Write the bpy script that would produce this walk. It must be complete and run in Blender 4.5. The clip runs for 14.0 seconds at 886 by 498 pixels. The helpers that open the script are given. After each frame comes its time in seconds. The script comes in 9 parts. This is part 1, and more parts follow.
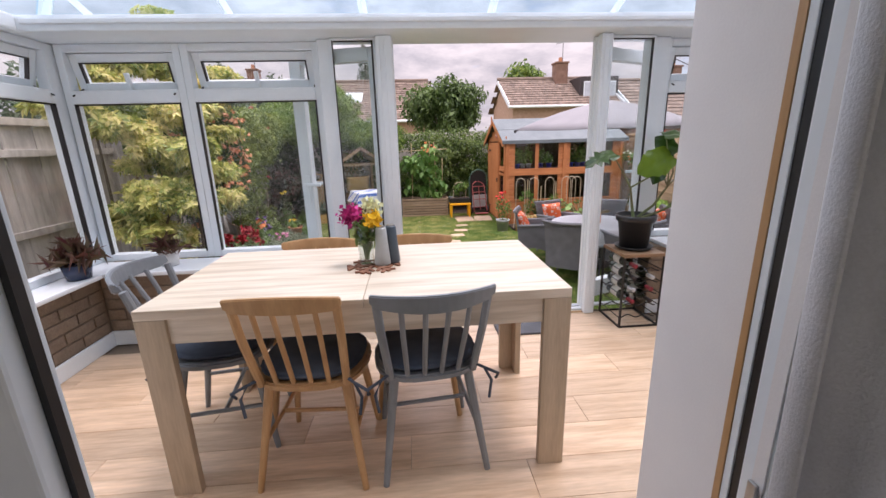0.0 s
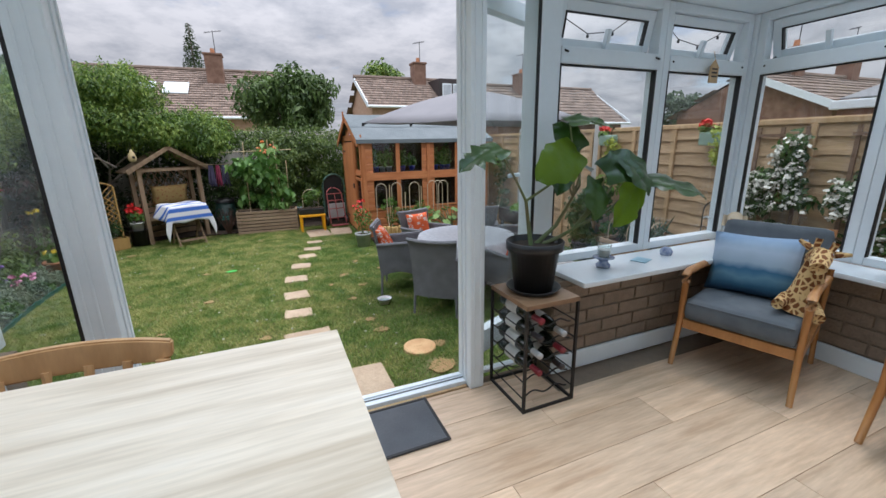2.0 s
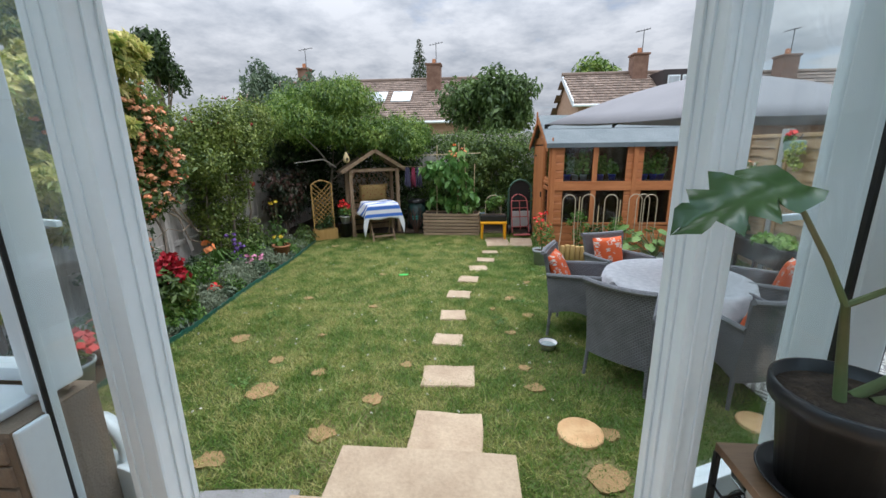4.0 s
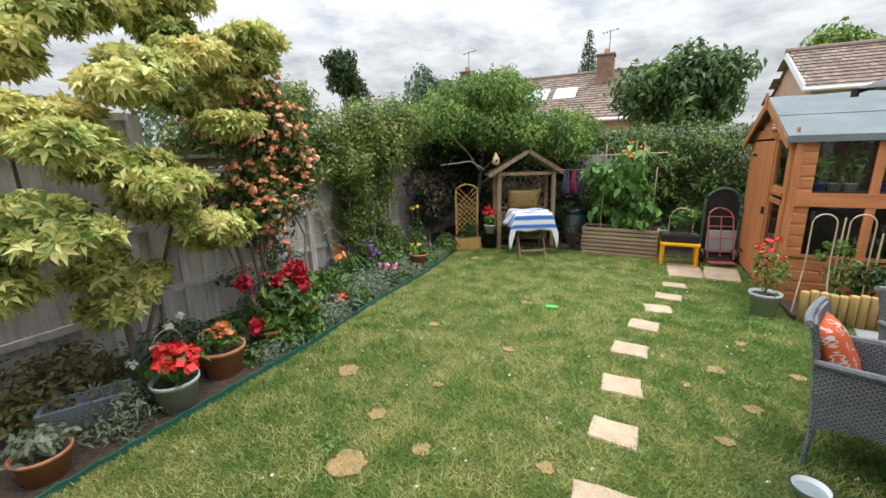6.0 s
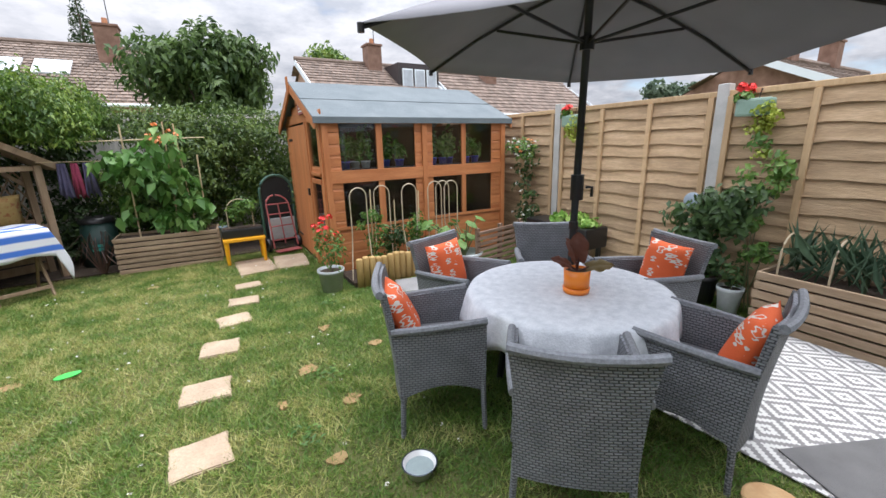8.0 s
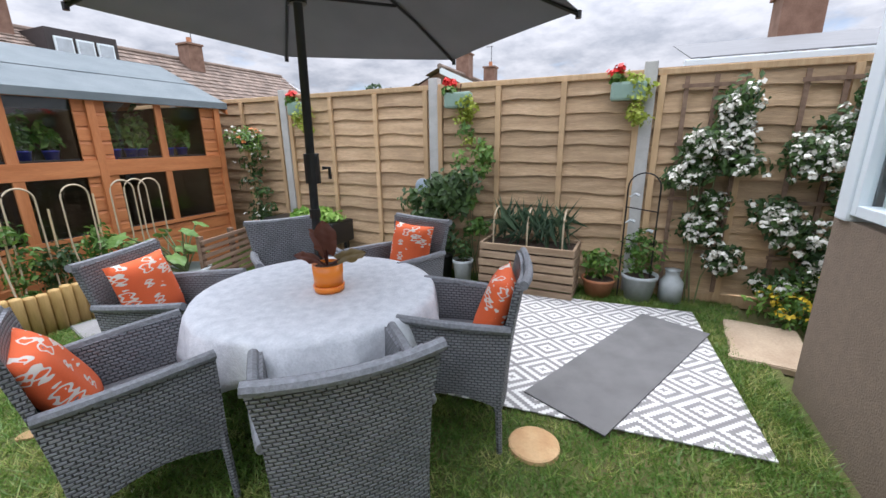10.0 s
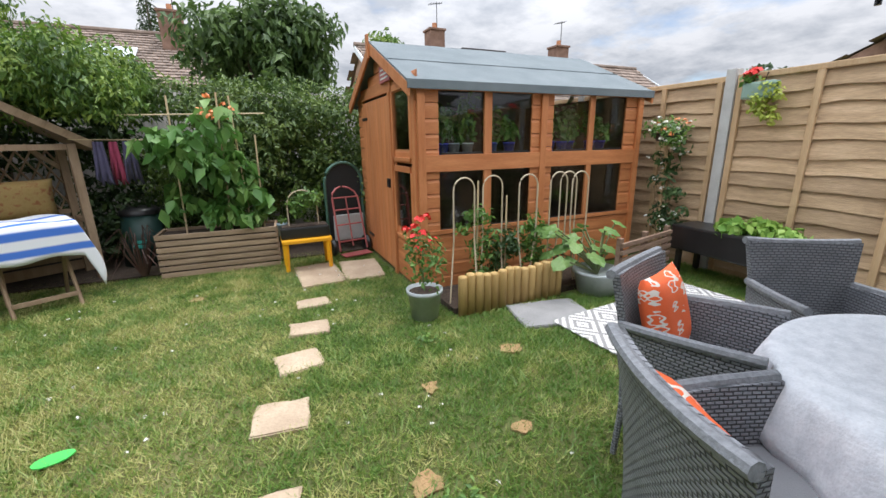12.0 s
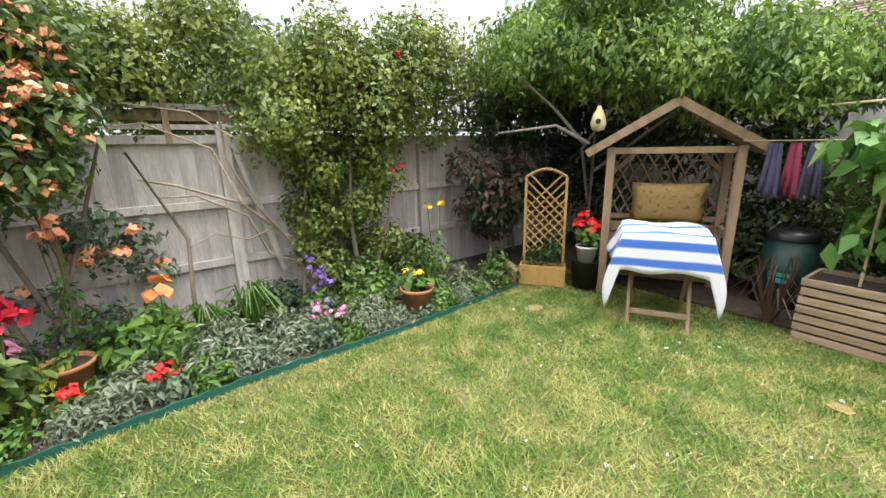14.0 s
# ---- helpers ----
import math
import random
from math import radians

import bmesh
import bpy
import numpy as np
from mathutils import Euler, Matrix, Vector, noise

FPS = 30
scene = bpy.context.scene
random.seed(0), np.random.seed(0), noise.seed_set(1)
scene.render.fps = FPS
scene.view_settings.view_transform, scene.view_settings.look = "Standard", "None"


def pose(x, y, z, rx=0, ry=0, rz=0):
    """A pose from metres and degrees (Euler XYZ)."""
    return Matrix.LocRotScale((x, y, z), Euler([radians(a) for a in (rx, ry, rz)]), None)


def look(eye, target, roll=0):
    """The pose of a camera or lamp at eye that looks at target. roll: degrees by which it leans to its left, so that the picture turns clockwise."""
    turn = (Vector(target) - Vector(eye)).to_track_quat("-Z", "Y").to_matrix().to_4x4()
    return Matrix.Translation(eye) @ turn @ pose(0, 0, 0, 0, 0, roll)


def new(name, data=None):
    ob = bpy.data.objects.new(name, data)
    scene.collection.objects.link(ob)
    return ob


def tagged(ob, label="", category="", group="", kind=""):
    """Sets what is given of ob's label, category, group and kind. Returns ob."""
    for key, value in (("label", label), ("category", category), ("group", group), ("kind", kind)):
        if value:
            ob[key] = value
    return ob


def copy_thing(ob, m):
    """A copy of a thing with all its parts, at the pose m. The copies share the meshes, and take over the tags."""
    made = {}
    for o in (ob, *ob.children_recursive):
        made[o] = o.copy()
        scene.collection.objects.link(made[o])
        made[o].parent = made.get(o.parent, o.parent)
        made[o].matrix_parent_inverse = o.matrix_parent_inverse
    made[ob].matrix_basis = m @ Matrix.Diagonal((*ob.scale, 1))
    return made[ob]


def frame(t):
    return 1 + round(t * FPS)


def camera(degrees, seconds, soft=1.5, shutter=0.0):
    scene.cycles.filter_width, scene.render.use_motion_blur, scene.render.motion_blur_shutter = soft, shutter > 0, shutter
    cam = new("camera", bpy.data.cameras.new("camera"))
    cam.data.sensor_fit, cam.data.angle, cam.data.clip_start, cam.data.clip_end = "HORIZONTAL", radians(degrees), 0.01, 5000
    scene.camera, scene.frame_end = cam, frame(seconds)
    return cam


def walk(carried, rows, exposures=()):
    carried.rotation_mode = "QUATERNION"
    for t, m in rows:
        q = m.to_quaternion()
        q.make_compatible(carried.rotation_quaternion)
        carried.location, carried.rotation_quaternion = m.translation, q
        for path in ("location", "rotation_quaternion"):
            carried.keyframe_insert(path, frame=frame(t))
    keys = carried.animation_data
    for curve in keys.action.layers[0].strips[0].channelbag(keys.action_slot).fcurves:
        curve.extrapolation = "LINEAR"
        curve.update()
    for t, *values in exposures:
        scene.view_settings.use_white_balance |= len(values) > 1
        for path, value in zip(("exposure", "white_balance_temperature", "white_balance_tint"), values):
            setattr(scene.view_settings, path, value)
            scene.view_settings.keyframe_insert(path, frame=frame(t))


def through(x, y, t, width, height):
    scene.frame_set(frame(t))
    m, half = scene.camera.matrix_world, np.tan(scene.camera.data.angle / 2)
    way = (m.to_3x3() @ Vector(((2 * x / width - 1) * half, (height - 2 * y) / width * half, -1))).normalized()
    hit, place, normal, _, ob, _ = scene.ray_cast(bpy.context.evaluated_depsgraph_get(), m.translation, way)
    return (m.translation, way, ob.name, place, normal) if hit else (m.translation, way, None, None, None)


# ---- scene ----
cam = camera(95.7, 14.0)
PATH = [
    (0, (0.743, 1.159, 1.263), (0.887, 3.086, 0.75), -1.6),
    (0.5, (0.817, 1.504, 1.244), (1.169, 3.404, 0.73), -1.5),
    (1, (0.889, 1.773, 1.22), (1.428, 3.629, 0.703), -1.3),
    (1.5, (1.049, 2.05, 1.203), (1.739, 3.855, 0.685), -1.1),
    (2, (1.193, 2.276, 1.188), (1.942, 4.059, 0.677), -1.0),
    (2.5, (1.335, 2.496, 1.191), (2.086, 4.279, 0.683), -1.0),
    (3, (1.509, 2.669, 1.204), (2.136, 4.5, 0.698), -1.1),
    (3.5, (1.566, 2.792, 1.217), (1.811, 4.714, 0.722), -1.1),
    (4, (1.529, 2.991, 1.225), (1.364, 4.922, 0.735), -0.8),
    (4.2, (1.498, 3.068, 1.23), (1.177, 4.982, 0.747), -0.6),
    (6.3, (1.326, 4.101, 1.152), (0.45, 5.839, 0.691), -1.5),
    (6.5, (1.338, 4.179, 1.134), (0.524, 5.945, 0.666), -1.3),
    (7, (1.402, 4.463, 1.053), (0.966, 6.357, 0.579), -1.2),
    (7.5, (1.463, 4.668, 1.0), (1.712, 6.59, 0.508), -1.3),
    (8, (1.51, 4.771, 0.983), (2.486, 6.44, 0.471), -1.5),
    (8.5, (1.58, 4.807, 0.976), (2.981, 6.134, 0.452), -1.3),
    (8.7, (1.619, 4.811, 0.976), (3.128, 6.011, 0.443), -1.4),
    (10.8, (1.768, 5.268, 0.802), (3.549, 6.016, 0.282), -0.7),
    (11, (1.696, 5.378, 0.82), (3.438, 6.201, 0.281), -0.3),
    (11.5, (1.598, 5.717, 0.843), (2.987, 7.051, 0.302), -0.8),
    (12, (1.470, 6.060, 0.830), (2.267, 7.824, 0.309), -0.9),
    (12.5, (1.33, 6.413, 0.842), (1.475, 8.344, 0.339), -1.2),
    (13, (1.257, 6.706, 0.858), (0.752, 8.578, 0.364), -1.3),
    (13.5, (1.144, 6.947, 0.902), (0.094, 8.569, 0.384), -1.3),
    (14, (1.09, 7.121, 0.889), (-0.458, 8.288, 0.397), -1.2),
]
walk(cam, [(t, look(eye, target, roll)) for t, eye, target, roll in PATH],
     exposures=[(0, 0.30, 6650, 30), (0.5, 0.0, 6000, 12), (1.0, -0.17, 5870, 10), (1.5, -0.16, 6080, 16), (3.5, -0.13, 5930, 11), (4.2, -0.05, 5970, 11), (6.5, 0.27, 6350, 9), (8.5, 0.26, 6050, 15), (11.0, 0.27, 5970, 15), (12, 0.20, 6150, 12), (12.5, 0.38, 6480, 13), (13, 0.60, 6800, 16), (13.5, 0.70, 6600, 12), (14, 0.86, 6480, 11)])


# ---- world, sun, exposure ----
L = -0.41                      # level of the lawn; the floor indoors is 0
world = bpy.data.worlds.new("sky")
scene.world = world
world.use_nodes = True
wn, wl = world.node_tree.nodes, world.node_tree.links
wn.clear()
sky = wn.new("ShaderNodeTexSky")
sky.sky_type, sky.sun_disc = "NISHITA", False
sky.sun_elevation, sky.sun_rotation = radians(75.4), radians(67.4)
b_sky = wn.new("ShaderNodeBackground")
b_sky.inputs[1].default_value = 0.13
wl.new(sky.outputs[0], b_sky.inputs[0])
tc = wn.new("ShaderNodeTexCoord")
sep = wn.new("ShaderNodeSeparateXYZ")
wl.new(tc.outputs["Generated"], sep.inputs[0])
zz = wn.new("ShaderNodeMath"); zz.operation = "ADD"; zz.inputs[1].default_value = 0.22
wl.new(sep.outputs[2], zz.inputs[0])
flat = wn.new("ShaderNodeVectorMath"); flat.operation = "DIVIDE"
comb = wn.new("ShaderNodeCombineXYZ")
wl.new(zz.outputs[0], comb.inputs[0]); wl.new(zz.outputs[0], comb.inputs[1])
comb.inputs[2].default_value = 1.0
wl.new(tc.outputs["Generated"], flat.inputs[0]); wl.new(comb.outputs[0], flat.inputs[1])
n1 = wn.new("ShaderNodeTexNoise"); n1.inputs["Scale"].default_value = 1.5; n1.inputs["Detail"].default_value = 8; n1.inputs["Roughness"].default_value = 0.56
n2 = wn.new("ShaderNodeTexNoise"); n2.inputs["Scale"].default_value = 3.1; n2.inputs["Detail"].default_value = 7; n2.inputs["Roughness"].default_value = 0.6
wl.new(flat.outputs[0], n1.inputs["Vector"]); wl.new(flat.outputs[0], n2.inputs["Vector"])
cover = wn.new("ShaderNodeValToRGB")
cover.color_ramp.elements[0].position, cover.color_ramp.elements[1].position = 0.26, 0.42
wl.new(n1.outputs["Fac"], cover.inputs[0])
tone = wn.new("ShaderNodeValToRGB")
tone.color_ramp.elements[0].position, tone.color_ramp.elements[0].color = 0.34, (0.60, 0.63, 0.67, 1)
tone.color_ramp.elements[1].position, tone.color_ramp.elements[1].color = 0.60, (1.0, 1.0, 1.0, 1)
wl.new(n2.outputs["Fac"], tone.inputs[0])
b_cloud = wn.new("ShaderNodeBackground")
up = wn.new("ShaderNodeMath"); up.operation = "MAXIMUM"; up.inputs[1].default_value = 0.0
wl.new(sep.outputs[2], up.inputs[0])
lift = wn.new("ShaderNodeMath"); lift.operation = "MULTIPLY_ADD"; lift.inputs[1].default_value, lift.inputs[2].default_value = 4.2, 0.62
up2 = wn.new("ShaderNodeMath"); up2.operation = "POWER"; up2.inputs[1].default_value = 2.0
wl.new(up.outputs[0], up2.inputs[0]); wl.new(up2.outputs[0], lift.inputs[0])
wl.new(lift.outputs[0], b_cloud.inputs[1])
wl.new(tone.outputs[0], b_cloud.inputs[0])
mixs = wn.new("ShaderNodeMixShader")
wl.new(cover.outputs[0], mixs.inputs[0]); wl.new(b_sky.outputs[0], mixs.inputs[1]); wl.new(b_cloud.outputs[0], mixs.inputs[2])
wo = wn.new("ShaderNodeOutputWorld")
wl.new(mixs.outputs[0], wo.inputs[0])

sun = new("sun", bpy.data.lights.new("sun", "SUN"))
sun.data.energy, sun.data.angle, sun.data.color = 1.5, radians(18), (1.0, 0.94, 0.85)
sun.matrix_world = look((0, 0, 0), (-0.24, -0.10, -1.0))


# ---- materials ----
def mat(name, a, b=None, scale=6.0, rough=0.6, metal=0.0, bump=0.0, bscale=40.0, stretch=(1, 1, 1), fine=0.12, rand=0.0, c=None, island=False, spec=0.5, coat=0.0):
    """A surface that runs between colours a and b in large patches and varies in fine grain; rand: how far pieces differ."""
    m = bpy.data.materials.new(name)
    m.use_nodes = True
    n, k = m.node_tree.nodes, m.node_tree.links
    p = n["Principled BSDF"]
    p.inputs["Roughness"].default_value, p.inputs["Metallic"].default_value = rough, metal
    p.inputs["Specular IOR Level"].default_value = spec
    p.inputs["Coat Weight"].default_value = coat
    b = b or tuple(x * 0.8 for x in a)
    t = n.new("ShaderNodeTexCoord")
    mp = n.new("ShaderNodeMapping"); mp.inputs["Scale"].default_value = stretch
    k.new(t.outputs["Object"], mp.inputs[0])
    vec = mp.outputs[0]
    info = n.new("ShaderNodeNewGeometry" if island else "ShaderNodeObjectInfo")
    rnd = info.outputs["Random Per Island" if island else "Random"]
    if rand:
        off = n.new("ShaderNodeVectorMath"); off.operation = "ADD"
        sc = n.new("ShaderNodeMath"); sc.operation = "MULTIPLY"; sc.inputs[1].default_value = 37.0
        k.new(rnd, sc.inputs[0]); k.new(vec, off.inputs[0]); k.new(sc.outputs[0], off.inputs[1])
        vec = off.outputs[0]
    big = n.new("ShaderNodeTexNoise"); big.inputs["Scale"].default_value, big.inputs["Detail"].default_value = scale, 5
    small = n.new("ShaderNodeTexNoise"); small.inputs["Scale"].default_value, small.inputs["Detail"].default_value = bscale, 6
    k.new(vec, big.inputs["Vector"]); k.new(vec, small.inputs["Vector"])
    ramp = n.new("ShaderNodeValToRGB")
    ramp.color_ramp.elements[0].position, ramp.color_ramp.elements[0].color = 0.32, (*a, 1)
    ramp.color_ramp.elements[1].position, ramp.color_ramp.elements[1].color = 0.68, (*b, 1)
    if c:
        e = ramp.color_ramp.elements.new(0.52); e.color = (*c, 1)
    k.new(big.outputs["Fac"], ramp.inputs[0])
    hsv = n.new("ShaderNodeHueSaturation")
    k.new(ramp.outputs[0], hsv.inputs["Color"])
    v = n.new("ShaderNodeMath"); v.operation = "MULTIPLY_ADD"; v.inputs[1].default_value, v.inputs[2].default_value = 2 * fine, 1.0 - fine
    k.new(small.outputs["Fac"], v.inputs[0])
    val = v.outputs[0]
    if rand:
        r2 = n.new("ShaderNodeMath"); r2.operation = "MULTIPLY_ADD"; r2.inputs[1].default_value, r2.inputs[2].default_value = 2 * rand, 1.0 - rand
        k.new(rnd, r2.inputs[0])
        mm = n.new("ShaderNodeMath"); mm.operation = "MULTIPLY"
        k.new(val, mm.inputs[0]); k.new(r2.outputs[0], mm.inputs[1])
        val = mm.outputs[0]
    k.new(val, hsv.inputs["Value"])
    k.new(hsv.outputs[0], p.inputs["Base Color"])
    if bump:
        bp = n.new("ShaderNodeBump"); bp.inputs["Strength"].default_value, bp.inputs["Distance"].default_value = bump, 0.01
        k.new(small.outputs["Fac"], bp.inputs["Height"]); k.new(bp.outputs[0], p.inputs["Normal"])
    return m


def leafmat(name, a, b, c=None, rand=0.35, patch=(3.0, 1.2), through=0.3):
    """Leaf colours from a to b, leaf by leaf, with some light through the blade."""
    m = bpy.data.materials.new(name)
    m.use_nodes = True
    n, k = m.node_tree.nodes, m.node_tree.links
    p = n["Principled BSDF"]
    p.inputs["Roughness"].default_value = 0.5
    g = n.new("ShaderNodeNewGeometry")
    t = n.new("ShaderNodeTexCoord")
    ns = n.new("ShaderNodeTexNoise"); ns.inputs["Scale"].default_value = patch[0]; ns.inputs["Detail"].default_value = 4.0
    k.new(t.outputs["Object"], ns.inputs["Vector"])
    ad = n.new("ShaderNodeMath"); ad.operation = "MULTIPLY_ADD"; ad.inputs[1].default_value = 0.55
    k.new(g.outputs["Random Per Island"], ad.inputs[0]); 
    s2 = n.new("ShaderNodeMath"); s2.operation = "MULTIPLY_ADD"; s2.inputs[1].default_value = patch[1]; s2.inputs[2].default_value = 0.24 - 0.5 * patch[1]
    k.new(ns.outputs["Fac"], s2.inputs[0]); k.new(s2.outputs[0], ad.inputs[2])
    ramp = n.new("ShaderNodeValToRGB")
    ramp.color_ramp.elements[0].position, ramp.color_ramp.elements[0].color = 0.15, (*a, 1)
    ramp.color_ramp.elements[1].position, ramp.color_ramp.elements[1].color = 0.85, (*b, 1)
    if c:
        e = ramp.color_ramp.elements.new(0.5); e.color = (*c, 1)
    k.new(ad.outputs[0], ramp.inputs[0])
    k.new(ramp.outputs[0], p.inputs["Base Color"])
    tr = n.new("ShaderNodeBsdfTranslucent")
    k.new(ramp.outputs[0], tr.inputs[0])
    mx = n.new("ShaderNodeMixShader"); mx.inputs[0].default_value = through
    k.new(p.outputs[0], mx.inputs[1]); k.new(tr.outputs[0], mx.inputs[2])
    k.new(mx.outputs[0], n["Material Output"].inputs[0])
    return m


def glassmat(name, tint=(0.96, 0.98, 0.98), gloss=1.0):
    m = bpy.data.materials.new(name)
    m.use_nodes = True
    n, k = m.node_tree.nodes, m.node_tree.links
    n.remove(n["Principled BSDF"])
    tp = n.new("ShaderNodeBsdfTransparent"); tp.inputs[0].default_value = (*tint, 1)
    gl = n.new("ShaderNodeBsdfGlossy"); gl.inputs["Roughness"].default_value = 0.02
    lw = n.new("ShaderNodeLayerWeight"); lw.inputs[0].default_value = 0.5
    pw = n.new("ShaderNodeMath"); pw.operation = "POWER"; pw.inputs[1].default_value = 4.0
    k.new(lw.outputs["Facing"], pw.inputs[0])
    ml = n.new("ShaderNodeMath"); ml.operation = "MULTIPLY_ADD"; ml.inputs[1].default_value, ml.inputs[2].default_value = 0.55 * gloss, 0.035 * gloss
    k.new(pw.outputs[0], ml.inputs[0])
    mx = n.new("ShaderNodeMixShader")
    k.new(ml.outputs[0], mx.inputs[0]); k.new(tp.outputs[0], mx.inputs[1]); k.new(gl.outputs[0], mx.inputs[2])
    k.new(mx.outputs[0], n["Material Output"].inputs[0])
    return m


M_UPVC = mat("white upvc", (0.77, 0.835, 0.87), (0.73, 0.80, 0.84), rough=0.28, fine=0.03, bump=0.02)
M_GASKET = mat("black gasket", (0.012, 0.012, 0.013), rough=0.5)
M_GLASS = glassmat("window glass")
M_ROOFGLASS = glassmat("blue roof glazing", (0.62, 0.82, 0.92), 0.8)
M_SHEDGLASS = glassmat("shed glass", (0.9, 0.92, 0.92), 1.3)
M_CUPGLASS = glassmat("clear drinking glass", (0.93, 0.96, 0.95), 1.6)
M_SILL = mat("glossy sill", (0.80, 0.84, 0.86), (0.74, 0.79, 0.82), rough=0.18, fine=0.03)
M_BRICK = mat("brown tumbled brick", (0.22, 0.16, 0.115), (0.29, 0.22, 0.16), scale=14, rough=0.85, bump=0.5, bscale=90, rand=0.11, fine=0.25)
M_MORTAR = mat("mortar", (0.235, 0.18, 0.13), (0.205, 0.155, 0.115), scale=20, rough=0.95, bump=0.5, bscale=120)
M_OAKFLOOR = mat("oak laminate", (0.50, 0.34, 0.215), (0.70, 0.515, 0.355), scale=2.6, rough=0.33, stretch=(1, 9, 1), bump=0.08, bscale=12, rand=0.12, fine=0.24, c=(0.62, 0.45, 0.305))
M_WALLW = mat("white painted plaster", (0.80, 0.80, 0.79), (0.76, 0.76, 0.76), rough=0.8, fine=0.03, bump=0.05, bscale=200)
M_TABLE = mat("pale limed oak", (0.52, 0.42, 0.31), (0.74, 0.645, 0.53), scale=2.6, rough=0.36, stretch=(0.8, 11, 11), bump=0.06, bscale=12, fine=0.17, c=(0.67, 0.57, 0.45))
# leg oak: darker tone than the tabletop, grain running upright
M_TABLELEG = mat("darker limed oak upright", (0.40, 0.31, 0.21), (0.50, 0.39, 0.275), scale=2.0, rough=0.5, stretch=(10, 10, 1), bscale=16, fine=0.16)
M_OAK = mat("honey oak", (0.42, 0.235, 0.10), (0.52, 0.31, 0.145), scale=4, rough=0.4, stretch=(6, 6, 1), bscale=22, fine=0.15)
M_GREYWOOD = mat("grey painted wood", (0.17, 0.19, 0.205), (0.22, 0.24, 0.255), scale=5, rough=0.45, fine=0.08)
M_NAVY = mat("slate blue cushion cloth", (0.045, 0.06, 0.085), (0.075, 0.095, 0.125), scale=9, rough=0.9, bump=0.25, bscale=300)
M_GREYCLOTH = mat("grey upholstery", (0.10, 0.115, 0.13), (0.14, 0.155, 0.17), scale=9, rough=0.95, bump=0.3, bscale=300)
M_TEAK = mat("orange teak", (0.40, 0.17, 0.05), (0.50, 0.24, 0.08), scale=4, rough=0.35, stretch=(5, 5, 1), bscale=24, fine=0.15)
M_BLACKMETAL = mat("black metal", (0.02, 0.018, 0.018), rough=0.45, metal=0.3)
M_RACKTOP = mat("brown rack top", (0.20, 0.115, 0.06), (0.28, 0.165, 0.09), scale=3, rough=0.5, stretch=(1, 8, 1), bscale=20, fine=0.2)
M_BLACKPLASTIC = mat("black plastic", (0.012, 0.012, 0.013), (0.02, 0.02, 0.021), rough=0.35)
M_SOIL = mat("dark soil", (0.035, 0.024, 0.017), (0.075, 0.052, 0.036), scale=30, rough=1.0, bump=1.0, bscale=90, fine=0.35)
M_LAWN = mat("mown lawn soil", (0.06, 0.085, 0.02), (0.19, 0.165, 0.075), scale=1.1, rough=1.0, bump=0.6, bscale=120, fine=0.35, c=(0.11, 0.12, 0.036))
M_GRASS = leafmat("grass blades", (0.10, 0.20, 0.03), (0.45, 0.43, 0.16), (0.22, 0.31, 0.06), patch=(4.6, 2.1))
gn, gk = M_GRASS.node_tree.nodes, M_GRASS.node_tree.links
g_ramp = [x for x in gn if x.bl_idname == "ShaderNodeValToRGB"][0]
g_old = g_ramp.inputs[0].links[0].from_socket
g_pos = gn.new("ShaderNodeTexCoord"); g_sep = gn.new("ShaderNodeSeparateXYZ"); g_map = gn.new("ShaderNodeMapRange"); g_add = gn.new("ShaderNodeMath")
for x in gn:
    if x.bl_idname == "ShaderNodeMath" and x.operation == "MULTIPLY_ADD" and abs(x.inputs[1].default_value - 0.55) < 1e-4:
        x.inputs[1].default_value = 0.75
g_map.interpolation_type = "SMOOTHSTEP"
for g_i, g_v in ((1, 1.2), (2, 2.9), (3, -0.09), (4, -0.40)):
    g_map.inputs[g_i].default_value = g_v
gk.new(g_pos.outputs["Object"], g_sep.inputs[0]); gk.new(g_sep.outputs[0], g_map.inputs[0])
gk.new(g_old, g_add.inputs[0]); gk.new(g_map.outputs[0], g_add.inputs[1]); gk.new(g_add.outputs[0], g_ramp.inputs[0])
M_DRY = mat("dry bare patch", (0.38, 0.235, 0.115), (0.27, 0.20, 0.085), scale=9, rough=1.0, bump=0.8, bscale=150, fine=0.25)
M_SLAB = mat("buff sandstone paving", (0.36, 0.27, 0.185), (0.47, 0.37, 0.26), scale=5, rough=0.85, bump=0.5, bscale=60, fine=0.22, rand=0.08)
M_SLABGREY = mat("grey slate paving", (0.20, 0.20, 0.20), (0.27, 0.27, 0.27), scale=5, rough=0.85, bump=0.3, bscale=70)
M_SHED = mat("orange cedar boards", (0.42, 0.145, 0.046), (0.55, 0.22, 0.08), scale=2.5, rough=0.6, stretch=(1, 1, 7), bump=0.12, bscale=22, fine=0.2, rand=0.10)
M_SHEDV = mat("orange cedar uprights", (0.43, 0.15, 0.047), (0.54, 0.215, 0.08), scale=2.5, rough=0.6, stretch=(7, 7, 1), bump=0.12, bscale=22, fine=0.2, rand=0.08)
# shed timber coloured darker to stand for the dim inside
M_SHEDIN = mat("shed lining darkened for shade", (0.10, 0.062, 0.036), (0.15, 0.095, 0.058), scale=3, rough=0.85, stretch=(1, 1, 7), bump=0.2, bscale=22, fine=0.25)
M_FELT = mat("grey green roofing felt", (0.135, 0.165, 0.178), (0.175, 0.205, 0.217), scale=4, rough=0.9, bump=0.5, bscale=260, fine=0.1)
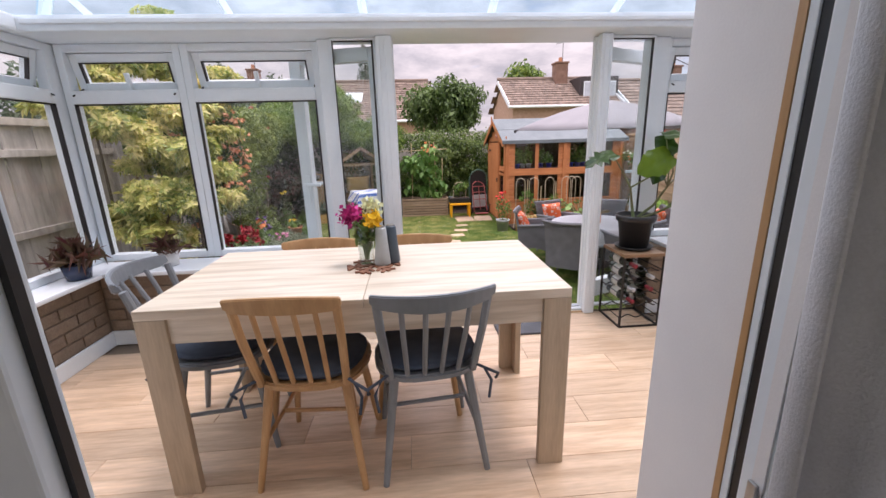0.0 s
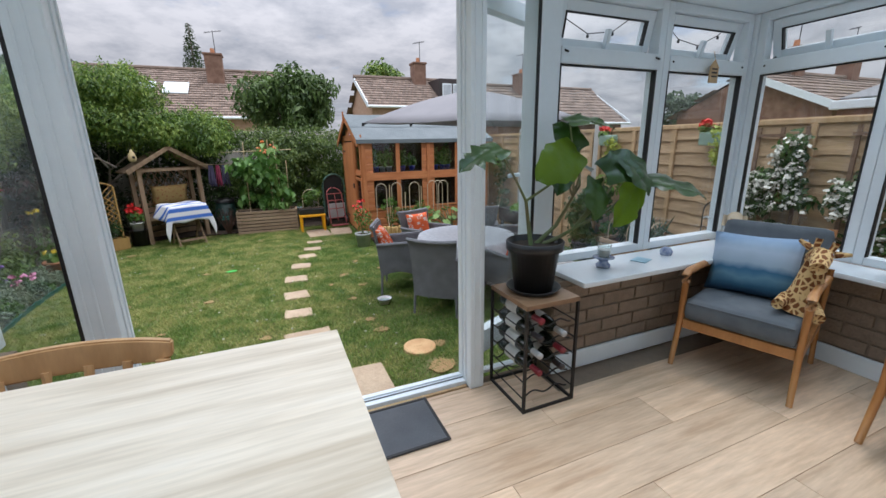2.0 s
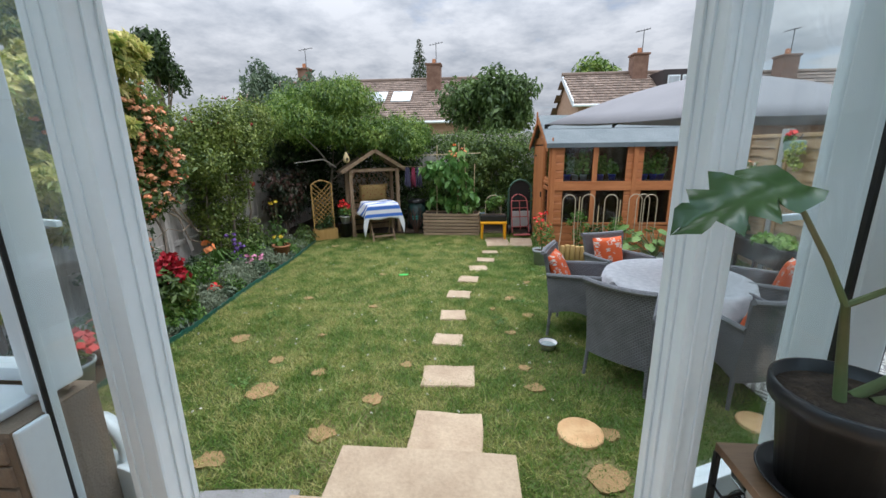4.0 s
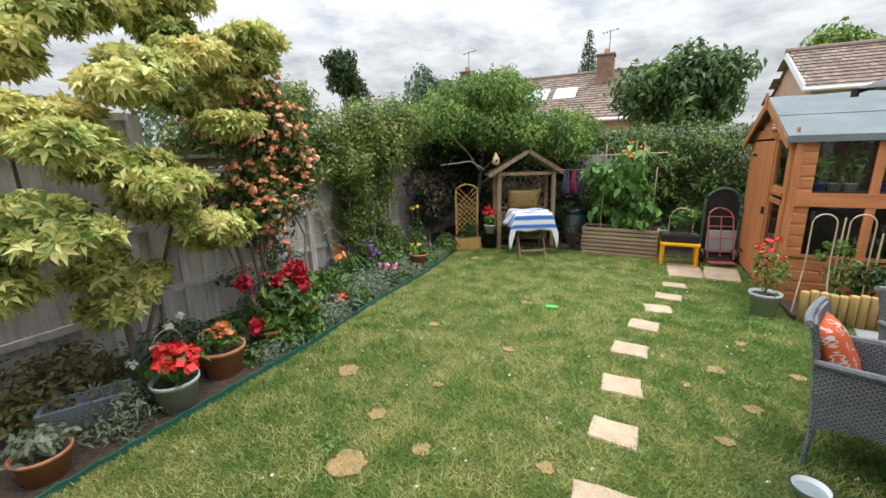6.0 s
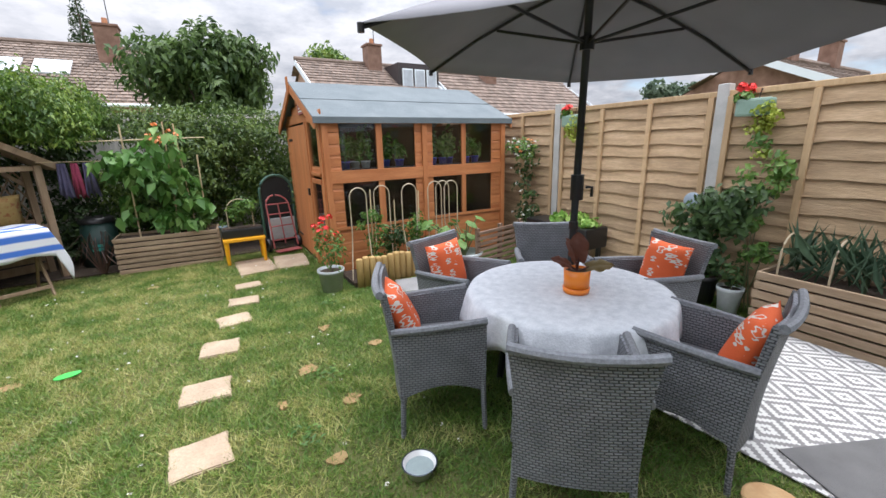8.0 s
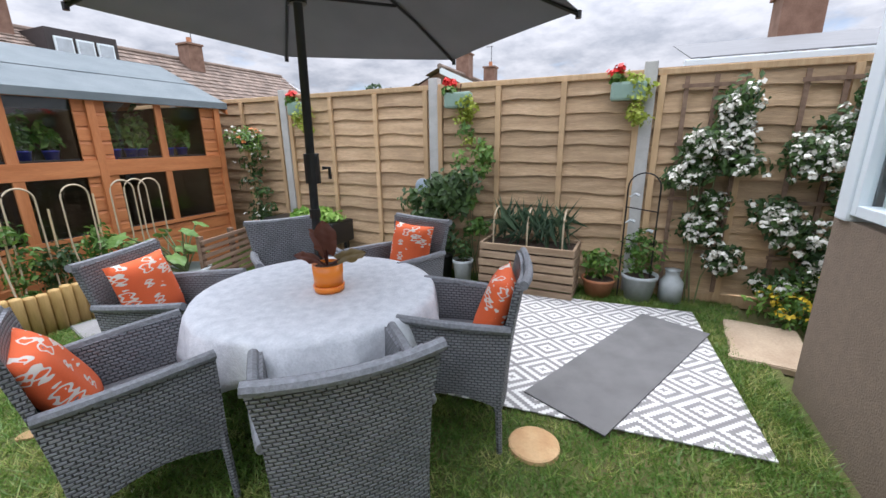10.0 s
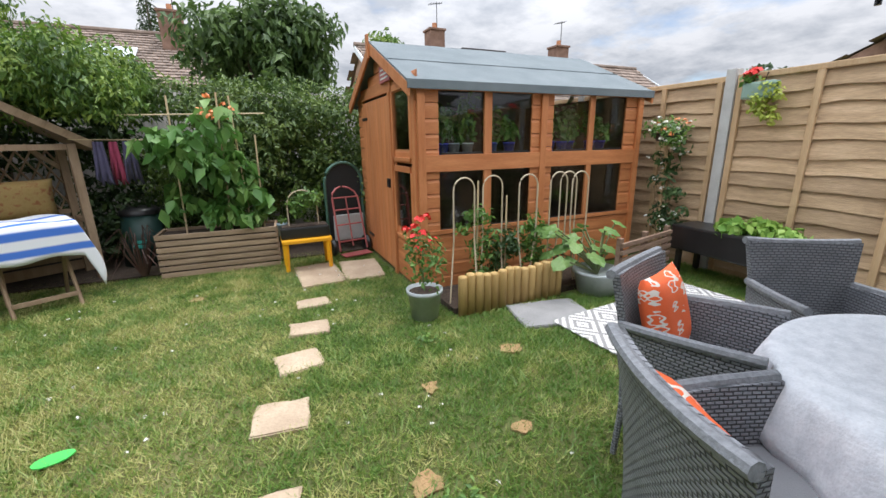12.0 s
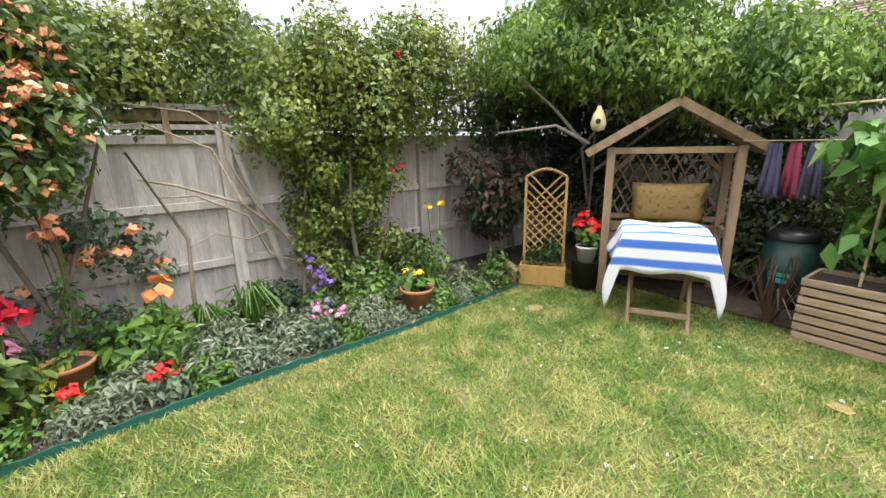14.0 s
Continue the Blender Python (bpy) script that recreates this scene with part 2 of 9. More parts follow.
M_LAP = mat("golden lap board", (0.37, 0.255, 0.15), (0.55, 0.395, 0.245), scale=2.6, rough=0.8, stretch=(1, 1, 9), bump=0.5, bscale=20, fine=0.34, rand=0.17, c=(0.47, 0.33, 0.195))
M_LAPV = mat("golden lap batten", (0.46, 0.31, 0.165), (0.54, 0.38, 0.22), scale=3, rough=0.8, stretch=(8, 8, 1), bscale=20, fine=0.18, rand=0.1)
M_CONC = mat("pale concrete post", (0.42, 0.42, 0.40), (0.52, 0.52, 0.50), scale=8, rough=0.9, bump=0.3, bscale=120)
M_GREYFENCE = mat("weathered grey board", (0.43, 0.40, 0.37), (0.62, 0.58, 0.54), scale=2.5, rough=0.9, stretch=(7, 7, 1), bump=0.3, bscale=20, fine=0.25, rand=0.18)
M_ARBOUR = mat("weathered brown timber", (0.26, 0.175, 0.105), (0.36, 0.255, 0.165), scale=3, rough=0.8, stretch=(6, 6, 1), bump=0.2, bscale=22, fine=0.22)
M_PLANTER = mat("weathered planter board", (0.26, 0.18, 0.11), (0.38, 0.28, 0.185), scale=3, rough=0.85, stretch=(1, 6, 8), bump=0.3, bscale=22, fine=0.25, rand=0.15)
M_RATTAN = None
M_TERRA = mat("terracotta", (0.42, 0.17, 0.08), (0.52, 0.25, 0.13), scale=7, rough=0.85, bump=0.15, bscale=80)
M_POTGREY = mat("pale grey plastic pot", (0.40, 0.44, 0.45), (0.50, 0.54, 0.55), scale=5, rough=0.55)
M_ORANGE = mat("orange glazed pot", (0.85, 0.25, 0.02), (0.80, 0.21, 0.02), rough=0.3, fine=0.03)
M_WHITE = mat("white glaze", (0.80, 0.80, 0.78), rough=0.3, fine=0.03)
M_BARK = mat("grey bark", (0.12, 0.095, 0.07), (0.22, 0.18, 0.14), scale=9, rough=0.95, bump=0.8, bscale=60, stretch=(1, 1, 0.4))
M_EDGING = mat("green plastic edging", (0.015, 0.085, 0.06), (0.02, 0.11, 0.08), rough=0.5)
M_BRICKRED = mat("red brown house brick", (0.17, 0.095, 0.065), (0.27, 0.165, 0.12), scale=5, rough=0.9, bscale=60, fine=0.3)
M_ROOFTILE = mat("brown roof tile", (0.15, 0.11, 0.085), (0.24, 0.185, 0.15), scale=2.5, rough=0.9, bscale=40, fine=0.3, rand=0.25, island=True)
M_CANVAS = mat("grey parasol canvas", (0.20, 0.20, 0.215), (0.23, 0.23, 0.245), scale=3, rough=0.9, bump=0.1, bscale=300, fine=0.05)
M_DKMETAL = mat("anthracite metal", (0.035, 0.038, 0.042), rough=0.4, metal=0.5)
M_YELLOW = mat("amber yellow plastic", (0.85, 0.42, 0.01), (0.80, 0.38, 0.01), rough=0.4, fine=0.04)
M_REDMETAL = mat("faded red painted metal", (0.30, 0.07, 0.07), (0.38, 0.11, 0.10), scale=9, rough=0.5)
M_LOG = mat("tan half log", (0.38, 0.245, 0.085), (0.50, 0.335, 0.13), scale=3, rough=0.7, stretch=(6, 6, 1), bscale=22, fine=0.2, rand=0.1)
M_CANE = mat("bamboo cane", (0.50, 0.38, 0.22), (0.60, 0.48, 0.30), rough=0.6)
M_HOOP = mat("pale plastic hoop", (0.42, 0.34, 0.22), (0.50, 0.42, 0.30), rough=0.5)


# ---- building helpers ----
def part(name, bm, material, parent, label="", smooth=False):
    me = bpy.data.meshes.new(name)
    bm.normal_update()
    bm.to_mesh(me)
    bm.free()
    me.materials.append(material)
    if smooth:
        me.polygons.foreach_set("use_smooth", [True] * len(me.polygons))
    ob = new(name, me)
    ob.parent = parent
    if label:
        ob["label"] = label
    return ob


def piece(name, me, parent, m=None):
    ob = new(name, me)
    ob.parent = parent
    if m is not None:
        ob.matrix_basis = m
    return ob


def mesh_of(name, bm, material, smooth=False):
    me = bpy.data.meshes.new(name)
    bm.normal_update()
    bm.to_mesh(me)
    bm.free()
    me.materials.append(material)
    if smooth:
        me.polygons.foreach_set("use_smooth", [True] * len(me.polygons))
    return me


def solo(name, bm, material, label="", category="", group="", kind="", smooth=False, m=None):
    ob = part(name, bm, material, None, "", smooth)
    if m is not None:
        ob.matrix_basis = m
    return tagged(ob, label, category, group, kind)


def thing(name, m, label, category, group="", kind=""):
    ob = new(name)
    ob.empty_display_size = 0.1
    ob.matrix_basis = m if isinstance(m, Matrix) else Matrix.Translation(m)
    return tagged(ob, label, category, group, kind)


def box(bm, x0, y0, z0, x1, y1, z1, bev=0.0, m=None):
    """A cuboid, its edges rounded by bev."""
    r = bmesh.ops.create_cube(bm, size=1.0)
    vs = r["verts"]
    for v in vs:
        v.co = Vector(((x0 + x1) / 2 + v.co.x * (x1 - x0), (y0 + y1) / 2 + v.co.y * (y1 - y0), (z0 + z1) / 2 + v.co.z * (z1 - z0)))
        if m is not None:
            v.co = m @ v.co
    if bev:
        es = list({e for v in vs for e in v.link_edges})
        bmesh.ops.bevel(bm, geom=es, offset=bev, segments=2, affect="EDGES", profile=0.6)
    return bm


def B(*a, **k):
    return box(bmesh.new(), *a, **k)


def tube(bm, pts, r, seg=8, r1=None, cap=True):
    """A tube along points, from radius r to r1."""
    pts = [Vector(p) for p in pts]
    r1 = r if r1 is None else r1
    rings = []
    n = len(pts)
    for i, p in enumerate(pts):
        d = (pts[min(i + 1, n - 1)] - pts[max(i - 1, 0)]).normalized()
        u = d.cross(Vector((0, 0, 1)) if abs(d.z) < 0.95 else Vector((1, 0, 0))).normalized()
        w = d.cross(u)
        rr = r + (r1 - r) * i / max(n - 1, 1)
        rings.append([bm.verts.new(p + rr * (math.cos(a) * u + math.sin(a) * w)) for a in (2 * math.pi * j / seg for j in range(seg))])
    for a, b in zip(rings, rings[1:]):
        for j in range(seg):
            bm.faces.new((a[j], a[(j + 1) % seg], b[(j + 1) % seg], b[j]))
    if cap:
        bm.faces.new(rings[0])
        bm.faces.new(rings[-1][::-1])
    return bm


def T(pts, r, seg=8, r1=None):
    return tube(bmesh.new(), pts, r, seg, r1)


def lathe(bm, prof, seg=24, c=(0, 0, 0)):
    """A turned shape from (radius, height) pairs."""
    rings = []
    for r, z in prof:
        if r < 1e-5:
            rings.append([bm.verts.new((c[0], c[1], c[2] + z))])
        else:
            rings.append([bm.verts.new((c[0] + r * math.cos(2 * math.pi * j / seg), c[1] + r * math.sin(2 * math.pi * j / seg), c[2] + z)) for j in range(seg)])
    for a, b in zip(rings, rings[1:]):
        for j in range(seg):
            q = [a[j % len(a)], a[(j + 1) % len(a)], b[(j + 1) % len(b)], b[j % len(b)]]
            q = list(dict.fromkeys(q))
            if len(q) > 2:
                bm.faces.new(q)
    return bm


def arc(c, r, a0, a1, n=10, flat="xz"):
    out = []
    for i in range(n + 1):
        a = radians(a0 + (a1 - a0) * i / n)
        u, v = r * math.cos(a), r * math.sin(a)
        out.append((c[0] + u, c[1], c[2] + v) if flat == "xz" else (c[0] + u, c[1] + v, c[2]) if flat == "xy" else (c[0], c[1] + u, c[2] + v))
    return out


def prism(bm, outline, y0, y1, axis="y"):
    """A flat outline (u, z) drawn out from y0 to y1."""
    def at(u, y, z):
        return (u, y, z) if axis == "y" else (y, u, z) if axis == "x" else (u, z, y)
    a = [bm.verts.new(at(u, y0, z)) for u, z in outline]
    b = [bm.verts.new(at(u, y1, z)) for u, z in outline]
    bm.faces.new(a)
    bm.faces.new(b[::-1])
    for i in range(len(a)):
        j = (i + 1) % len(a)
        bm.faces.new((a[j], a[i], b[i], b[j]))
    bmesh.ops.recalc_face_normals(bm, faces=bm.faces[:])
    return bm


def leaves(name, spots, normals, size, material, parent, wide=0.45, droop=0.25, seed=1, vary=0.35, label="", fold=0.22, turn=0.7, whorl=0):
    """One mesh of many small pointed leaves, each folded along its rib."""
    g = np.random.default_rng(seed)
    p = np.asarray(spots, float)
    nrm = np.asarray(normals, float) + g.normal(0, turn, p.shape)
    nrm /= np.linalg.norm(nrm, axis=1)[:, None] + 1e-9
    d = g.normal(0, 1, p.shape); d[:, 2] -= droop * 2
    if whorl:
        u = np.cross(nrm, g.normal(0, 1, p.shape)); u /= np.linalg.norm(u, axis=1)[:, None] + 1e-9
        v = np.cross(nrm, u)
        a = np.tile(np.arange(whorl) * 2 * math.pi / whorl, len(p))[:, None] + g.normal(0, 0.2, (len(p) * whorl, 1))
        ax = np.repeat(nrm, whorl, 0)
        d = np.cos(a) * np.repeat(u, whorl, 0) + np.sin(a) * np.repeat(v, whorl, 0) + 0.25 * ax
        p = np.repeat(p, whorl, 0) + d * size * 0.5
        nrm = ax - 0.3 * d
        nrm /= np.linalg.norm(nrm, axis=1)[:, None] + 1e-9
    d -= (d * nrm).sum(1)[:, None] * nrm
    d /= np.linalg.norm(d, axis=1)[:, None] + 1e-9
    s = np.cross(nrm, d)
    ln = size * (1 + vary * g.uniform(-1, 1, len(p)))[:, None]
    base = p - d * ln * 0.5
    tip = p + d * ln * 0.5 - np.array([0, 0, 1.0]) * ln * droop * 0.4
    mid = p + nrm * 0 
    lf = mid + s * ln * wide * 0.5 + nrm * ln * fold * 0.5
    rt = mid - s * ln * wide * 0.5 + nrm * ln * fold * 0.5
    v = np.stack([base, rt, tip, lf], 1).reshape(-1, 3)
    n = len(p)
    f = (np.arange(n)[:, None] * 4 + np.array([[0, 1, 2, 0, 2, 3]])).reshape(-1, 3)
    me = bpy.data.meshes.new(name)
    me.vertices.add(len(v)); me.vertices.foreach_set("co", v.astype(np.float32).ravel())
    me.loops.add(f.size); me.loops.foreach_set("vertex_index", f.astype(np.int32).ravel())
    me.polygons.add(len(f)); me.polygons.foreach_set("loop_start", np.arange(0, f.size, 3, dtype=np.int32))
    me.update(calc_edges=True)
    me.materials.append(material)
    ob = new(name, me)
    ob.parent = parent
    if label:
        ob["label"] = label
    return ob


def blob_spots(blobs, n, seed=1, shell=0.55, rough=0.25):
    """Leaf places and outward ways on lumpy ellipsoids (x, y, z, rx, ry, rz)."""
    g = np.random.default_rng(seed)
    bl = np.asarray(blobs, float)
    w = (bl[:, 3] * bl[:, 4] + bl[:, 4] * bl[:, 5] + bl[:, 3] * bl[:, 5]); w /= w.sum()
    i = g.choice(len(bl), n, p=w)
    d = g.normal(0, 1, (n, 3)); d /= np.linalg.norm(d, axis=1)[:, None]
    lump = 1 + rough * np.sin(d[:, 0] * 7 + i * 1.7) * np.sin(d[:, 1] * 6 + i) + rough * 0.6 * np.sin(d[:, 2] * 11 + d[:, 0] * 9 + i * 2.3)
    rad = (shell + (1 - shell) * g.uniform(0, 1, n) ** 0.5) * lump
    return bl[i, :3] + d * bl[i, 3:] * rad[:, None], d + np.array([0, 0, 0.5])


def rand_blobs(x0, x1, y0, y1, z0, z1, r, n, seed=1):
    g = np.random.default_rng(seed)
    return [(g.uniform(x0, x1), g.uniform(y0, y1), g.uniform(z0, z1), r * g.uniform(0.7, 1.3), r * g.uniform(0.7, 1.3), r * g.uniform(0.6, 1.1)) for _ in range(n)]


def flowers(name, spots, size, material, parent, petals=6, seed=1, label="", up=0.5):
    """Small blooms of a few petals each round a spot; countable ones are parts of their own."""
    g = np.random.default_rng(seed)
    groups = []
    for p in spots:
        pts, nr = [], []
        for j in range(petals):
            a = 2 * math.pi * j / petals + g.uniform(0, 1)
            o = np.array([math.cos(a), math.sin(a), g.uniform(-0.5, 0.9)]) * size * 0.42
            pts.append(np.asarray(p, float) + o)
            nr.append(o / (np.linalg.norm(o) + 1e-9) + np.array([0, 0, up]))
        groups.append((pts, nr))
    if len(groups) > 30:
        groups = [(sum((q[0] for q in groups), []), sum((q[1] for q in groups), []))]
    made = [leaves(name, pts, nr, size * 0.75, material, parent, wide=0.85, droop=0.05, seed=seed + i, fold=0.1, turn=0.35, label=label) for i, (pts, nr) in enumerate(groups)]
    if len(groups) == 1 and len(spots) > 1:
        made[0]["kind"] = "stuff"
    return made


def weave_material():
    """Grey woven plastic rattan: flat strands passing over and under."""
    m = mat("grey woven rattan", (0.18, 0.19, 0.21), (0.25, 0.26, 0.285), scale=12, rough=0.5, fine=0.2, bscale=120)
    n, k = m.node_tree.nodes, m.node_tree.links
    t = n.new("ShaderNodeTexCoord")
    br = n.new("ShaderNodeTexBrick")
    br.inputs["Scale"].default_value = 1.0
    br.inputs["Brick Width"].default_value, br.inputs["Row Height"].default_value = 0.026, 0.0125
    br.inputs["Mortar Size"].default_value, br.inputs["Mortar Smooth"].default_value = 0.0030, 1.0
    s = n.new("ShaderNodeSeparateXYZ"); c = n.new("ShaderNodeCombineXYZ"); a = n.new("ShaderNodeMath"); a.operation = "ADD"
    k.new(t.outputs["Object"], s.inputs[0]); k.new(s.outputs[0], a.inputs[0]); k.new(s.outputs[1], a.inputs[1])
    k.new(a.outputs[0], c.inputs[0]); k.new(s.outputs[2], c.inputs[1]); k.new(c.outputs[0], br.inputs["Vector"])
    bp = n.new("ShaderNodeBump"); bp.invert = True; bp.inputs["Strength"].default_value, bp.inputs["Distance"].default_value = 1.0, 0.008
    k.new(br.outputs["Fac"], bp.inputs["Height"])
    k.new(bp.outputs[0], n["Principled BSDF"].inputs["Normal"])
    mx = n.new("ShaderNodeMix"); mx.data_type = "RGBA"
    hs = [x for x in n if x.bl_idname == "ShaderNodeHueSaturation"][0]
    k.new(br.outputs["Fac"], mx.inputs[0]); k.new(hs.outputs[0], mx.inputs[6]); mx.inputs[7].default_value = (0.055, 0.058, 0.064, 1)
    k.new(mx.outputs[2], n["Principled BSDF"].inputs["Base Color"])
    return m


M_RATTAN = weave_material()
M_ROLL = mat("grey rattan edge", (0.14, 0.15, 0.165), (0.21, 0.22, 0.24), scale=70, rough=0.55, bump=0.35, bscale=110, fine=0.25)

# ---- conservatory: walls, windows, roof ----
XL, XR, YF = -1.30, 3.87, 3.80            # inner brick faces
floor = solo("floor", B(XL - 0.2, 1.72, -0.05, XR + 0.2, 3.93, -0.012), M_MORTAR, "oak laminate floor of the conservatory", "floor", kind="structure")
house_floor = solo("floor_house", B(-1.8, -2.2, -0.05, 4.4, 1.72, 0.0), mat("beige carpet", (0.35, 0.30, 0.25), rough=1.0, bump=0.6, bscale=300), "beige carpet floor of the room behind", "floor", kind="structure")


def dwarf(name, x0, y0, x1, y1, axis):
    """A low brick wall core with its face bricks as pieces."""
    return solo(name, B(x0, y0, -0.45, x1, y1, 0.50), M_MORTAR, "low brown brick wall under the windows", "wall", kind="structure")


walls = [dwarf("wall_front_east", 2.43, YF + 0.008, 4.12, 4.06, "x"), dwarf("wall_front_west", -1.46, YF + 0.008, 0.29, 4.06, "x"),
         dwarf("wall_east", XR + 0.008, 1.99, 4.12, YF + 0.006, "y"), dwarf("wall_west", -1.46, 1.99, XL - 0.008, YF + 0.006, "y")]
for nm, b in (("baseboard_front_east", (2.43, YF - 0.02, 0, XR, YF - 0.001, 0.10)), ("baseboard_front_west", (XL, YF - 0.02, 0, 0.29, YF - 0.001, 0.10)),
              ("baseboard_east", (XR - 0.02, 1.99, 0, XR - 0.001, YF - 0.022, 0.10)), ("baseboard_west", (XL + 0.001, 1.99, 0, XL + 0.02, YF - 0.022, 0.10))):
    solo(nm, B(*b, bev=0.006), M_UPVC, "white skirting board", "skirting", kind="structure")
for nm, b in (("sill_front_east", (2.51, 3.675, 0.502, 3.985, 3.985, 0.53)), ("sill_front_west", (-1.40, 3.69, 0.502, 0.22, 3.985, 0.53)),
              ("sill_east", (3.74, 1.99, 0.502, 3.985, 3.673, 0.53)), ("sill_west", (-1.40, 1.99, 0.502, -1.19, 3.688, 0.53))):
    solo(nm, B(*b, bev=0.008), M_SILL, "glossy white window sill", "window sill", kind="structure")

WIN = [0]


def window(p0, p1, z0, z1, depth=0.07, opener=None, f=0.045, tilt=16.0, label="white plastic framed window"):
    """A framed window from plan point p0 to p1; opener: height at which a top sash, pushed out at its foot, begins."""
    WIN[0] += 1
    p0, p1 = Vector((*p0, 0)), Vector((*p1, 0))
    w = (p1 - p0).length
    ang = math.degrees(math.atan2(p1.y - p0.y, p1.x - p0.x))
    ob = thing(f"window_{WIN[0]}", pose(p0.x, p0.y, 0, 0, 0, ang), label, "window", kind="structure")
    for a in ((0, 0, z0, f, depth, z1), (w - f, 0, z0, w, depth, z1), (f, 0, z0, w - f, depth, z0 + f), (f, 0, z1 - f, w - f, depth, z1)):
        part("window_frame", B(*a, bev=0.004), M_UPVC, ob)
    if opener:
        part("transom", B(f, -0.006, opener - 0.04, w - f, depth + 0.004, opener + 0.04, bev=0.008), M_UPVC, ob)
    zt = (opener - 0.04) if opener else z1 - f
    pane = part("pane", B(f, depth / 2 - 0.008, z0 + f, w - f, depth / 2 + 0.008, zt), M_GLASS, ob)
    pane.visible_shadow = False
    g = bmesh.new()
    for a in ((f, -0.002, z0 + f, f + 0.006, depth / 2 - 0.009, zt), (w - f - 0.01, -0.002, z0 + f, w - f, depth / 2 - 0.009, zt), (f + 0.01, 0.006, zt - 0.008, w - f - 0.01, depth / 2 - 0.009, zt)):
        box(g, *a)
    part("gasket", g, M_GASKET, ob)
    if opener:
        h = z1 - f - opener - 0.04
        sash = part("top_sash", bmesh.new(), M_UPVC, ob)
        bm = bmesh.new()
        s = 0.05
        for a in ((0.004, 0, -h, s, 0.055, 0), (w - 2 * f - s, 0, -h, w - 2 * f - 0.004, 0.055, 0), (s, 0, -h, w - 2 * f - s, 0.055, -h + s), (s, 0, -s, w - 2 * f - s, 0.055, 0)):
            box(bm, *a, bev=0.004)
        bm.to_mesh(sash.data); bm.free()
        sash.data.materials.clear(); sash.data.materials.append(M_UPVC)
        sash.matrix_basis = pose(f, 0.03, z1 - f - 0.004, tilt, 0, 0)
        sp = part("sash_pane", B(s, 0.02, -h + s, w - 2 * f - s, 0.034, -s), M_GLASS, sash)
        sp.visible_shadow = False
        gk = bmesh.new()
        for a in ((s, -0.002, -h + s, s + 0.009, 0.019, -s), (w - 2 * f - s - 0.009, -0.002, -h + s, w - 2 * f - s, 0.019, -s), (s + 0.009, -0.002, -s - 0.008, w - 2 * f - s - 0.009, 0.019, -s)):
            box(gk, *a)
        part("sash_gasket", gk, M_GASKET, sash)
        part("sash_handle", B(w / 2 - f - 0.012, -0.03, -h + 0.01, w / 2 - f + 0.012, -0.002, -h + 0.11, bev=0.004), M_UPVC, sash)
        part("stay", T([(0.02, 0.02, -h + 0.02), (0.02, -0.11, -h - 0.01)], 0.005, 5), M_GASKET, sash)
        part("stay", T([(w - 2 * f - 0.02, 0.02, -h + 0.02), (w - 2 * f - 0.02, -0.11, -h - 0.01)], 0.005, 5), M_GASKET, sash)
    return ob


Z0, Z1, ZT = 0.53, 1.90, 1.595
YW = 4.0
window((-1.38, YW), (-0.651, YW), Z0, Z1, opener=ZT, tilt=14)
window((-0.649, YW), (0.198, YW), Z0, Z1, opener=ZT, tilt=18)
window((0.282, 3.90), (0.563, 3.90), 0.03, Z1, f=0.016, depth=0.04, label="narrow full height side light beside the door")
window((2.062, 3.90), (2.378, 3.90), 0.03, Z1, f=0.016, depth=0.04, label="narrow full height side light beside the door")
window((2.51, YW), (3.25, YW), Z0, Z1, opener=ZT, tilt=12)
window((3.252, YW), (3.975, YW), Z0, Z1, opener=ZT, tilt=16)
for k, tl in enumerate((16, 0, 12)):
    window((3.99, 3.975 - 0.66 * k), (3.99, 3.317 - 0.66 * k), Z0, Z1, opener=ZT, tilt=tl)
    window((-1.39, 3.317 - 0.66 * k), (-1.39, 3.975 - 0.66 * k), Z0, Z1, opener=ZT, tilt=14)
for nm, b in (("post_door_west", (0.565, 3.85, 0.0, 0.665, 3.96, Z1)), ("post_door_east", (1.985, 3.84, 0.0, 2.06, 3.98, Z1)), ("mullion_west", (0.20, 3.93, 0.531, 0.28, 4.04, Z1)),
              ("mullion_east", (2.38, 3.945, 0.0, 2.508, 4.06, Z1)), ("corner_post_east", (3.977, 3.977, 0.50, 4.08, 4.08, Z1)), ("corner_post_west", (-1.49, 3.97, 0.50, -1.392, 4.09, Z1)),
              ("mullion_low_west", (0.292, 3.81, 0.0, 0.31, 3.898, 0.50))):
    post = solo(nm, B(*b, bev=0.008), M_UPVC, "white plastic window post", "post", kind="structure")
    if "door" in nm:                       # moulded ridges on the inner face
        for dx in (0.018, 0.05):
            part("ridge", B(b[0] + dx, b[1] - 0.005, 0.03, b[0] + dx + 0.009, b[1] + 0.001, Z1 - 0.01, bev=0.003), M_UPVC, post)
        for dy in (0.045, 0.085):          # rebate on the side of the opening
            xo = b[0] - 0.006 if "east" in nm else b[3] - 0.001
            part("rebate", B(xo, b[1] + dy, 0.045, xo + 0.007, b[1] + dy + 0.012, Z1 - 0.01, bev=0.002), M_UPVC, post)
head = solo("eaves_beam_front", B(-1.50, 3.72, Z1 + 0.002, 4.16, 4.11, 1.985, bev=0.012), M_UPVC, "white eaves beam over the windows", "beam", kind="structure")
part("moulding", B(-1.30, 3.70, 1.935, 3.96, 3.718, 1.965, bev=0.008), M_UPVC, head)
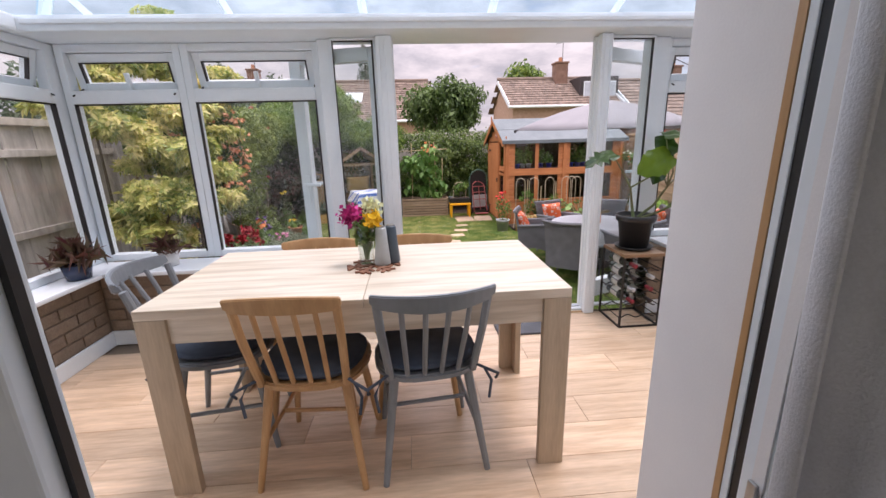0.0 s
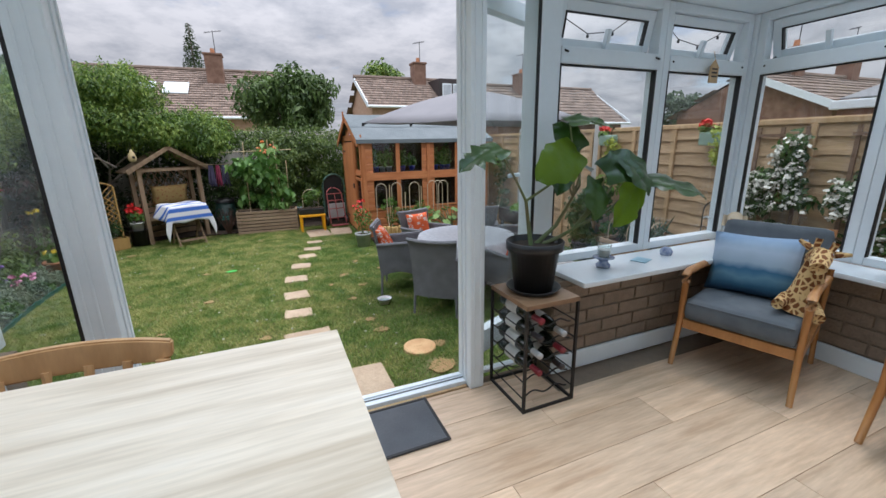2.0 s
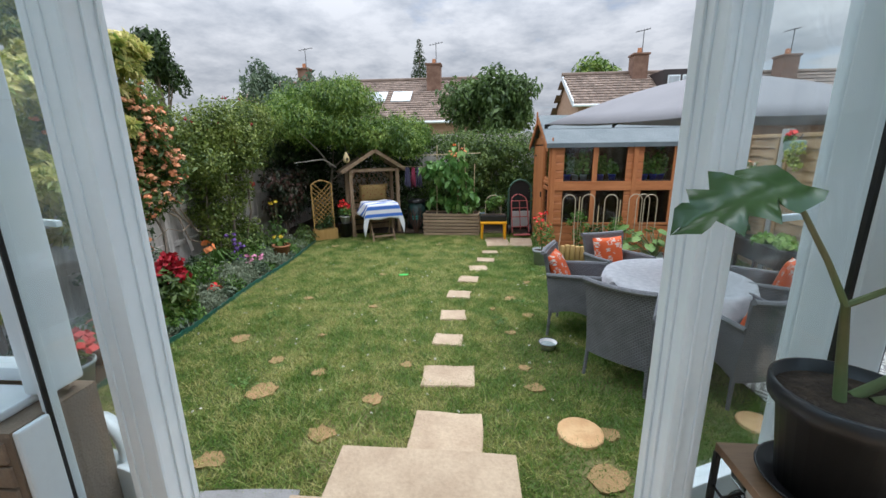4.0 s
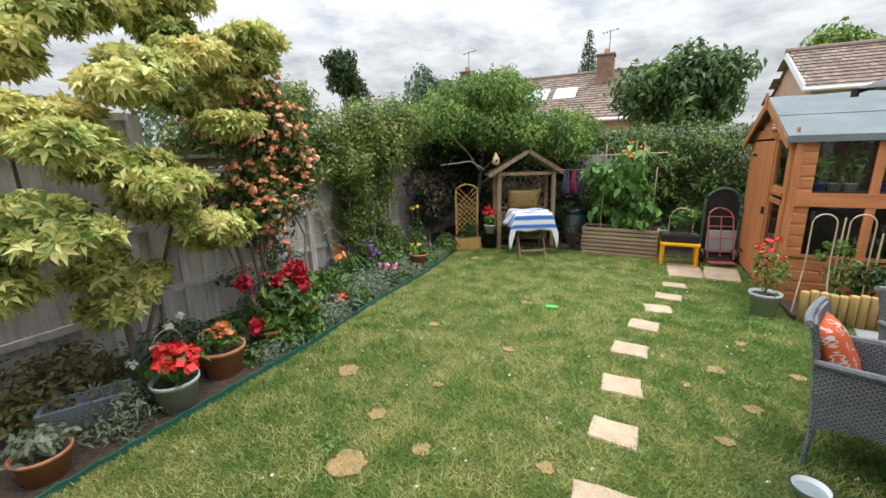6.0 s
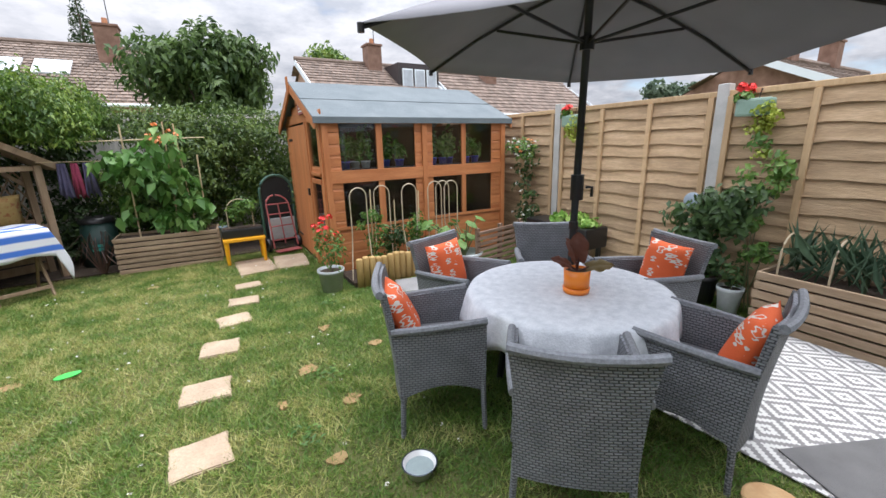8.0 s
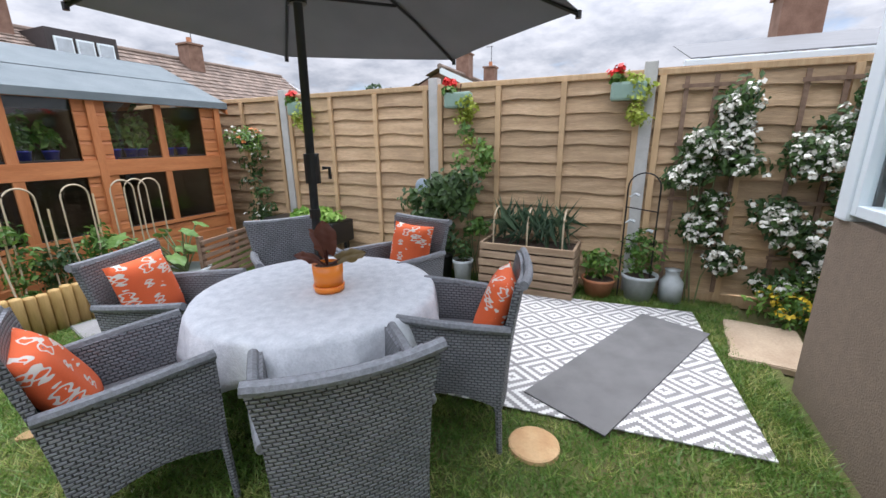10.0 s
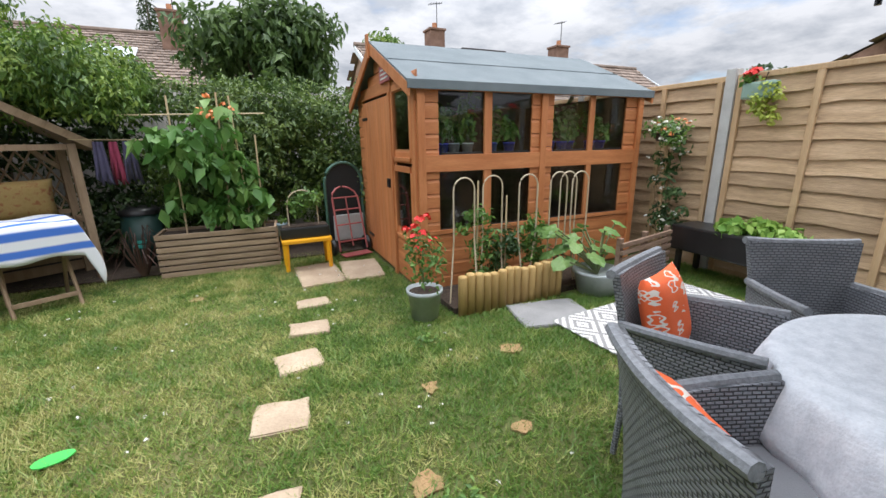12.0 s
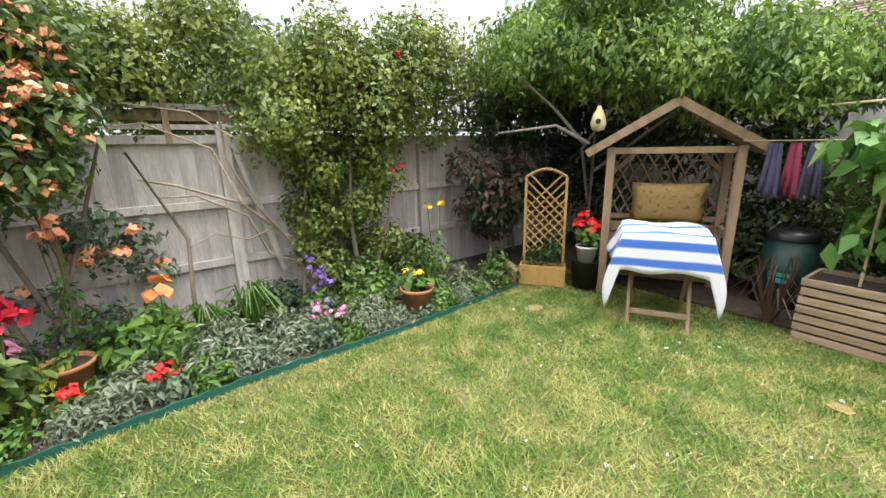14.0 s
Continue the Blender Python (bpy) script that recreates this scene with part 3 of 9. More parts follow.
for nm, x0, x1 in (("eaves_beam_east", 3.92, 4.16), ("eaves_beam_west", -1.50, -1.32)):
    solo(nm, B(x0, 1.99, Z1 + 0.002, x1, 3.718, 1.985, bev=0.012), M_UPVC, "white eaves beam over the windows", "beam", kind="structure")
thr = solo("threshold", B(0.666, 3.885, -0.03, 1.984, 3.975, 0.028, bev=0.005), M_UPVC, "white plastic door threshold", "threshold", kind="structure")
part("track", B(0.67, 3.935, 0.029, 1.98, 3.942, 0.036), M_UPVC, thr)
part("track", B(0.67, 3.915, 0.0285, 1.98, 3.921, 0.031), M_GASKET, thr)
part("catch", B(1.40, 3.90, 0.0285, 1.46, 3.912, 0.034, bev=0.002), M_GASKET, thr)
part("trim", B(0.67, 3.868, -0.01, 1.98, 3.884, 0.009, bev=0.003), M_LAPV, thr)

# hipped glass roof
roof = thing("roof_glazing", (0, 0, 0), "hipped glass roof with white bars and blue tinted panes", "roof", kind="structure")
RX = [(-1.49, 4.10, 1.99), (4.15, 4.10, 1.99)]
HI = [(0.62, 1.99, 2.88), (2.06, 1.99, 2.88)]


def quad(bm, *ps):
    bm.faces.new([bm.verts.new(p) for p in ps])
    return bm


for a in ((RX[0], RX[1], HI[1], HI[0]), (RX[1], (4.15, 1.99, 1.99), HI[1]), ((-1.49, 1.99, 1.99), RX[0], HI[0])):
    pn = part("roof_pane", quad(bmesh.new(), *a), M_ROOFGLASS, roof)
    pn.visible_shadow = False
for i in range(7):
    x = -1.1 + i * 0.80
    top = min(1.0, (x + 1.49) / 2.11, (4.15 - x) / 2.09)
    a, b = Vector((x, 4.10, 1.985)), Vector((x, 4.10 - 2.11 * top, 1.985 + 0.885 * top))
    part("glazing_bar", T([a, b], 0.026, 4), M_UPVC, roof)
for i in range(3):
    y = 3.45 - i * 0.65
    t = (4.10 - y) / 2.11
    part("glazing_bar", T([(4.15, y, 1.985), (4.15 - 2.09 * t, y, 1.985 + 0.885 * t)], 0.026, 4), M_UPVC, roof)
    part("glazing_bar", T([(-1.49, y, 1.985), (-1.49 + 2.11 * t, y, 1.985 + 0.885 * t)], 0.026, 4), M_UPVC, roof)
part("hip_bar", T([RX[1], HI[1]], 0.035, 6), M_UPVC, roof)
part("hip_bar", T([RX[0], HI[0]], 0.035, 6), M_UPVC, roof)
part("ridge_bar", T([HI[0], HI[1]], 0.04, 6), M_UPVC, roof)

# house wall with the doorway that is walked through, and the room behind it
DX0, DX1 = -0.25, 1.31
# the south wall is unseen; its wide gap is added to let daylight in
for nm, b in (("wall_house_west", (-1.8, 1.72, -0.45, DX0, 1.99, 3.0)), ("wall_house_east", (DX1, 1.72, -0.45, 4.4, 1.99, 3.0)), ("wall_house_over", (DX0, 1.72, 2.08, DX1, 1.99, 3.0)),
              ("wall_room_west", (-1.95, -2.2, -0.05, -1.8, 1.99, 3.0)), ("wall_room_east", (4.4, -2.2, -0.05, 4.55, 1.99, 3.0)), ("wall_room_south_low", (-1.95, -2.35, -0.05, 4.55, -2.2, 0.3)), ("wall_room_south_over", (-1.95, -2.35, 2.35, 4.55, -2.2, 3.0)), ("wall_room_south_west", (-1.95, -2.35, 0.3, -1.4, -2.2, 2.35)), ("wall_room_south_east", (4.0, -2.35, 0.3, 4.55, -2.2, 2.35))):
    solo(nm, B(*b), M_WALLW, "white painted wall", "wall", kind="structure")
solo("ceiling", B(-1.95, -2.35, 2.45, 4.55, 1.72, 2.55), M_WALLW, "white plaster ceiling", "ceiling", kind="structure")
# unseen mass added to hold sky light off the conservatory and near lawn
solo("wall_house_upper", B(-1.95, -2.35, 3.001, 4.55, 1.99, 4.8), mat("plain house brick", (0.30, 0.19, 0.13), (0.40, 0.27, 0.20), scale=6, rough=0.9, bscale=60, fine=0.25), "unseen brick block added over the house to shade conservatory and lawn", "wall", kind="structure")
dfr = thing("door_1", (0, 0, 0), "white sliding patio door frame, slid open", "door", kind="structure")
part("jamb", B(DX1 - 0.012, 1.60, 0, DX1 + 0.10, 1.698, 2.08, bev=0.004), M_UPVC, dfr)
part("bead", B(DX1 - 0.013, 1.715, 0, DX1 - 0.001, 1.7305, 2.08, bev=0.002), M_UPVC, dfr)
part("inner_track", B(DX1 - 0.016, 1.650, 0, DX1 - 0.0125, 1.672, 2.08), M_WALLW, dfr)
part("timber_strip", B(DX1 - 0.014, 1.7315, 0, DX1 - 0.001, 1.746, 2.08), M_OAK, dfr, "narrow oak strip")
part("gasket", B(DX1 - 0.010, 1.6985, 0, DX1 - 0.002, 1.7145, 2.08), M_GASKET, dfr)
part("lock_plate", B(DX1 - 0.024, 1.655, 0.62, DX1 - 0.0165, 1.672, 0.70, bev=0.003), mat("brushed steel", (0.45, 0.45, 0.44), rough=0.35, metal=0.9), dfr)
part("jamb", B(DX0 - 0.12, 1.60, 0, DX0 + 0.005, 1.715, 2.08, bev=0.006), M_UPVC, dfr)
leaf1 = part("sliding_frame", B(0.14, 1.615, 0.02, 0.258, 1.68, 2.06, bev=0.006), M_UPVC, dfr)
part("gasket", B(0.2585, 1.645, 0.02, 0.268, 1.66, 2.06), M_GASKET, leaf1)
part("pane", B(DX0 + 0.02, 1.64, 0.02, 0.139, 1.648, 2.06), M_GLASS, leaf1)
part("sill_track", B(DX0, 1.60, 0.001, DX1, 1.72, 0.02), M_UPVC, dfr)
bm = bmesh.new()
cv = []
for i in range(60):
    s = i / 59
    cv.append((1.125 + 0.30 * s + 0.015 * math.sin(s * 9), 1.50 + 0.035 * math.sin(s * 34) + 0.012 * math.sin(s * 71)))
lo = [bm.verts.new((x + 0.07, y, 0.04)) for x, y in cv]; hi_ = [bm.verts.new((x * 0.985 + 0.02, y, 2.2)) for x, y in cv]
for i in range(59):
    bm.faces.new((lo[i], lo[i + 1], hi_[i + 1], hi_[i]))
cur = solo("curtain", bm, mat("pale grey curtain cloth", (0.50, 0.52, 0.55), (0.60, 0.62, 0.65), rough=0.95, bump=0.3, bscale=260), "long pale grey curtain beside the patio door", "curtain", smooth=True)
md = cur.modifiers.new("thick", "SOLIDIFY"); md.thickness = 0.006


def door_leaf(m, name, side):
    """A glazed garden door folded back against the outside of the windows; hinge at the origin, leaf along +x."""
    ob = thing(name, m, "white plastic glazed garden door folded right back outside", "door", kind="structure")
    w, z0, z1, f = 0.645, 0.03, 1.87, 0.085
    for a in ((0, 0, z0, f, 0.06, z1), (w - f, 0, z0, w, 0.06, z1), (f, 0, z0, w - f, 0.06, z0 + f + 0.05), (f, 0, z1 - f, w - f, 0.06, z1)):
        part("stile", B(*a, bev=0.005), M_UPVC, ob)
    p = part("pane", B(f, 0.024, z0 + f + 0.05, w - f, 0.038, z1 - f), M_GLASS, ob)
    p.visible_shadow = False
    part("gasket", B(f, -0.002, z0 + f + 0.05, f + 0.008, 0.02, z1 - f), M_GASKET, ob)
    for yy in (-0.03, 0.06):
        h = part("door_handle", B(w - 0.065, yy, 0.86, w - 0.035, yy + 0.012 + (0.018 if yy < 0 else 0), 1.06, bev=0.004), M_UPVC, ob)
        part("lever", B(w - 0.16, yy - 0.02 if yy < 0 else yy + 0.02, 0.985, w - 0.045, yy if yy < 0 else yy + 0.035, 1.008, bev=0.005), M_UPVC, h)
    if side == "west":
        cf = part("cat_flap", lathe(bmesh.new(), [(0.085, -0.012), (0.115, -0.016), (0.12, 0), (0.115, 0.03), (0.085, 0.034), (0.085, -0.012)], 28), M_UPVC, ob, "round white cat flap in the glass", smooth=True)
        cf.matrix_basis = pose(w * 0.64, 0.022, 0.20, 90, 0, 0)
    return ob


door_leaf(pose(0.60, 4.035, 0, 0, 0, 165), "door_2", "west")
door_leaf(pose(2.06, 4.03, 0, 0, 0, 24), "door_3", "east")


# ---- indoor furniture ----
def dining_table():
    ob = thing("dining_table", (0, 0, 0), "pale limed oak dining table with panel legs", "table")
    x0, x1, y0, y1 = -0.20, 1.30, 2.465, 3.212
    xm = 0.56
    part("tabletop", B(x0, y0, 0.714, xm - 0.0008, y1, 0.75, bev=0.003), M_TABLE, ob)
    part("tabletop", B(xm + 0.0008, y0, 0.714, x1, y1, 0.75, bev=0.003), M_TABLE, ob)
    for a in ((x0 + 0.10, y0 + 0.012, 0.62, x1 - 0.10, y0 + 0.035, 0.713), (x0 + 0.10, y1 - 0.035, 0.62, x1 - 0.10, y1 - 0.012, 0.713), (x0 + 0.012, y0 + 0.09, 0.62, x0 + 0.035, y1 - 0.09, 0.713), (x1 - 0.035, y0 + 0.09, 0.62, x1 - 0.012, y1 - 0.09, 0.713)):
        part("apron", B(*a, bev=0.002), M_TABLE, ob)
    for x, sx in ((x0, 1), (x1, -1)):
        for y, sy in ((y0, 1), (y1, -1)):
            bm = bmesh.new()
            a, b = sorted((x, x + sx * 0.10)), sorted((y, y + sy * 0.03))
            box(bm, a[0], b[0], 0, a[1], b[1], 0.713, bev=0.002)
            a, b = sorted((x, x + sx * 0.03)), sorted((y + sy * 0.031, y + sy * 0.10))
            box(bm, a[0], b[0], 0, a[1], b[1], 0.713, bev=0.002)
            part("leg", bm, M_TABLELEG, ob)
    return ob


dining_table()


def spindle_chair(name, m, wood, label, half=0.20, bend=0.034):
    """A stick-back chair, facing +y, with a tied cushion."""
    ob = thing(name, m, label, "chair", "chairs round the dining table")
    bm = bmesh.new()
    pts = [(0.21 * math.copysign(abs(math.cos(a)) ** 0.7, math.cos(a)), 0.20 * math.copysign(abs(math.sin(a)) ** 0.75, math.sin(a))) for a in (2 * math.pi * i / 28 for i in range(28))]
    prism(bm, pts, 0.415, 0.445, axis="z")
    bmesh.ops.bevel(bm, geom=[e for e in bm.edges if abs(e.verts[0].co.z - e.verts[1].co.z) < 1e-4], offset=0.008, segments=2, affect="EDGES")
    part("seat", bm, wood, ob)
    cu = bmesh.new()
    prism(cu, [(x * 0.93, y * 0.93) for x, y in pts], 0.447, 0.485, axis="z")
    bmesh.ops.bevel(cu, geom=[e for e in cu.edges if abs(e.verts[0].co.z - e.verts[1].co.z) < 1e-4], offset=0.016, segments=3, affect="EDGES")
    c = part("seat_cushion", cu, M_NAVY, ob, "dark slate blue tied seat cushion", smooth=True)
    for sx in (-1, 1):
        part("tie", T([(sx * 0.15, -0.17, 0.46), (sx * 0.19, -0.20, 0.45), (sx * 0.215, -0.21, 0.40), (sx * 0.205, -0.215, 0.33)], 0.006, 5), M_NAVY, c)
        part("tie", T([(sx * 0.19, -0.20, 0.45), (sx * 0.24, -0.22, 0.43), (sx * 0.235, -0.20, 0.40)], 0.006, 5), M_NAVY, c)
        part("leg", T([(sx * 0.14, 0.13, 0.42), (sx * 0.19, 0.19, 0.0)], 0.019, 10, 0.012), wood, ob)
        part("leg", T([(sx * 0.14, -0.13, 0.42), (sx * 0.20, -0.21, 0.0)], 0.019, 10, 0.012), wood, ob)
        part("stretcher", T([(sx * 0.165, 0.16, 0.20), (sx * 0.165, -0.16, 0.20)], 0.009, 8), wood, ob)
    part("stretcher", T([(-0.165, 0.0, 0.20), (0.165, 0.0, 0.20)], 0.009, 8), wood, ob)
    for i in range(6):
        u = -1 + 2 * i / 5
        bow = bend * (1 - u * u)
        edge = 0.015 if abs(u) > 0.9 else 0.0095
        part("spindle", T([(u * 0.155, -0.165 - 0.012 * (1 - u * u), 0.43), (u * (0.07 + half * 0.52), -0.225 - bow * 0.7, 0.64), (u * half * 0.9, -0.255 - bow, 0.765)], edge, 8), wood, ob)
    n, top, bot = 14, [], []
    bm = bmesh.new()
    rows = []
    for i in range(n + 1):
        u = -1 + 2 * i / n
        x, y = u * half, -0.262 - bend * (1 - u * u)
        zt = 0.815 - 0.012 * u * u
        zb = 0.752 + 0.006 * u * u + (0.012 if abs(u) > 0.97 else 0)
        rows.append([bm.verts.new(q) for q in ((x, y + 0.010, zb), (x, y - 0.010, zb), (x, y - 0.019, zt), (x, y + 0.001, zt))])
    for a, b in zip(rows, rows[1:]):
        for j in range(4):
            bm.faces.new((a[j], a[(j + 1) % 4], b[(j + 1) % 4], b[j]))
    bm.faces.new(rows[0][::-1]); bm.faces.new(rows[-1])
    bmesh.ops.recalc_face_normals(bm, faces=bm.faces[:])
    bmesh.ops.bevel(bm, geom=[e for e in bm.edges if e.calc_face_angle(0) > 0.6], offset=0.004, segments=2, affect="EDGES")
    part("top_rail", bm, wood, ob)
    return ob


oak_label, grey_label = "honey oak stick-back dining chair with slate blue cushion", "grey painted stick-back dining chair with slate blue cushion"
spindle_chair("dining_chair", pose(0.335, 2.645, 0, 0, 0, -4), M_OAK, oak_label, 0.188, 0.02)
spindle_chair("dining_chair", pose(0.773, 2.655, 0, 0, 0, 6), M_GREYWOOD, grey_label, 0.21, 0.085)
spindle_chair("dining_chair", pose(0.25, 3.00, 0, 0, 0, 180) @ Matrix.Diagonal((1, 1, 0.965, 1)), M_OAK, oak_label)
spindle_chair("dining_chair", pose(0.74, 3.00, 0, 0, 0, 178) @ Matrix.Diagonal((1, 1, 0.965, 1)), M_OAK, oak_label)
spindle_chair("dining_chair", pose(-0.10, 2.85, 0, 0, 0, -82), M_GREYWOOD, grey_label, 0.21, 0.085)

M_CORK = mat("red brown cork", (0.20, 0.085, 0.05), (0.28, 0.13, 0.075), rough=0.9, scale=20)
trivet = thing("snowflake_trivet", pose(0.565, 2.85, 0.7505, 0, 0, 10) @ Matrix.Diagonal((0.84, 0.84, 1, 1)), "red brown cork snowflake table mat on the table", "table mat")
for i in range(6):
    b = bmesh.new()
    a = radians(60 * i)
    mr = Matrix.Rotation(a, 4, "Z")
    box(b, 0.0, -0.009, 0, 0.135, 0.009, 0.007, m=mr)
    for d in (0.06, 0.10):
        for s in (-1, 1):
            box(b, 0, -0.008, 0.0003, 0.05, 0.008, 0.0068, m=mr @ Matrix.Translation((d, 0, 0)) @ Matrix.Rotation(s * radians(55), 4, "Z"))
    part("arm", b, M_CORK, trivet)
vase = thing("flower_vase", (0.535, 2.885, 0.758), "clear glass vase of pink, yellow and white cut flowers", "vase")
part("glass", lathe(bmesh.new(), [(0.0, 0.004), (0.032, 0.0), (0.034, 0.01), (0.04, 0.17), (0.037, 0.17), (0.031, 0.012), (0.0, 0.012)], 20), M_CUPGLASS, vase, smooth=True).visible_shadow = False
for i, (dx, dy) in enumerate(((0.0, 0.01), (0.012, 0), (-0.012, 0.004), (0.006, -0.012), (-0.006, 0.012))):
    part("stem", T([(dx * 0.5, dy * 0.5, 0.015), (dx * 1.5, dy * 1.5, 0.12), (dx * 4, dy * 3, 0.23)], 0.004, 5), mat("cut stem green", (0.12, 0.2, 0.04), rough=0.5) if i == 0 else bpy.data.materials["cut stem green"], vase)
rngf = np.random.default_rng(5)
for nm, c0, col in (("pink_bloom", (-0.045, -0.01, 0.225), (0.62, 0.04, 0.25)), ("pink_bloom", (-0.07, 0.02, 0.205), (0.45, 0.03, 0.2)), ("yellow_bloom", (0.04, -0.03, 0.195), (0.85, 0.52, 0.01)), ("white_bloom", (0.03, 0.03, 0.24), (0.75, 0.78, 0.45))):
    sp = rngf.normal(0, 0.016, (150, 3)) + np.array(c0)
    leaves("bloom", sp, sp - np.array(c0) + np.array((0, 0, 0.01)), 0.024, mat(nm + " petals", col, rough=0.7, fine=0.2), vase, wide=0.8, droop=0.0, seed=len(nm), label=nm.replace("_", " "))
leaves("leaf", rngf.normal(0, 0.022, (60, 3)) + np.array((0, 0, 0.14)), np.tile((0, 0, 1.0), (60, 1)), 0.07, leafmat("vase leaf", (0.06, 0.13, 0.03), (0.16, 0.26, 0.06)), vase, seed=3)
for (x, y), nm, col in (((0.605, 2.855), "salt_mill", (0.42, 0.45, 0.45)), ((0.645, 2.885), "pepper_mill", (0.05, 0.075, 0.10))):
    sm = thing(nm, (x, y, 0.758), ("pale grey" if nm[0] == "s" else "dark blue") + " tapered ceramic mill on the table mat", "mill")
    part("body", lathe(bmesh.new(), [(0, 0), (0.034, 0), (0.036, 0.006), (0.027, 0.10), (0.0235, 0.155), (0.020, 0.162), (0, 0.162)], 22), mat(nm + " glaze", col, rough=0.35, fine=0.05), sm, smooth=True)
    part("cap", lathe(bmesh.new(), [(0, 0.1625), (0.016, 0.1625), (0.016, 0.168), (0, 0.168)], 18), bpy.data.materials["brushed steel"], sm, "steel cap")

dm_ = solo("doormat", B(1.28, 3.56, 0.001, 1.755, 3.865, 0.007, bev=0.003), mat("grey mat", (0.10, 0.105, 0.115), (0.13, 0.135, 0.145), rough=0.95, bump=0.5, bscale=260), "grey doormat by the garden door", "doormat")
for a in ((1.28, 3.56, 0.0072, 1.755, 3.572, 0.0105), (1.28, 3.853, 0.0072, 1.755, 3.865, 0.0105), (1.28, 3.5725, 0.0072, 1.292, 3.8525, 0.0105), (1.743, 3.5725, 0.0072, 1.755, 3.8525, 0.0105)):
    part("border", B(*a, bev=0.001), M_GASKET, dm_, "dark bound edge")


def wine_rack():
    ob = thing("wine_rack", pose(2.255, 3.725, 0, 0, 0, 0), "black metal wine rack with a brown wooden top", "wine rack")
    w, d, h = 0.135, 0.145, 0.52
    part("top", B(-w - 0.005, -d - 0.005, h - 0.022, w + 0.005, d + 0.005, h, bev=0.002), M_RACKTOP, ob, "brown wooden top")
    for sx in (-1, 1):
        for sy in (-1, 1):
            part("leg", B(sx * w - 0.006, sy * d - 0.006, 0, sx * w + 0.006, sy * d + 0.006, h - 0.023), M_BLACKMETAL, ob)
    for sx in (-1, 1):
        part("rail", B(sx * w - 0.005, -d + 0.007, 0.0, sx * w + 0.005, d - 0.007, 0.012), M_BLACKMETAL, ob)
    for sy in (-1, 1):
        part("rail", B(-w + 0.007, sy * d - 0.005, 0.0, w - 0.007, sy * d + 0.005, 0.012), M_BLACKMETAL, ob)
        for k in range(5):
            z = 0.07 + 0.083 * k
            pts = [(-w + 0.01 + (2 * w - 0.02) * i / 18, sy * (d - 0.03), z + 0.011 * math.cos(i / 18 * 4 * math.pi + math.pi)) for i in range(19)]
            part("wire", T(pts, 0.004, 5), M_BLACKMETAL, ob)
            for sx in (-1, 1):
                part("side_bar", T([(sx * w, sy * 0.0 - d, z), (sx * w, d, z)], 0.0035, 5), M_BLACKMETAL, ob) if sy < 0 else None
    return ob


wine_rack()
M_BOTTLE = mat("dark bottle glass", (0.006, 0.012, 0.006), rough=0.12, coat=0.3)
M_FOIL = [mat("bottle foil " + n, c, rough=0.35) for n, c in (("silver", (0.5, 0.5, 0.5)), ("dark", (0.03, 0.02, 0.02)), ("red", (0.25, 0.02, 0.03)))]
M_LABEL = mat("paper label", (0.7, 0.7, 0.66), rough=0.8)
for k in range(4):
    for s in (-1, 1):
        if (k, s) == (3, 1):
            continue
        z = 0.153 + 0.083 * k
        ob = thing("wine_bottle", pose(2.255 + s * 0.062, 3.725 + 0.145, z + 0.037, 90, 0, 0), "dark glass wine bottle lying in the rack, neck outward", "bottle", "bottles in the wine rack")
        part("body", lathe(bmesh.new(), [(0, 0), (0.034, 0), (0.036, 0.005), (0.036, 0.18), (0.030, 0.205), (0.0145, 0.235), (0.0135, 0.24)], 18), M_BOTTLE, ob, smooth=True)
        part("foil", lathe(bmesh.new(), [(0.0137, 0.235), (0.0145, 0.29), (0.015, 0.30), (0, 0.30)], 14), M_FOIL[(k + s) % 3], ob, smooth=True)
        part("label", lathe(bmesh.new(), [(0.0366, 0.06), (0.0366, 0.15)], 18), M_LABEL, ob)

pp = thing("potted_plant", (2.26, 3.74, 0.521), "large-leaved green house plant in a black pot on the wine rack", "plant")
part("saucer", lathe(bmesh.new(), [(0, 0), (0.105, 0), (0.125, 0.022), (0.12, 0.022), (0.10, 0.006), (0, 0.006)], 28), M_BLACKPLASTIC, pp, smooth=True)
part("pot", lathe(bmesh.new(), [(0, 0.008), (0.088, 0.008), (0.112, 0.195), (0.128, 0.197), (0.13, 0.235), (0.122, 0.236), (0.118, 0.205), (0.0, 0.204)], 30), M_BLACKPLASTIC, pp, "black plastic pot", smooth=True)
part("soil", lathe(bmesh.new(), [(0.1195, 0.209), (0.06, 0.214), (0, 0.216)], 20), M_SOIL, pp)
M_BIGLEAF = leafmat("glossy house plant leaf", (0.011, 0.036, 0.009), (0.04, 0.095, 0.014), (0.022, 0.06, 0.011), through=0.18)
# brighter yellow-green copy for the leaves with light coming through
M_SUNLEAF = leafmat("sunlit house plant leaf", (0.07, 0.15, 0.010), (0.17, 0.28, 0.02), through=0.6)
for m_ in (M_BIGLEAF, M_SUNLEAF):
    m_.node_tree.nodes["Principled BSDF"].inputs["Roughness"].default_value = 0.3
M_STEM = mat("house plant stem", (0.10, 0.16, 0.05), (0.16, 0.14, 0.07), rough=0.6)


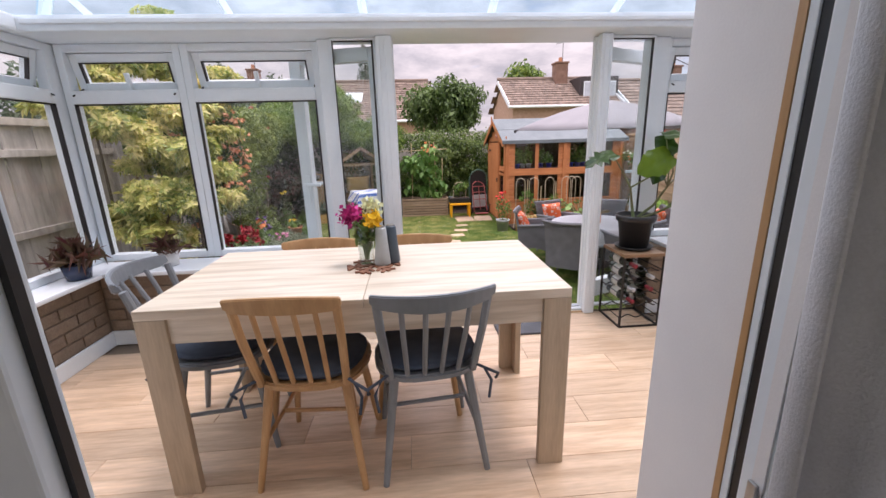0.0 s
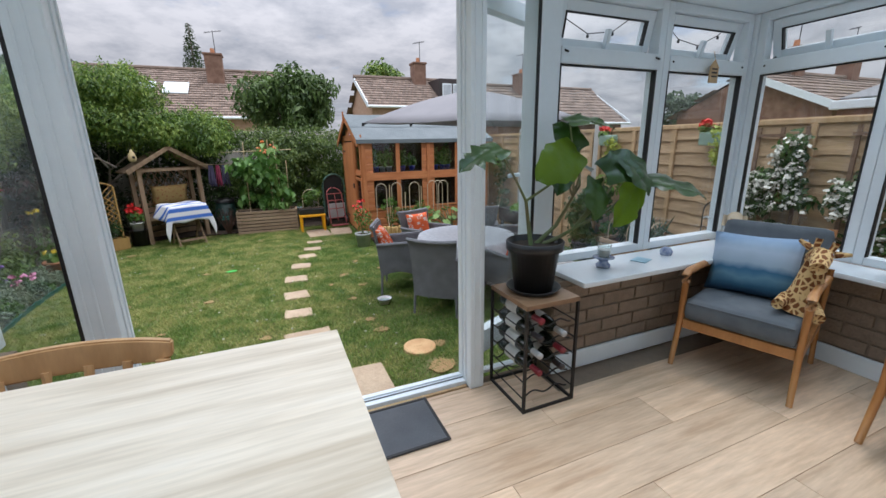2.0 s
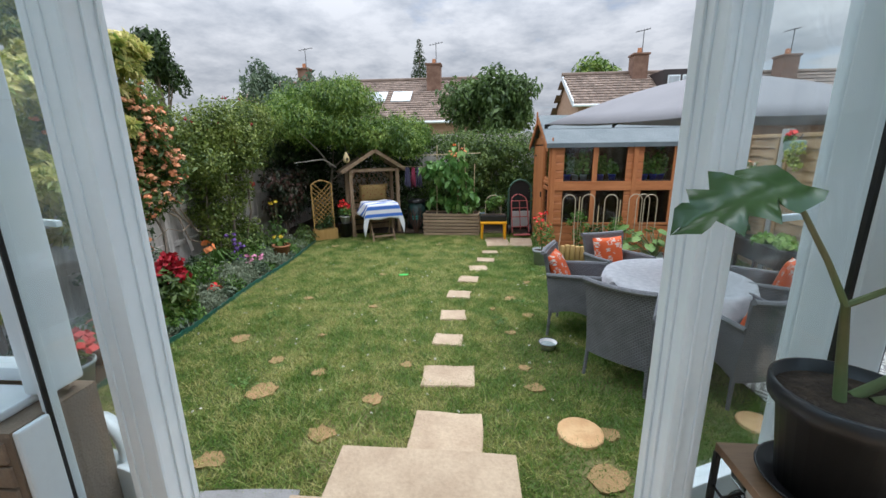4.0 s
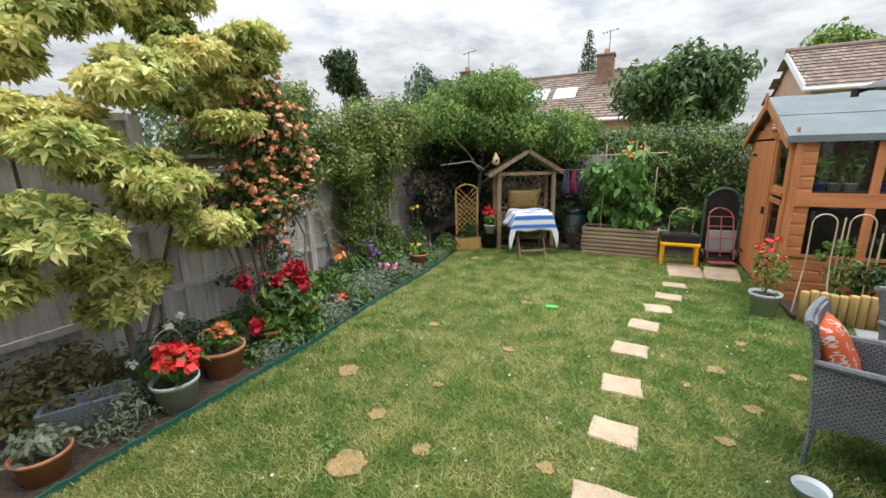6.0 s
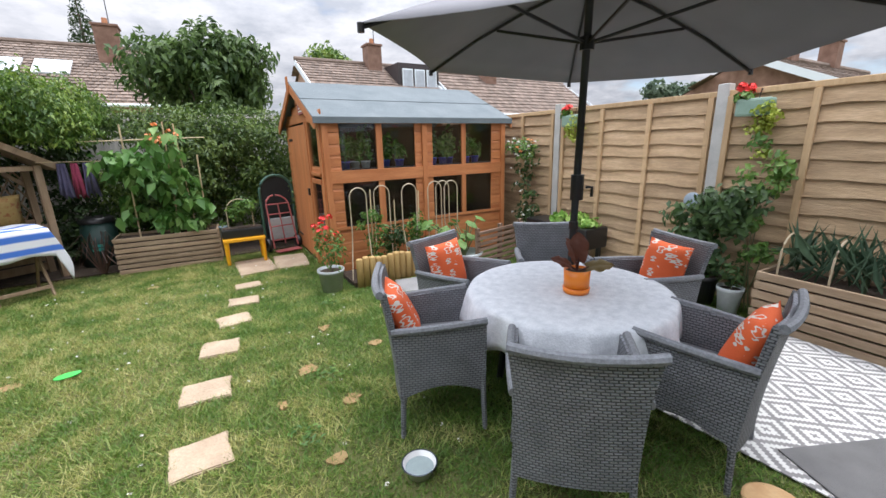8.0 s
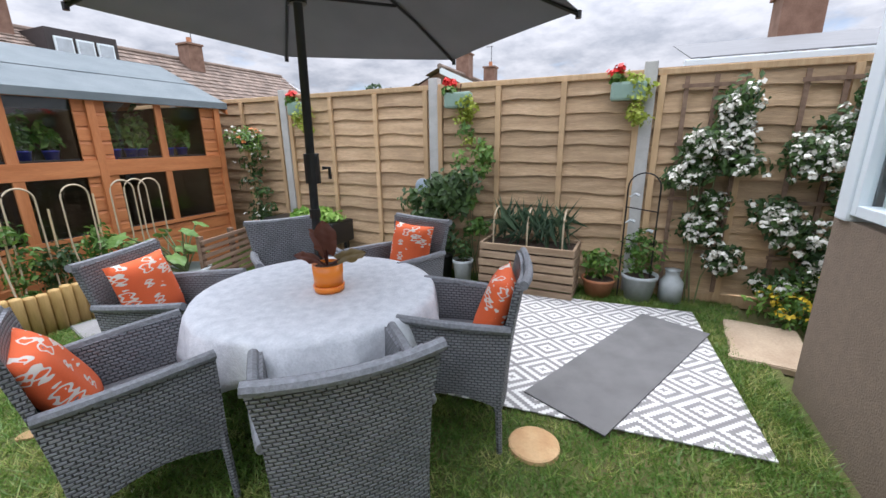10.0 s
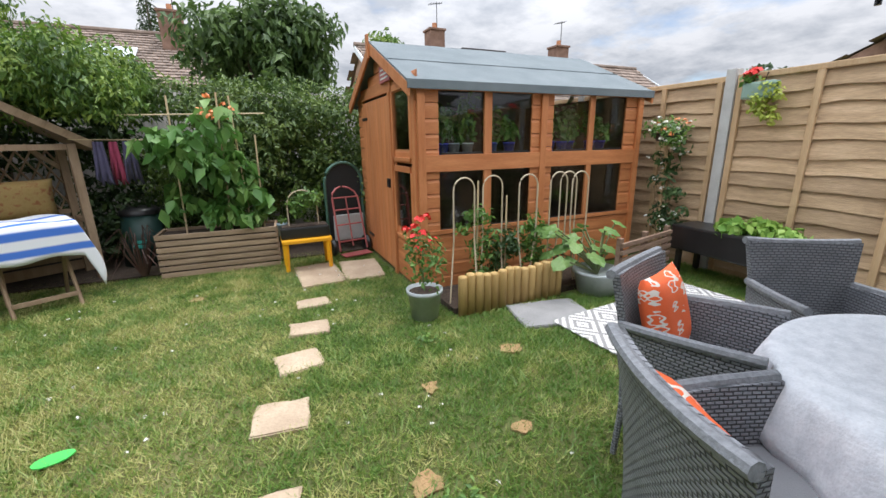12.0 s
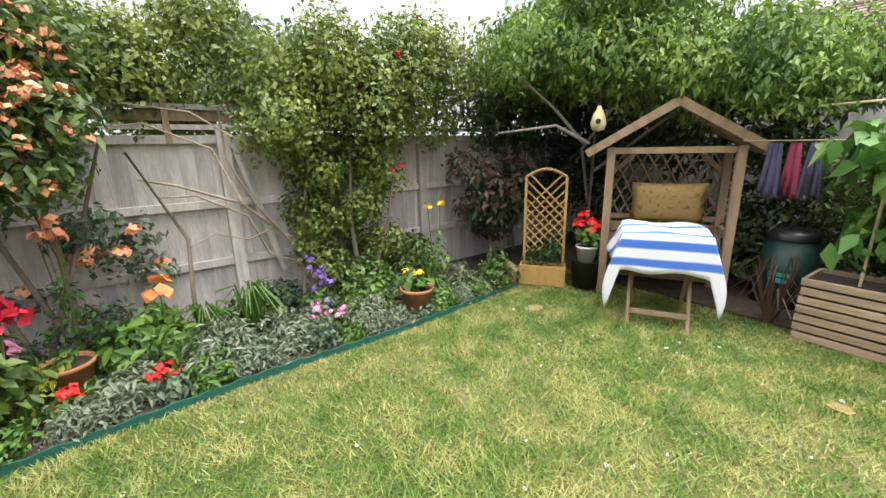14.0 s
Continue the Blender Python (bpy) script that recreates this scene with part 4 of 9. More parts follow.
def big_leaf(bm, stem_end, way, up, size, lobes=0.0):
    """A broad leaf, folded along its rib and bent down to the tip; lobes: how deep its edge is cut."""
    way, up = Vector(way).normalized(), Vector(up).normalized()
    side = way.cross(up).normalized()
    up = side.cross(way)
    base = Vector(stem_end)
    rows = []
    n, half_n = 16, 5
    for i in range(n + 1):
        t = i / n
        u = size * (-0.10 + 1.10 * t)
        half = size * 0.46 * math.sin(math.pi * min(1.0, 0.14 + 0.86 * t)) ** 0.7 * (1.0 - 0.15 * t) + 0.001
        half *= 1.0 - lobes * (0.5 + 0.5 * math.cos(i * 2 * math.pi / 4.0)) * (1 if 0.15 < t < 0.95 else 0)
        row = []
        for k in range(-half_n, half_n + 1):
            q = k / half_n
            v = half * q
            uu = u + size * (0.14 * q * q * (1 - t) * (1 if t > 0.12 else -0.6) + 0.16 * lobes * abs(q))
            wave = 0.035 * size * math.sin(i * 0.9 + size * 50) * q * q + 0.012 * size * math.sin(i * 1.6 + k)
            lift_ = 0.30 * abs(v) - 0.75 * v * v / size - 0.30 * max(uu, 0) ** 2 / size + wave
            row.append(bm.verts.new(base + way * uu + side * v + up * lift_))
        rows.append(row)
    for a, b in zip(rows, rows[1:]):
        for k in range(2 * half_n):
            bm.faces.new((a[k], a[k + 1], b[k + 1], b[k]))


branch = [[(-0.02, 0, 0.21), (-0.045, -0.01, 0.31), (-0.07, -0.02, 0.42)], [(0.04, 0.0, 0.21), (0.13, -0.01, 0.24), (0.19, -0.02, 0.27)], [(0.02, 0.02, 0.21), (0.12, 0.01, 0.29), (0.20, 0.0, 0.42)]]
for b in branch:
    part("stem", T(b, 0.011, 8, 0.007), M_STEM, pp, smooth=True)
KN = ((-0.07, -0.02, 0.42), (0.19, -0.02, 0.27), (0.20, 0.0, 0.42))
for s, e, way, upw, size, lobes, mtl in (
        (KN[0], (-0.22, -0.04, 0.64), (-0.92, -0.25, -0.12), (0.0, -0.45, 0.9), 0.18, 0.45, M_BIGLEAF),
        (KN[2], (0.13, -0.03, 0.75), (0.95, -0.25, 0.12), (0.0, -0.35, 0.95), 0.21, 0.45, M_BIGLEAF),
        (KN[0], (0.15, -0.05, 0.62), (-0.85, -0.35, -0.30), (0.0, -0.85, 0.5), 0.23, 0.12, M_SUNLEAF),
        (KN[2], (0.20, -0.02, 0.64), (-0.45, 0.2, 0.55), (-0.3, -0.8, 0.5), 0.15, 0.0, M_BIGLEAF),
        (KN[1], (0.36, -0.04, 0.53), (0.85, -0.2, 0.30), (0.0, -0.75, 0.65), 0.22, 0.0, M_BIGLEAF),
        (KN[1], (0.53, -0.06, 0.47), (-0.55, -0.35, -0.75), (0.3, -0.9, 0.2), 0.24, 0.0, M_SUNLEAF),
        (KN[1], (0.30, -0.03, 0.48), (-0.15, -0.5, -0.8), (0.1, -0.9, 0.35), 0.17, 0.0, M_BIGLEAF),
        (KN[1], (0.60, -0.02, 0.48), (0.78, -0.60, -0.02), (-0.1, -0.2, 0.95), 0.30, 0.0, M_BIGLEAF),
        (KN[2], (0.30, 0.08, 0.55), (0.5, 0.7, 0.2), (0.0, -0.6, 0.7), 0.19, 0.0, M_BIGLEAF),
        (KN[1], (0.46, -0.05, 0.57), (0.35, -0.5, -0.5), (0.1, -0.75, 0.6), 0.18, 0.0, M_BIGLEAF),
        (KN[2], (0.12, 0.02, 0.56), (-0.3, -0.6, -0.4), (0.0, -0.8, 0.5), 0.16, 0.0, M_BIGLEAF)):
    m1 = tuple((a + b) / 2 + c for a, b, c in zip(s, e, (0.02, 0, -0.025)))
    part("stalk", T([s, m1, e], 0.006, 6, 0.004), M_STEM, pp)
    bm = bmesh.new()
    big_leaf(bm, e, way, upw, size, lobes)
    part("leaf", bm, mtl, pp, smooth=True)


def armchair(m):
    """A low wooden-framed armchair with grey cushions, facing +y."""
    ob = thing("armchair", m, "teak framed armchair with grey button cushions", "armchair", "armchairs in the conservatory")
    for sx in (-1, 1):
        x = sx * 0.285
        part("front_leg", T([(x * 1.03, 0.30, 0.0), (x, 0.26, 0.26), (x, 0.255, 0.48)], 0.015, 10, 0.019), M_TEAK, ob, smooth=True)
        part("back_leg", T([(x * 1.02, -0.36, 0.0), (x, -0.27, 0.27), (x, -0.33, 0.55)], 0.015, 10, 0.017), M_TEAK, ob, smooth=True)
        bm = T([(x, 0.255, 0.48), (x, 0.27, 0.515), (x, 0.23, 0.53), (x, 0.0, 0.525), (x, -0.33, 0.50)], 0.024, 10, 0.02)
        part("arm", bm, M_TEAK, ob, smooth=True)
        part("side_rail", B(x - 0.014, -0.28, 0.225, x + 0.014, 0.25, 0.275, bev=0.006), M_TEAK, ob)
    part("front_rail", B(-0.27, 0.235, 0.215, 0.27, 0.262, 0.268, bev=0.006), M_TEAK, ob)
    part("back_rail", B(-0.27, -0.29, 0.215, 0.27, -0.262, 0.268, bev=0.006), M_TEAK, ob)
    seat = part("seat_cushion", B(-0.27, -0.25, 0.272, 0.27, 0.29, 0.385, bev=0.04), M_GREYCLOTH, ob, "grey button seat cushion", smooth=True)
    for i in range(2):
        part("button", lathe(bmesh.new(), [(0.012, 0.384), (0.009, 0.389), (0, 0.39)], 10, (-0.1 + 0.2 * i, 0.02, 0)), M_GREYCLOTH, seat)
    part("piping", T([(-0.25, 0.286, 0.372), (0.25, 0.286, 0.372)], 0.005, 6), M_GREYCLOTH, seat)
    part("back_cushion", B(-0.27, -0.06, 0.0, 0.27, 0.055, 0.39, bev=0.045), M_GREYCLOTH, ob, "grey back cushion", smooth=True).matrix_basis = pose(0, -0.24, 0.375, 14, 0, 0)
    for z in (0.10, 0.24, 0.36):
        part("back_slat", B(-0.27, -0.10, z, 0.27, -0.08, z + 0.04, bev=0.005), M_TEAK, ob).matrix_basis = pose(0, -0.24, 0.375, 14, 0, 0)
    return ob


SMALL = Matrix.Diagonal((0.86, 0.84, 0.98, 1))
ARM1, ARM2 = pose(3.405, 3.44, 0, 0, 0, 107.7) @ SMALL, pose(3.44, 2.588, 0, 0, 0, 80) @ SMALL
armchair(ARM1)
armchair(ARM2)


def cushion_mesh(w, h, t, seed=1):
    bm = bmesh.new()
    n = 10
    g = {}
    for s in (-1, 1):
        for i in range(n + 1):
            for j in range(n + 1):
                u, v = -1 + 2 * i / n, -1 + 2 * j / n
                if s == 1 and (i in (0, n) or j in (0, n)):
                    g[s, i, j] = g[-1, i, j]
                    continue
                puff = (max(0, 1 - u ** 4) * max(0, 1 - v ** 4)) ** 0.6
                pin = 1 - 0.06 * (1 - abs(u) ** 2) * abs(v) - 0.06 * (1 - abs(v) ** 2) * abs(u)
                g[s, i, j] = bm.verts.new((u * w / 2 * pin, s * puff * t / 2 + 0.004 * math.sin(5 * u + seed) * puff, v * h / 2 * pin + h / 2))
    for s in (-1, 1):
        for i in range(n):
            for j in range(n):
                q = (g[s, i, j], g[s, i + 1, j], g[s, i + 1, j + 1], g[s, i, j + 1])
                bm.faces.new(q if s < 0 else q[::-1])
    return bm


def banded(name, bands, axis=2, size=0.4, warp=0.03, also=None, shift=0.0):
    """Soft colour bands along an axis, as printed on cloth."""
    m = mat(name, (0.5, 0.5, 0.5), rough=0.9, bump=0.2, bscale=260)
    n, k = m.node_tree.nodes, m.node_tree.links
    t = n.new("ShaderNodeTexCoord"); s = n.new("ShaderNodeSeparateXYZ"); ns = n.new("ShaderNodeTexNoise")
    ns.inputs["Scale"].default_value = 9
    k.new(t.outputs["Object"], s.inputs[0]); k.new(t.outputs["Object"], ns.inputs["Vector"])
    a = n.new("ShaderNodeMath"); a.operation = "MULTIPLY_ADD"; a.inputs[1].default_value = warp * 2
    k.new(ns.outputs["Fac"], a.inputs[0]); k.new(s.outputs[axis], a.inputs[2])
    src = a.outputs[0]
    if also is not None:
        b2 = n.new("ShaderNodeMath"); b2.operation = "ADD"
        k.new(src, b2.inputs[0]); k.new(s.outputs[also], b2.inputs[1])
        src = b2.outputs[0]
    d = n.new("ShaderNodeMath"); d.operation = "MULTIPLY_ADD"; d.inputs[1].default_value, d.inputs[2].default_value = 1.0 / size, shift / size
    k.new(src, d.inputs[0])
    r = n.new("ShaderNodeValToRGB")
    while len(r.color_ramp.elements) > 1:
        r.color_ramp.elements.remove(r.color_ramp.elements[-1])
    r.color_ramp.elements[0].position, r.color_ramp.elements[0].color = bands[0][0], (*bands[0][1], 1)
    for p, c in bands[1:]:
        e = r.color_ramp.elements.new(p); e.color = (*c, 1)
    k.new(d.outputs[0], r.inputs[0]); k.new(r.outputs[0], n["Principled BSDF"].inputs["Base Color"])
    return m


M_SEA = banded("sea blue banded cloth", [(0.0, (0.02, 0.06, 0.13)), (0.22, (0.03, 0.11, 0.20)), (0.34, (0.10, 0.22, 0.30)), (0.44, (0.03, 0.12, 0.22)), (0.55, (0.30, 0.40, 0.50)), (0.75, (0.42, 0.52, 0.63)), (0.95, (0.24, 0.34, 0.48))], size=0.36)
solo("scatter_cushion", cushion_mesh(0.46, 0.34, 0.13), M_SEA, "blue and white sea-banded cushion leaning in the armchair", "cushion", smooth=True, m=ARM1 @ pose(0.04, -0.06, 0.388, 20, 0, 0))


def toy_giraffe():
    spot = mat("giraffe plush", (0.62, 0.40, 0.16), (0.60, 0.38, 0.15), rough=1.0, bump=0.4, bscale=200)
    n, k = spot.node_tree.nodes, spot.node_tree.links
    t = n.new("ShaderNodeTexCoord"); v = n.new("ShaderNodeTexVoronoi"); v.feature = "DISTANCE_TO_EDGE"; v.inputs["Scale"].default_value = 32
    k.new(t.outputs["Object"], v.inputs["Vector"])
    r = n.new("ShaderNodeValToRGB")
    r.color_ramp.elements[0].position, r.color_ramp.elements[0].color = 0.10, (0.66, 0.45, 0.20, 1)
    r.color_ramp.elements[1].position, r.color_ramp.elements[1].color = 0.17, (0.20, 0.07, 0.02, 1)
    k.new(v.outputs["Distance"], r.inputs[0]); k.new(r.outputs[0], n["Principled BSDF"].inputs["Base Color"])
    bm = bmesh.new()
    tube(bm, [(0, 0, 0.0), (0, 0.0, 0.05), (0, -0.01, 0.12), (0.01, -0.02, 0.2), (0.02, -0.02, 0.27)], 0.085, 14, 0.045)
    tube(bm, [(0.02, -0.04, 0.27), (0.02, 0.05, 0.29), (0.02, 0.13, 0.25)], 0.055, 12, 0.035)
    for sx in (-1, 1):
        tube(bm, [(0.02 + sx * 0.03, -0.03, 0.30), (0.02 + sx * 0.035, -0.04, 0.36)], 0.012, 8, 0.016)
        tube(bm, [(sx * 0.06, 0.02, 0.05), (sx * 0.09, 0.12, 0.03)], 0.035, 10, 0.028)
        tube(bm, [(sx * 0.05 + 0.02, -0.02, 0.31), (sx * 0.11 + 0.02, -0.03, 0.33)], 0.018, 8, 0.008)
    return solo("toy_giraffe", bm, spot, "soft toy giraffe with brown spots on the armchair", "soft toy", smooth=True, m=ARM1 @ pose(-0.20, 0.03, 0.39, 0, -14, 10))


toy_giraffe()

# things on the sills
def candle_cup(x, y):
    ob = thing("candle_holder", (x, y, 0.531), "blue and white china holder with a glass candle", "candle holder")
    part("base", lathe(bmesh.new(), [(0, 0), (0.035, 0), (0.038, 0.012), (0.022, 0.03), (0.03, 0.045), (0.055, 0.052), (0.056, 0.056), (0, 0.056)], 20), mat("blue china", (0.45, 0.5, 0.6), (0.12, 0.17, 0.36), scale=40, rough=0.25), ob, smooth=True)
    part("glass", lathe(bmesh.new(), [(0, 0.0565), (0.032, 0.0565), (0.036, 0.125), (0.033, 0.125), (0.030, 0.061), (0, 0.061)], 20), M_CUPGLASS, ob, smooth=True)
    part("wax", lathe(bmesh.new(), [(0, 0.062), (0.029, 0.062), (0.030, 0.095), (0, 0.095)], 18), M_WHITE, ob)


candle_cup(2.78, 3.84)
solo("ornament", lathe(bmesh.new(), [(0, 0), (0.03, 0), (0.035, 0.02), (0.024, 0.04), (0.016, 0.046), (0, 0.046)], 18), bpy.data.materials["blue china"], "small blue and white china pot on the sill", "ornament", smooth=True, m=pose(3.28, 3.86, 0.531))
solo("paper_card", B(-0.05, -0.04, 0, 0.05, 0.04, 0.003), mat("pale blue card", (0.35, 0.55, 0.65), rough=0.6), "pale blue card lying on the sill", "card", m=pose(3.06, 3.84, 0.531, 0, 0, 20))
bm = bmesh.new()
tube(bm, [(0, 0, 0), (0, 0, 0.06), (0.02, 0, 0.13)], 0.07, 14, 0.04)
tube(bm, [(-0.02, 0, 0.16), (0.05, 0, 0.16), (0.08, 0, 0.13)], 0.045, 12, 0.022)
for s in (-1, 1):
    tube(bm, [(-0.02, s * 0.045, 0.18), (-0.01, s * 0.055, 0.11)], 0.018, 8, 0.012)
    tube(bm, [(0.04, s * 0.035, 0.07), (0.09, s * 0.035, 0.015)], 0.022, 8, 0.018)
solo("dog_figure", bm, mat("cream plush", (0.55, 0.44, 0.30), (0.62, 0.52, 0.38), scale=30, rough=1.0, bump=0.4, bscale=180), "cream toy dog lying on the sill corner", "ornament", smooth=True, m=pose(3.87, 3.86, 0.531, 0, 0, 215))


def sill_pot(m, pot_mat, h, r, leaf_mat, label, n=90, spike=0.16, seed=1, bloom=None):
    ob = thing("sill_plant", m, label, "plant")
    part("pot", lathe(bmesh.new(), [(0, 0), (r * 0.8, 0), (r, h), (r * 0.93, h), (r * 0.9, h * 0.88), (0, h * 0.86)], 22), pot_mat, ob, smooth=True)
    g = np.random.default_rng(seed)
    a = g.uniform(0, 6.28, n); rr = g.uniform(0.1, 1, n)
    d = np.stack([np.cos(a) * rr, np.sin(a) * rr, 1.2 - rr], 1)
    p = d * spike * g.uniform(0.4, 0.8, n)[:, None] + np.array([0, 0, h])
    leaves("foliage", p, np.cross(d, g.normal(0, 1, (n, 3))), spike * 0.75, leaf_mat, ob, wide=0.16, seed=seed, turn=0.2)
    if bloom:
        flowers("bloom", p[:14] + np.array([0, 0, 0.03]), 0.05, bloom, ob, 7, seed=seed)
    return ob


M_NAVYPOT = mat("navy glazed pot", (0.02, 0.035, 0.075), (0.035, 0.05, 0.10), rough=0.25)
M_REDLEAF = leafmat("dark red leaf", (0.10, 0.02, 0.03), (0.20, 0.07, 0.06), (0.10, 0.08, 0.04))
sill_pot((-1.27, 3.62, 0.531), M_NAVYPOT, 0.09, 0.075, M_REDLEAF, "red-leaved spiky plant in a navy footed pot on the sill", 110, 0.2, 2)
sill_pot((-0.86, 3.83, 0.531), M_WHITE, 0.085, 0.06, M_REDLEAF, "dark red spiky plant in a white pot on the sill", 80, 0.14, 3)
sill_pot((3.92, 3.02, 0.531), M_NAVYPOT, 0.13, 0.10, leafmat("sill leaf", (0.05, 0.11, 0.02), (0.14, 0.22, 0.05)), "orange flowering plant in a navy pot on the sill", 160, 0.2, 4, mat("orange sill petals", (0.75, 0.2, 0.01), rough=0.7))
jar = thing("glass_jar", (-0.46, 3.80, 0.531), "small glass jar with a silver lid on the sill", "jar")
part("glass", lathe(bmesh.new(), [(0, 0), (0.025, 0), (0.027, 0.04), (0.022, 0.045)], 16), M_CUPGLASS, jar, smooth=True)
part("lid", lathe(bmesh.new(), [(0.024, 0.045), (0.024, 0.056), (0, 0.056)], 16), bpy.data.materials["brushed steel"], jar)
tag = thing("hanging_tag", (3.62, 3.965, 1.50), "small wooden house-shaped tag hanging from the window", "ornament")
part("board", prism(bmesh.new(), [(-0.035, 0), (0.035, 0), (0.035, 0.085), (0, 0.125), (-0.035, 0.085)], -0.004, 0.004), M_LAPV, tag)
part("string", T([(0, 0, 0.12), (0, 0.012, 0.17)], 0.002, 4), M_LAPV, tag)
for i in range(3):
    part("writing", B(-0.022, -0.0065, 0.03 + 0.02 * i, 0.022, -0.0045, 0.038 + 0.02 * i), M_GASKET, tag)


# ---- garden: ground ----
rg = np.random.default_rng(11)
bm = bmesh.new()
bmesh.ops.create_grid(bm, x_segments=8, y_segments=8, size=150)
for v in bm.verts:
    v.co = Vector((v.co.x + 2, v.co.y + 60, L - 0.03))
ground = solo("ground", bm, M_LAWN, "grassy ground that runs to the horizon", "ground", kind="structure")
LX0, LX1, LY0, LY1 = -1.45, 5.35, 4.05, 10.9
bm = bmesh.new()
nx, ny = 60, 60
gv = [[bm.verts.new((LX0 + (LX1 - LX0) * i / nx, LY0 + (LY1 - LY0) * j / ny, L + 0.012 * noise.noise((i * 0.35, j * 0.35, 0)))) for j in range(ny + 1)] for i in range(nx + 1)]
for i in range(nx):
    for j in range(ny):
        bm.faces.new((gv[i][j], gv[i + 1][j], gv[i + 1][j + 1], gv[i][j + 1]))
lawn = solo("lawn", bm, M_LAWN, "short mown lawn with dry patches", "lawn", kind="structure", smooth=True)


def bed_edge(y):
    return -1.13 - 0.10 * max(0.0, min(1.0, (y - 6.3) / 1.2)) - 0.10 * max(0.0, (y - 8.5))


bald = [(0.05, 5.35, 0.13), (0.62, 4.95, 0.10), (0.45, 6.9, 0.06), (-0.55, 6.1, 0.11), (-0.05, 5.75, 0.08), (0.35, 5.6, 0.07), (0.85, 5.3, 0.09), (1.0, 5.75, 0.06), (2.2, 4.72, 0.14), (2.3, 5.05, 0.08), (1.95, 5.5, 0.08), (1.85, 6.35, 0.06),
        (1.9, 7.2, 0.08), (2.15, 7.75, 0.07), (1.7, 6.9, 0.05), (-0.35, 7.1, 0.07), (0.3, 8.0, 0.07), (0.15, 6.2, 0.05), (2.4, 7.3, 0.06), (2.05, 6.75, 0.07), (0.9, 9.7, 0.07), (-0.9, 9.55, 0.09), (1.9, 5.75, 0.06), (0.1, 4.7, 0.1), (2.75, 7.9, 0.09)]
for x, y, r in bald:
    n = 14
    pts = [(x + r * 0.66 * (1 + 0.8 * noise.noise((x * 7 + math.cos(a) * 1.5, y * 7 + math.sin(a) * 1.5, 1))) * math.cos(a) * 1.15, y + r * 0.66 * (1 + 0.8 * noise.noise((x * 5 + math.cos(a) * 2, y * 5 + math.sin(a) * 2, 2))) * math.sin(a)) for a in (2 * math.pi * i / n for i in range(n))]
    part("dry_patch", prism(bmesh.new(), pts, L + 0.004, L + 0.0135, axis="z"), M_DRY, lawn)

STONES = [(1.335, 5.60, 0.39, 0.27, 2), (1.29, 6.17, 0.25, 0.21, -4), (1.305, 6.70, 0.25, 0.24, 3), (1.337, 7.28, 0.26, 0.23, -3), (1.436, 7.83, 0.25, 0.23, -8), (1.56, 8.31, 0.25, 0.22, 5), (1.665, 8.735, 0.26, 0.20, -6), (1.75, 9.19, 0.25, 0.18, 4)]


def slab(x, y, w, d, a, z, h=0.04, mtl=None, seed=0, label="buff sandstone stepping stone set in the lawn", cat="stepping stone", group="stepping stones"):
    g = random.Random(seed + 7)
    pts = []
    for sx, sy in ((-1, -1), (1, -1), (1, 1), (-1, 1)):
        nxt = {(-1, -1): (1, 0), (1, -1): (0, 1), (1, 1): (-1, 0), (-1, 1): (0, -1)}[(sx, sy)]
        for t in (0.0, 0.33, 0.66):
            pts.append((sx * w / 2 + nxt[0] * w * t + g.uniform(-0.008, 0.008), sy * d / 2 + nxt[1] * d * t + g.uniform(-0.008, 0.008)))
    bm = prism(bmesh.new(), pts, -h, 0, axis="z")
    bmesh.ops.bevel(bm, geom=[e for e in bm.edges if e.verts[0].co.z > -0.001 and e.verts[1].co.z > -0.001], offset=0.006, segments=2, affect="EDGES")
    return solo("stepping_stone" if "stepping" in cat else "paving_slab", bm, mtl or M_SLAB, label, cat, group, m=pose(x, y, z, 0, 0, a))


for i, (x, y, w, d, a) in enumerate(STONES):
    slab(x, y, w, d, a, L + 0.022, seed=i)
slab(1.36, 4.96, 0.42, 0.42, -2, L + 0.03, seed=20, label="pinkish sandstone slab in front of the doorstep", cat="slab", group="")
slab(1.305, 4.37, 0.86, 0.55, 0, -0.21, 0.2, seed=21, label="buff sandstone doorstep", cat="doorstep", group="")
slab(1.27, 4.24, 1.08, 0.26, 0, -0.235, 0.175, seed=22, label="buff sandstone lower doorstep", cat="doorstep", group="")
slab(0.45, 4.33, 0.5, 0.4, 6, L + 0.02, mtl=M_SLABGREY, seed=23, label="grey paving slab beside the doorstep", cat="slab", group="")
slab(1.90, 9.92, 0.40, 0.66, 3, L + 0.022, seed=24, label="buff sandstone slab by the shed", cat="slab", group="slabs by the shed")
slab(2.30, 9.90, 0.38, 0.62, -5, L + 0.022, seed=25, label="buff sandstone slab by the shed", cat="slab", group="slabs by the shed")
slab(3.30, 8.22, 0.55, 0.40, -12, L + 0.022, mtl=M_SLABGREY, seed=26, label="grey slate slab beside the log edging", cat="slab", group="")
slab(4.62, 4.05, 0.6, 0.4, -8, L + 0.02, seed=27, label="buff slab by the rug", cat="slab", group="")

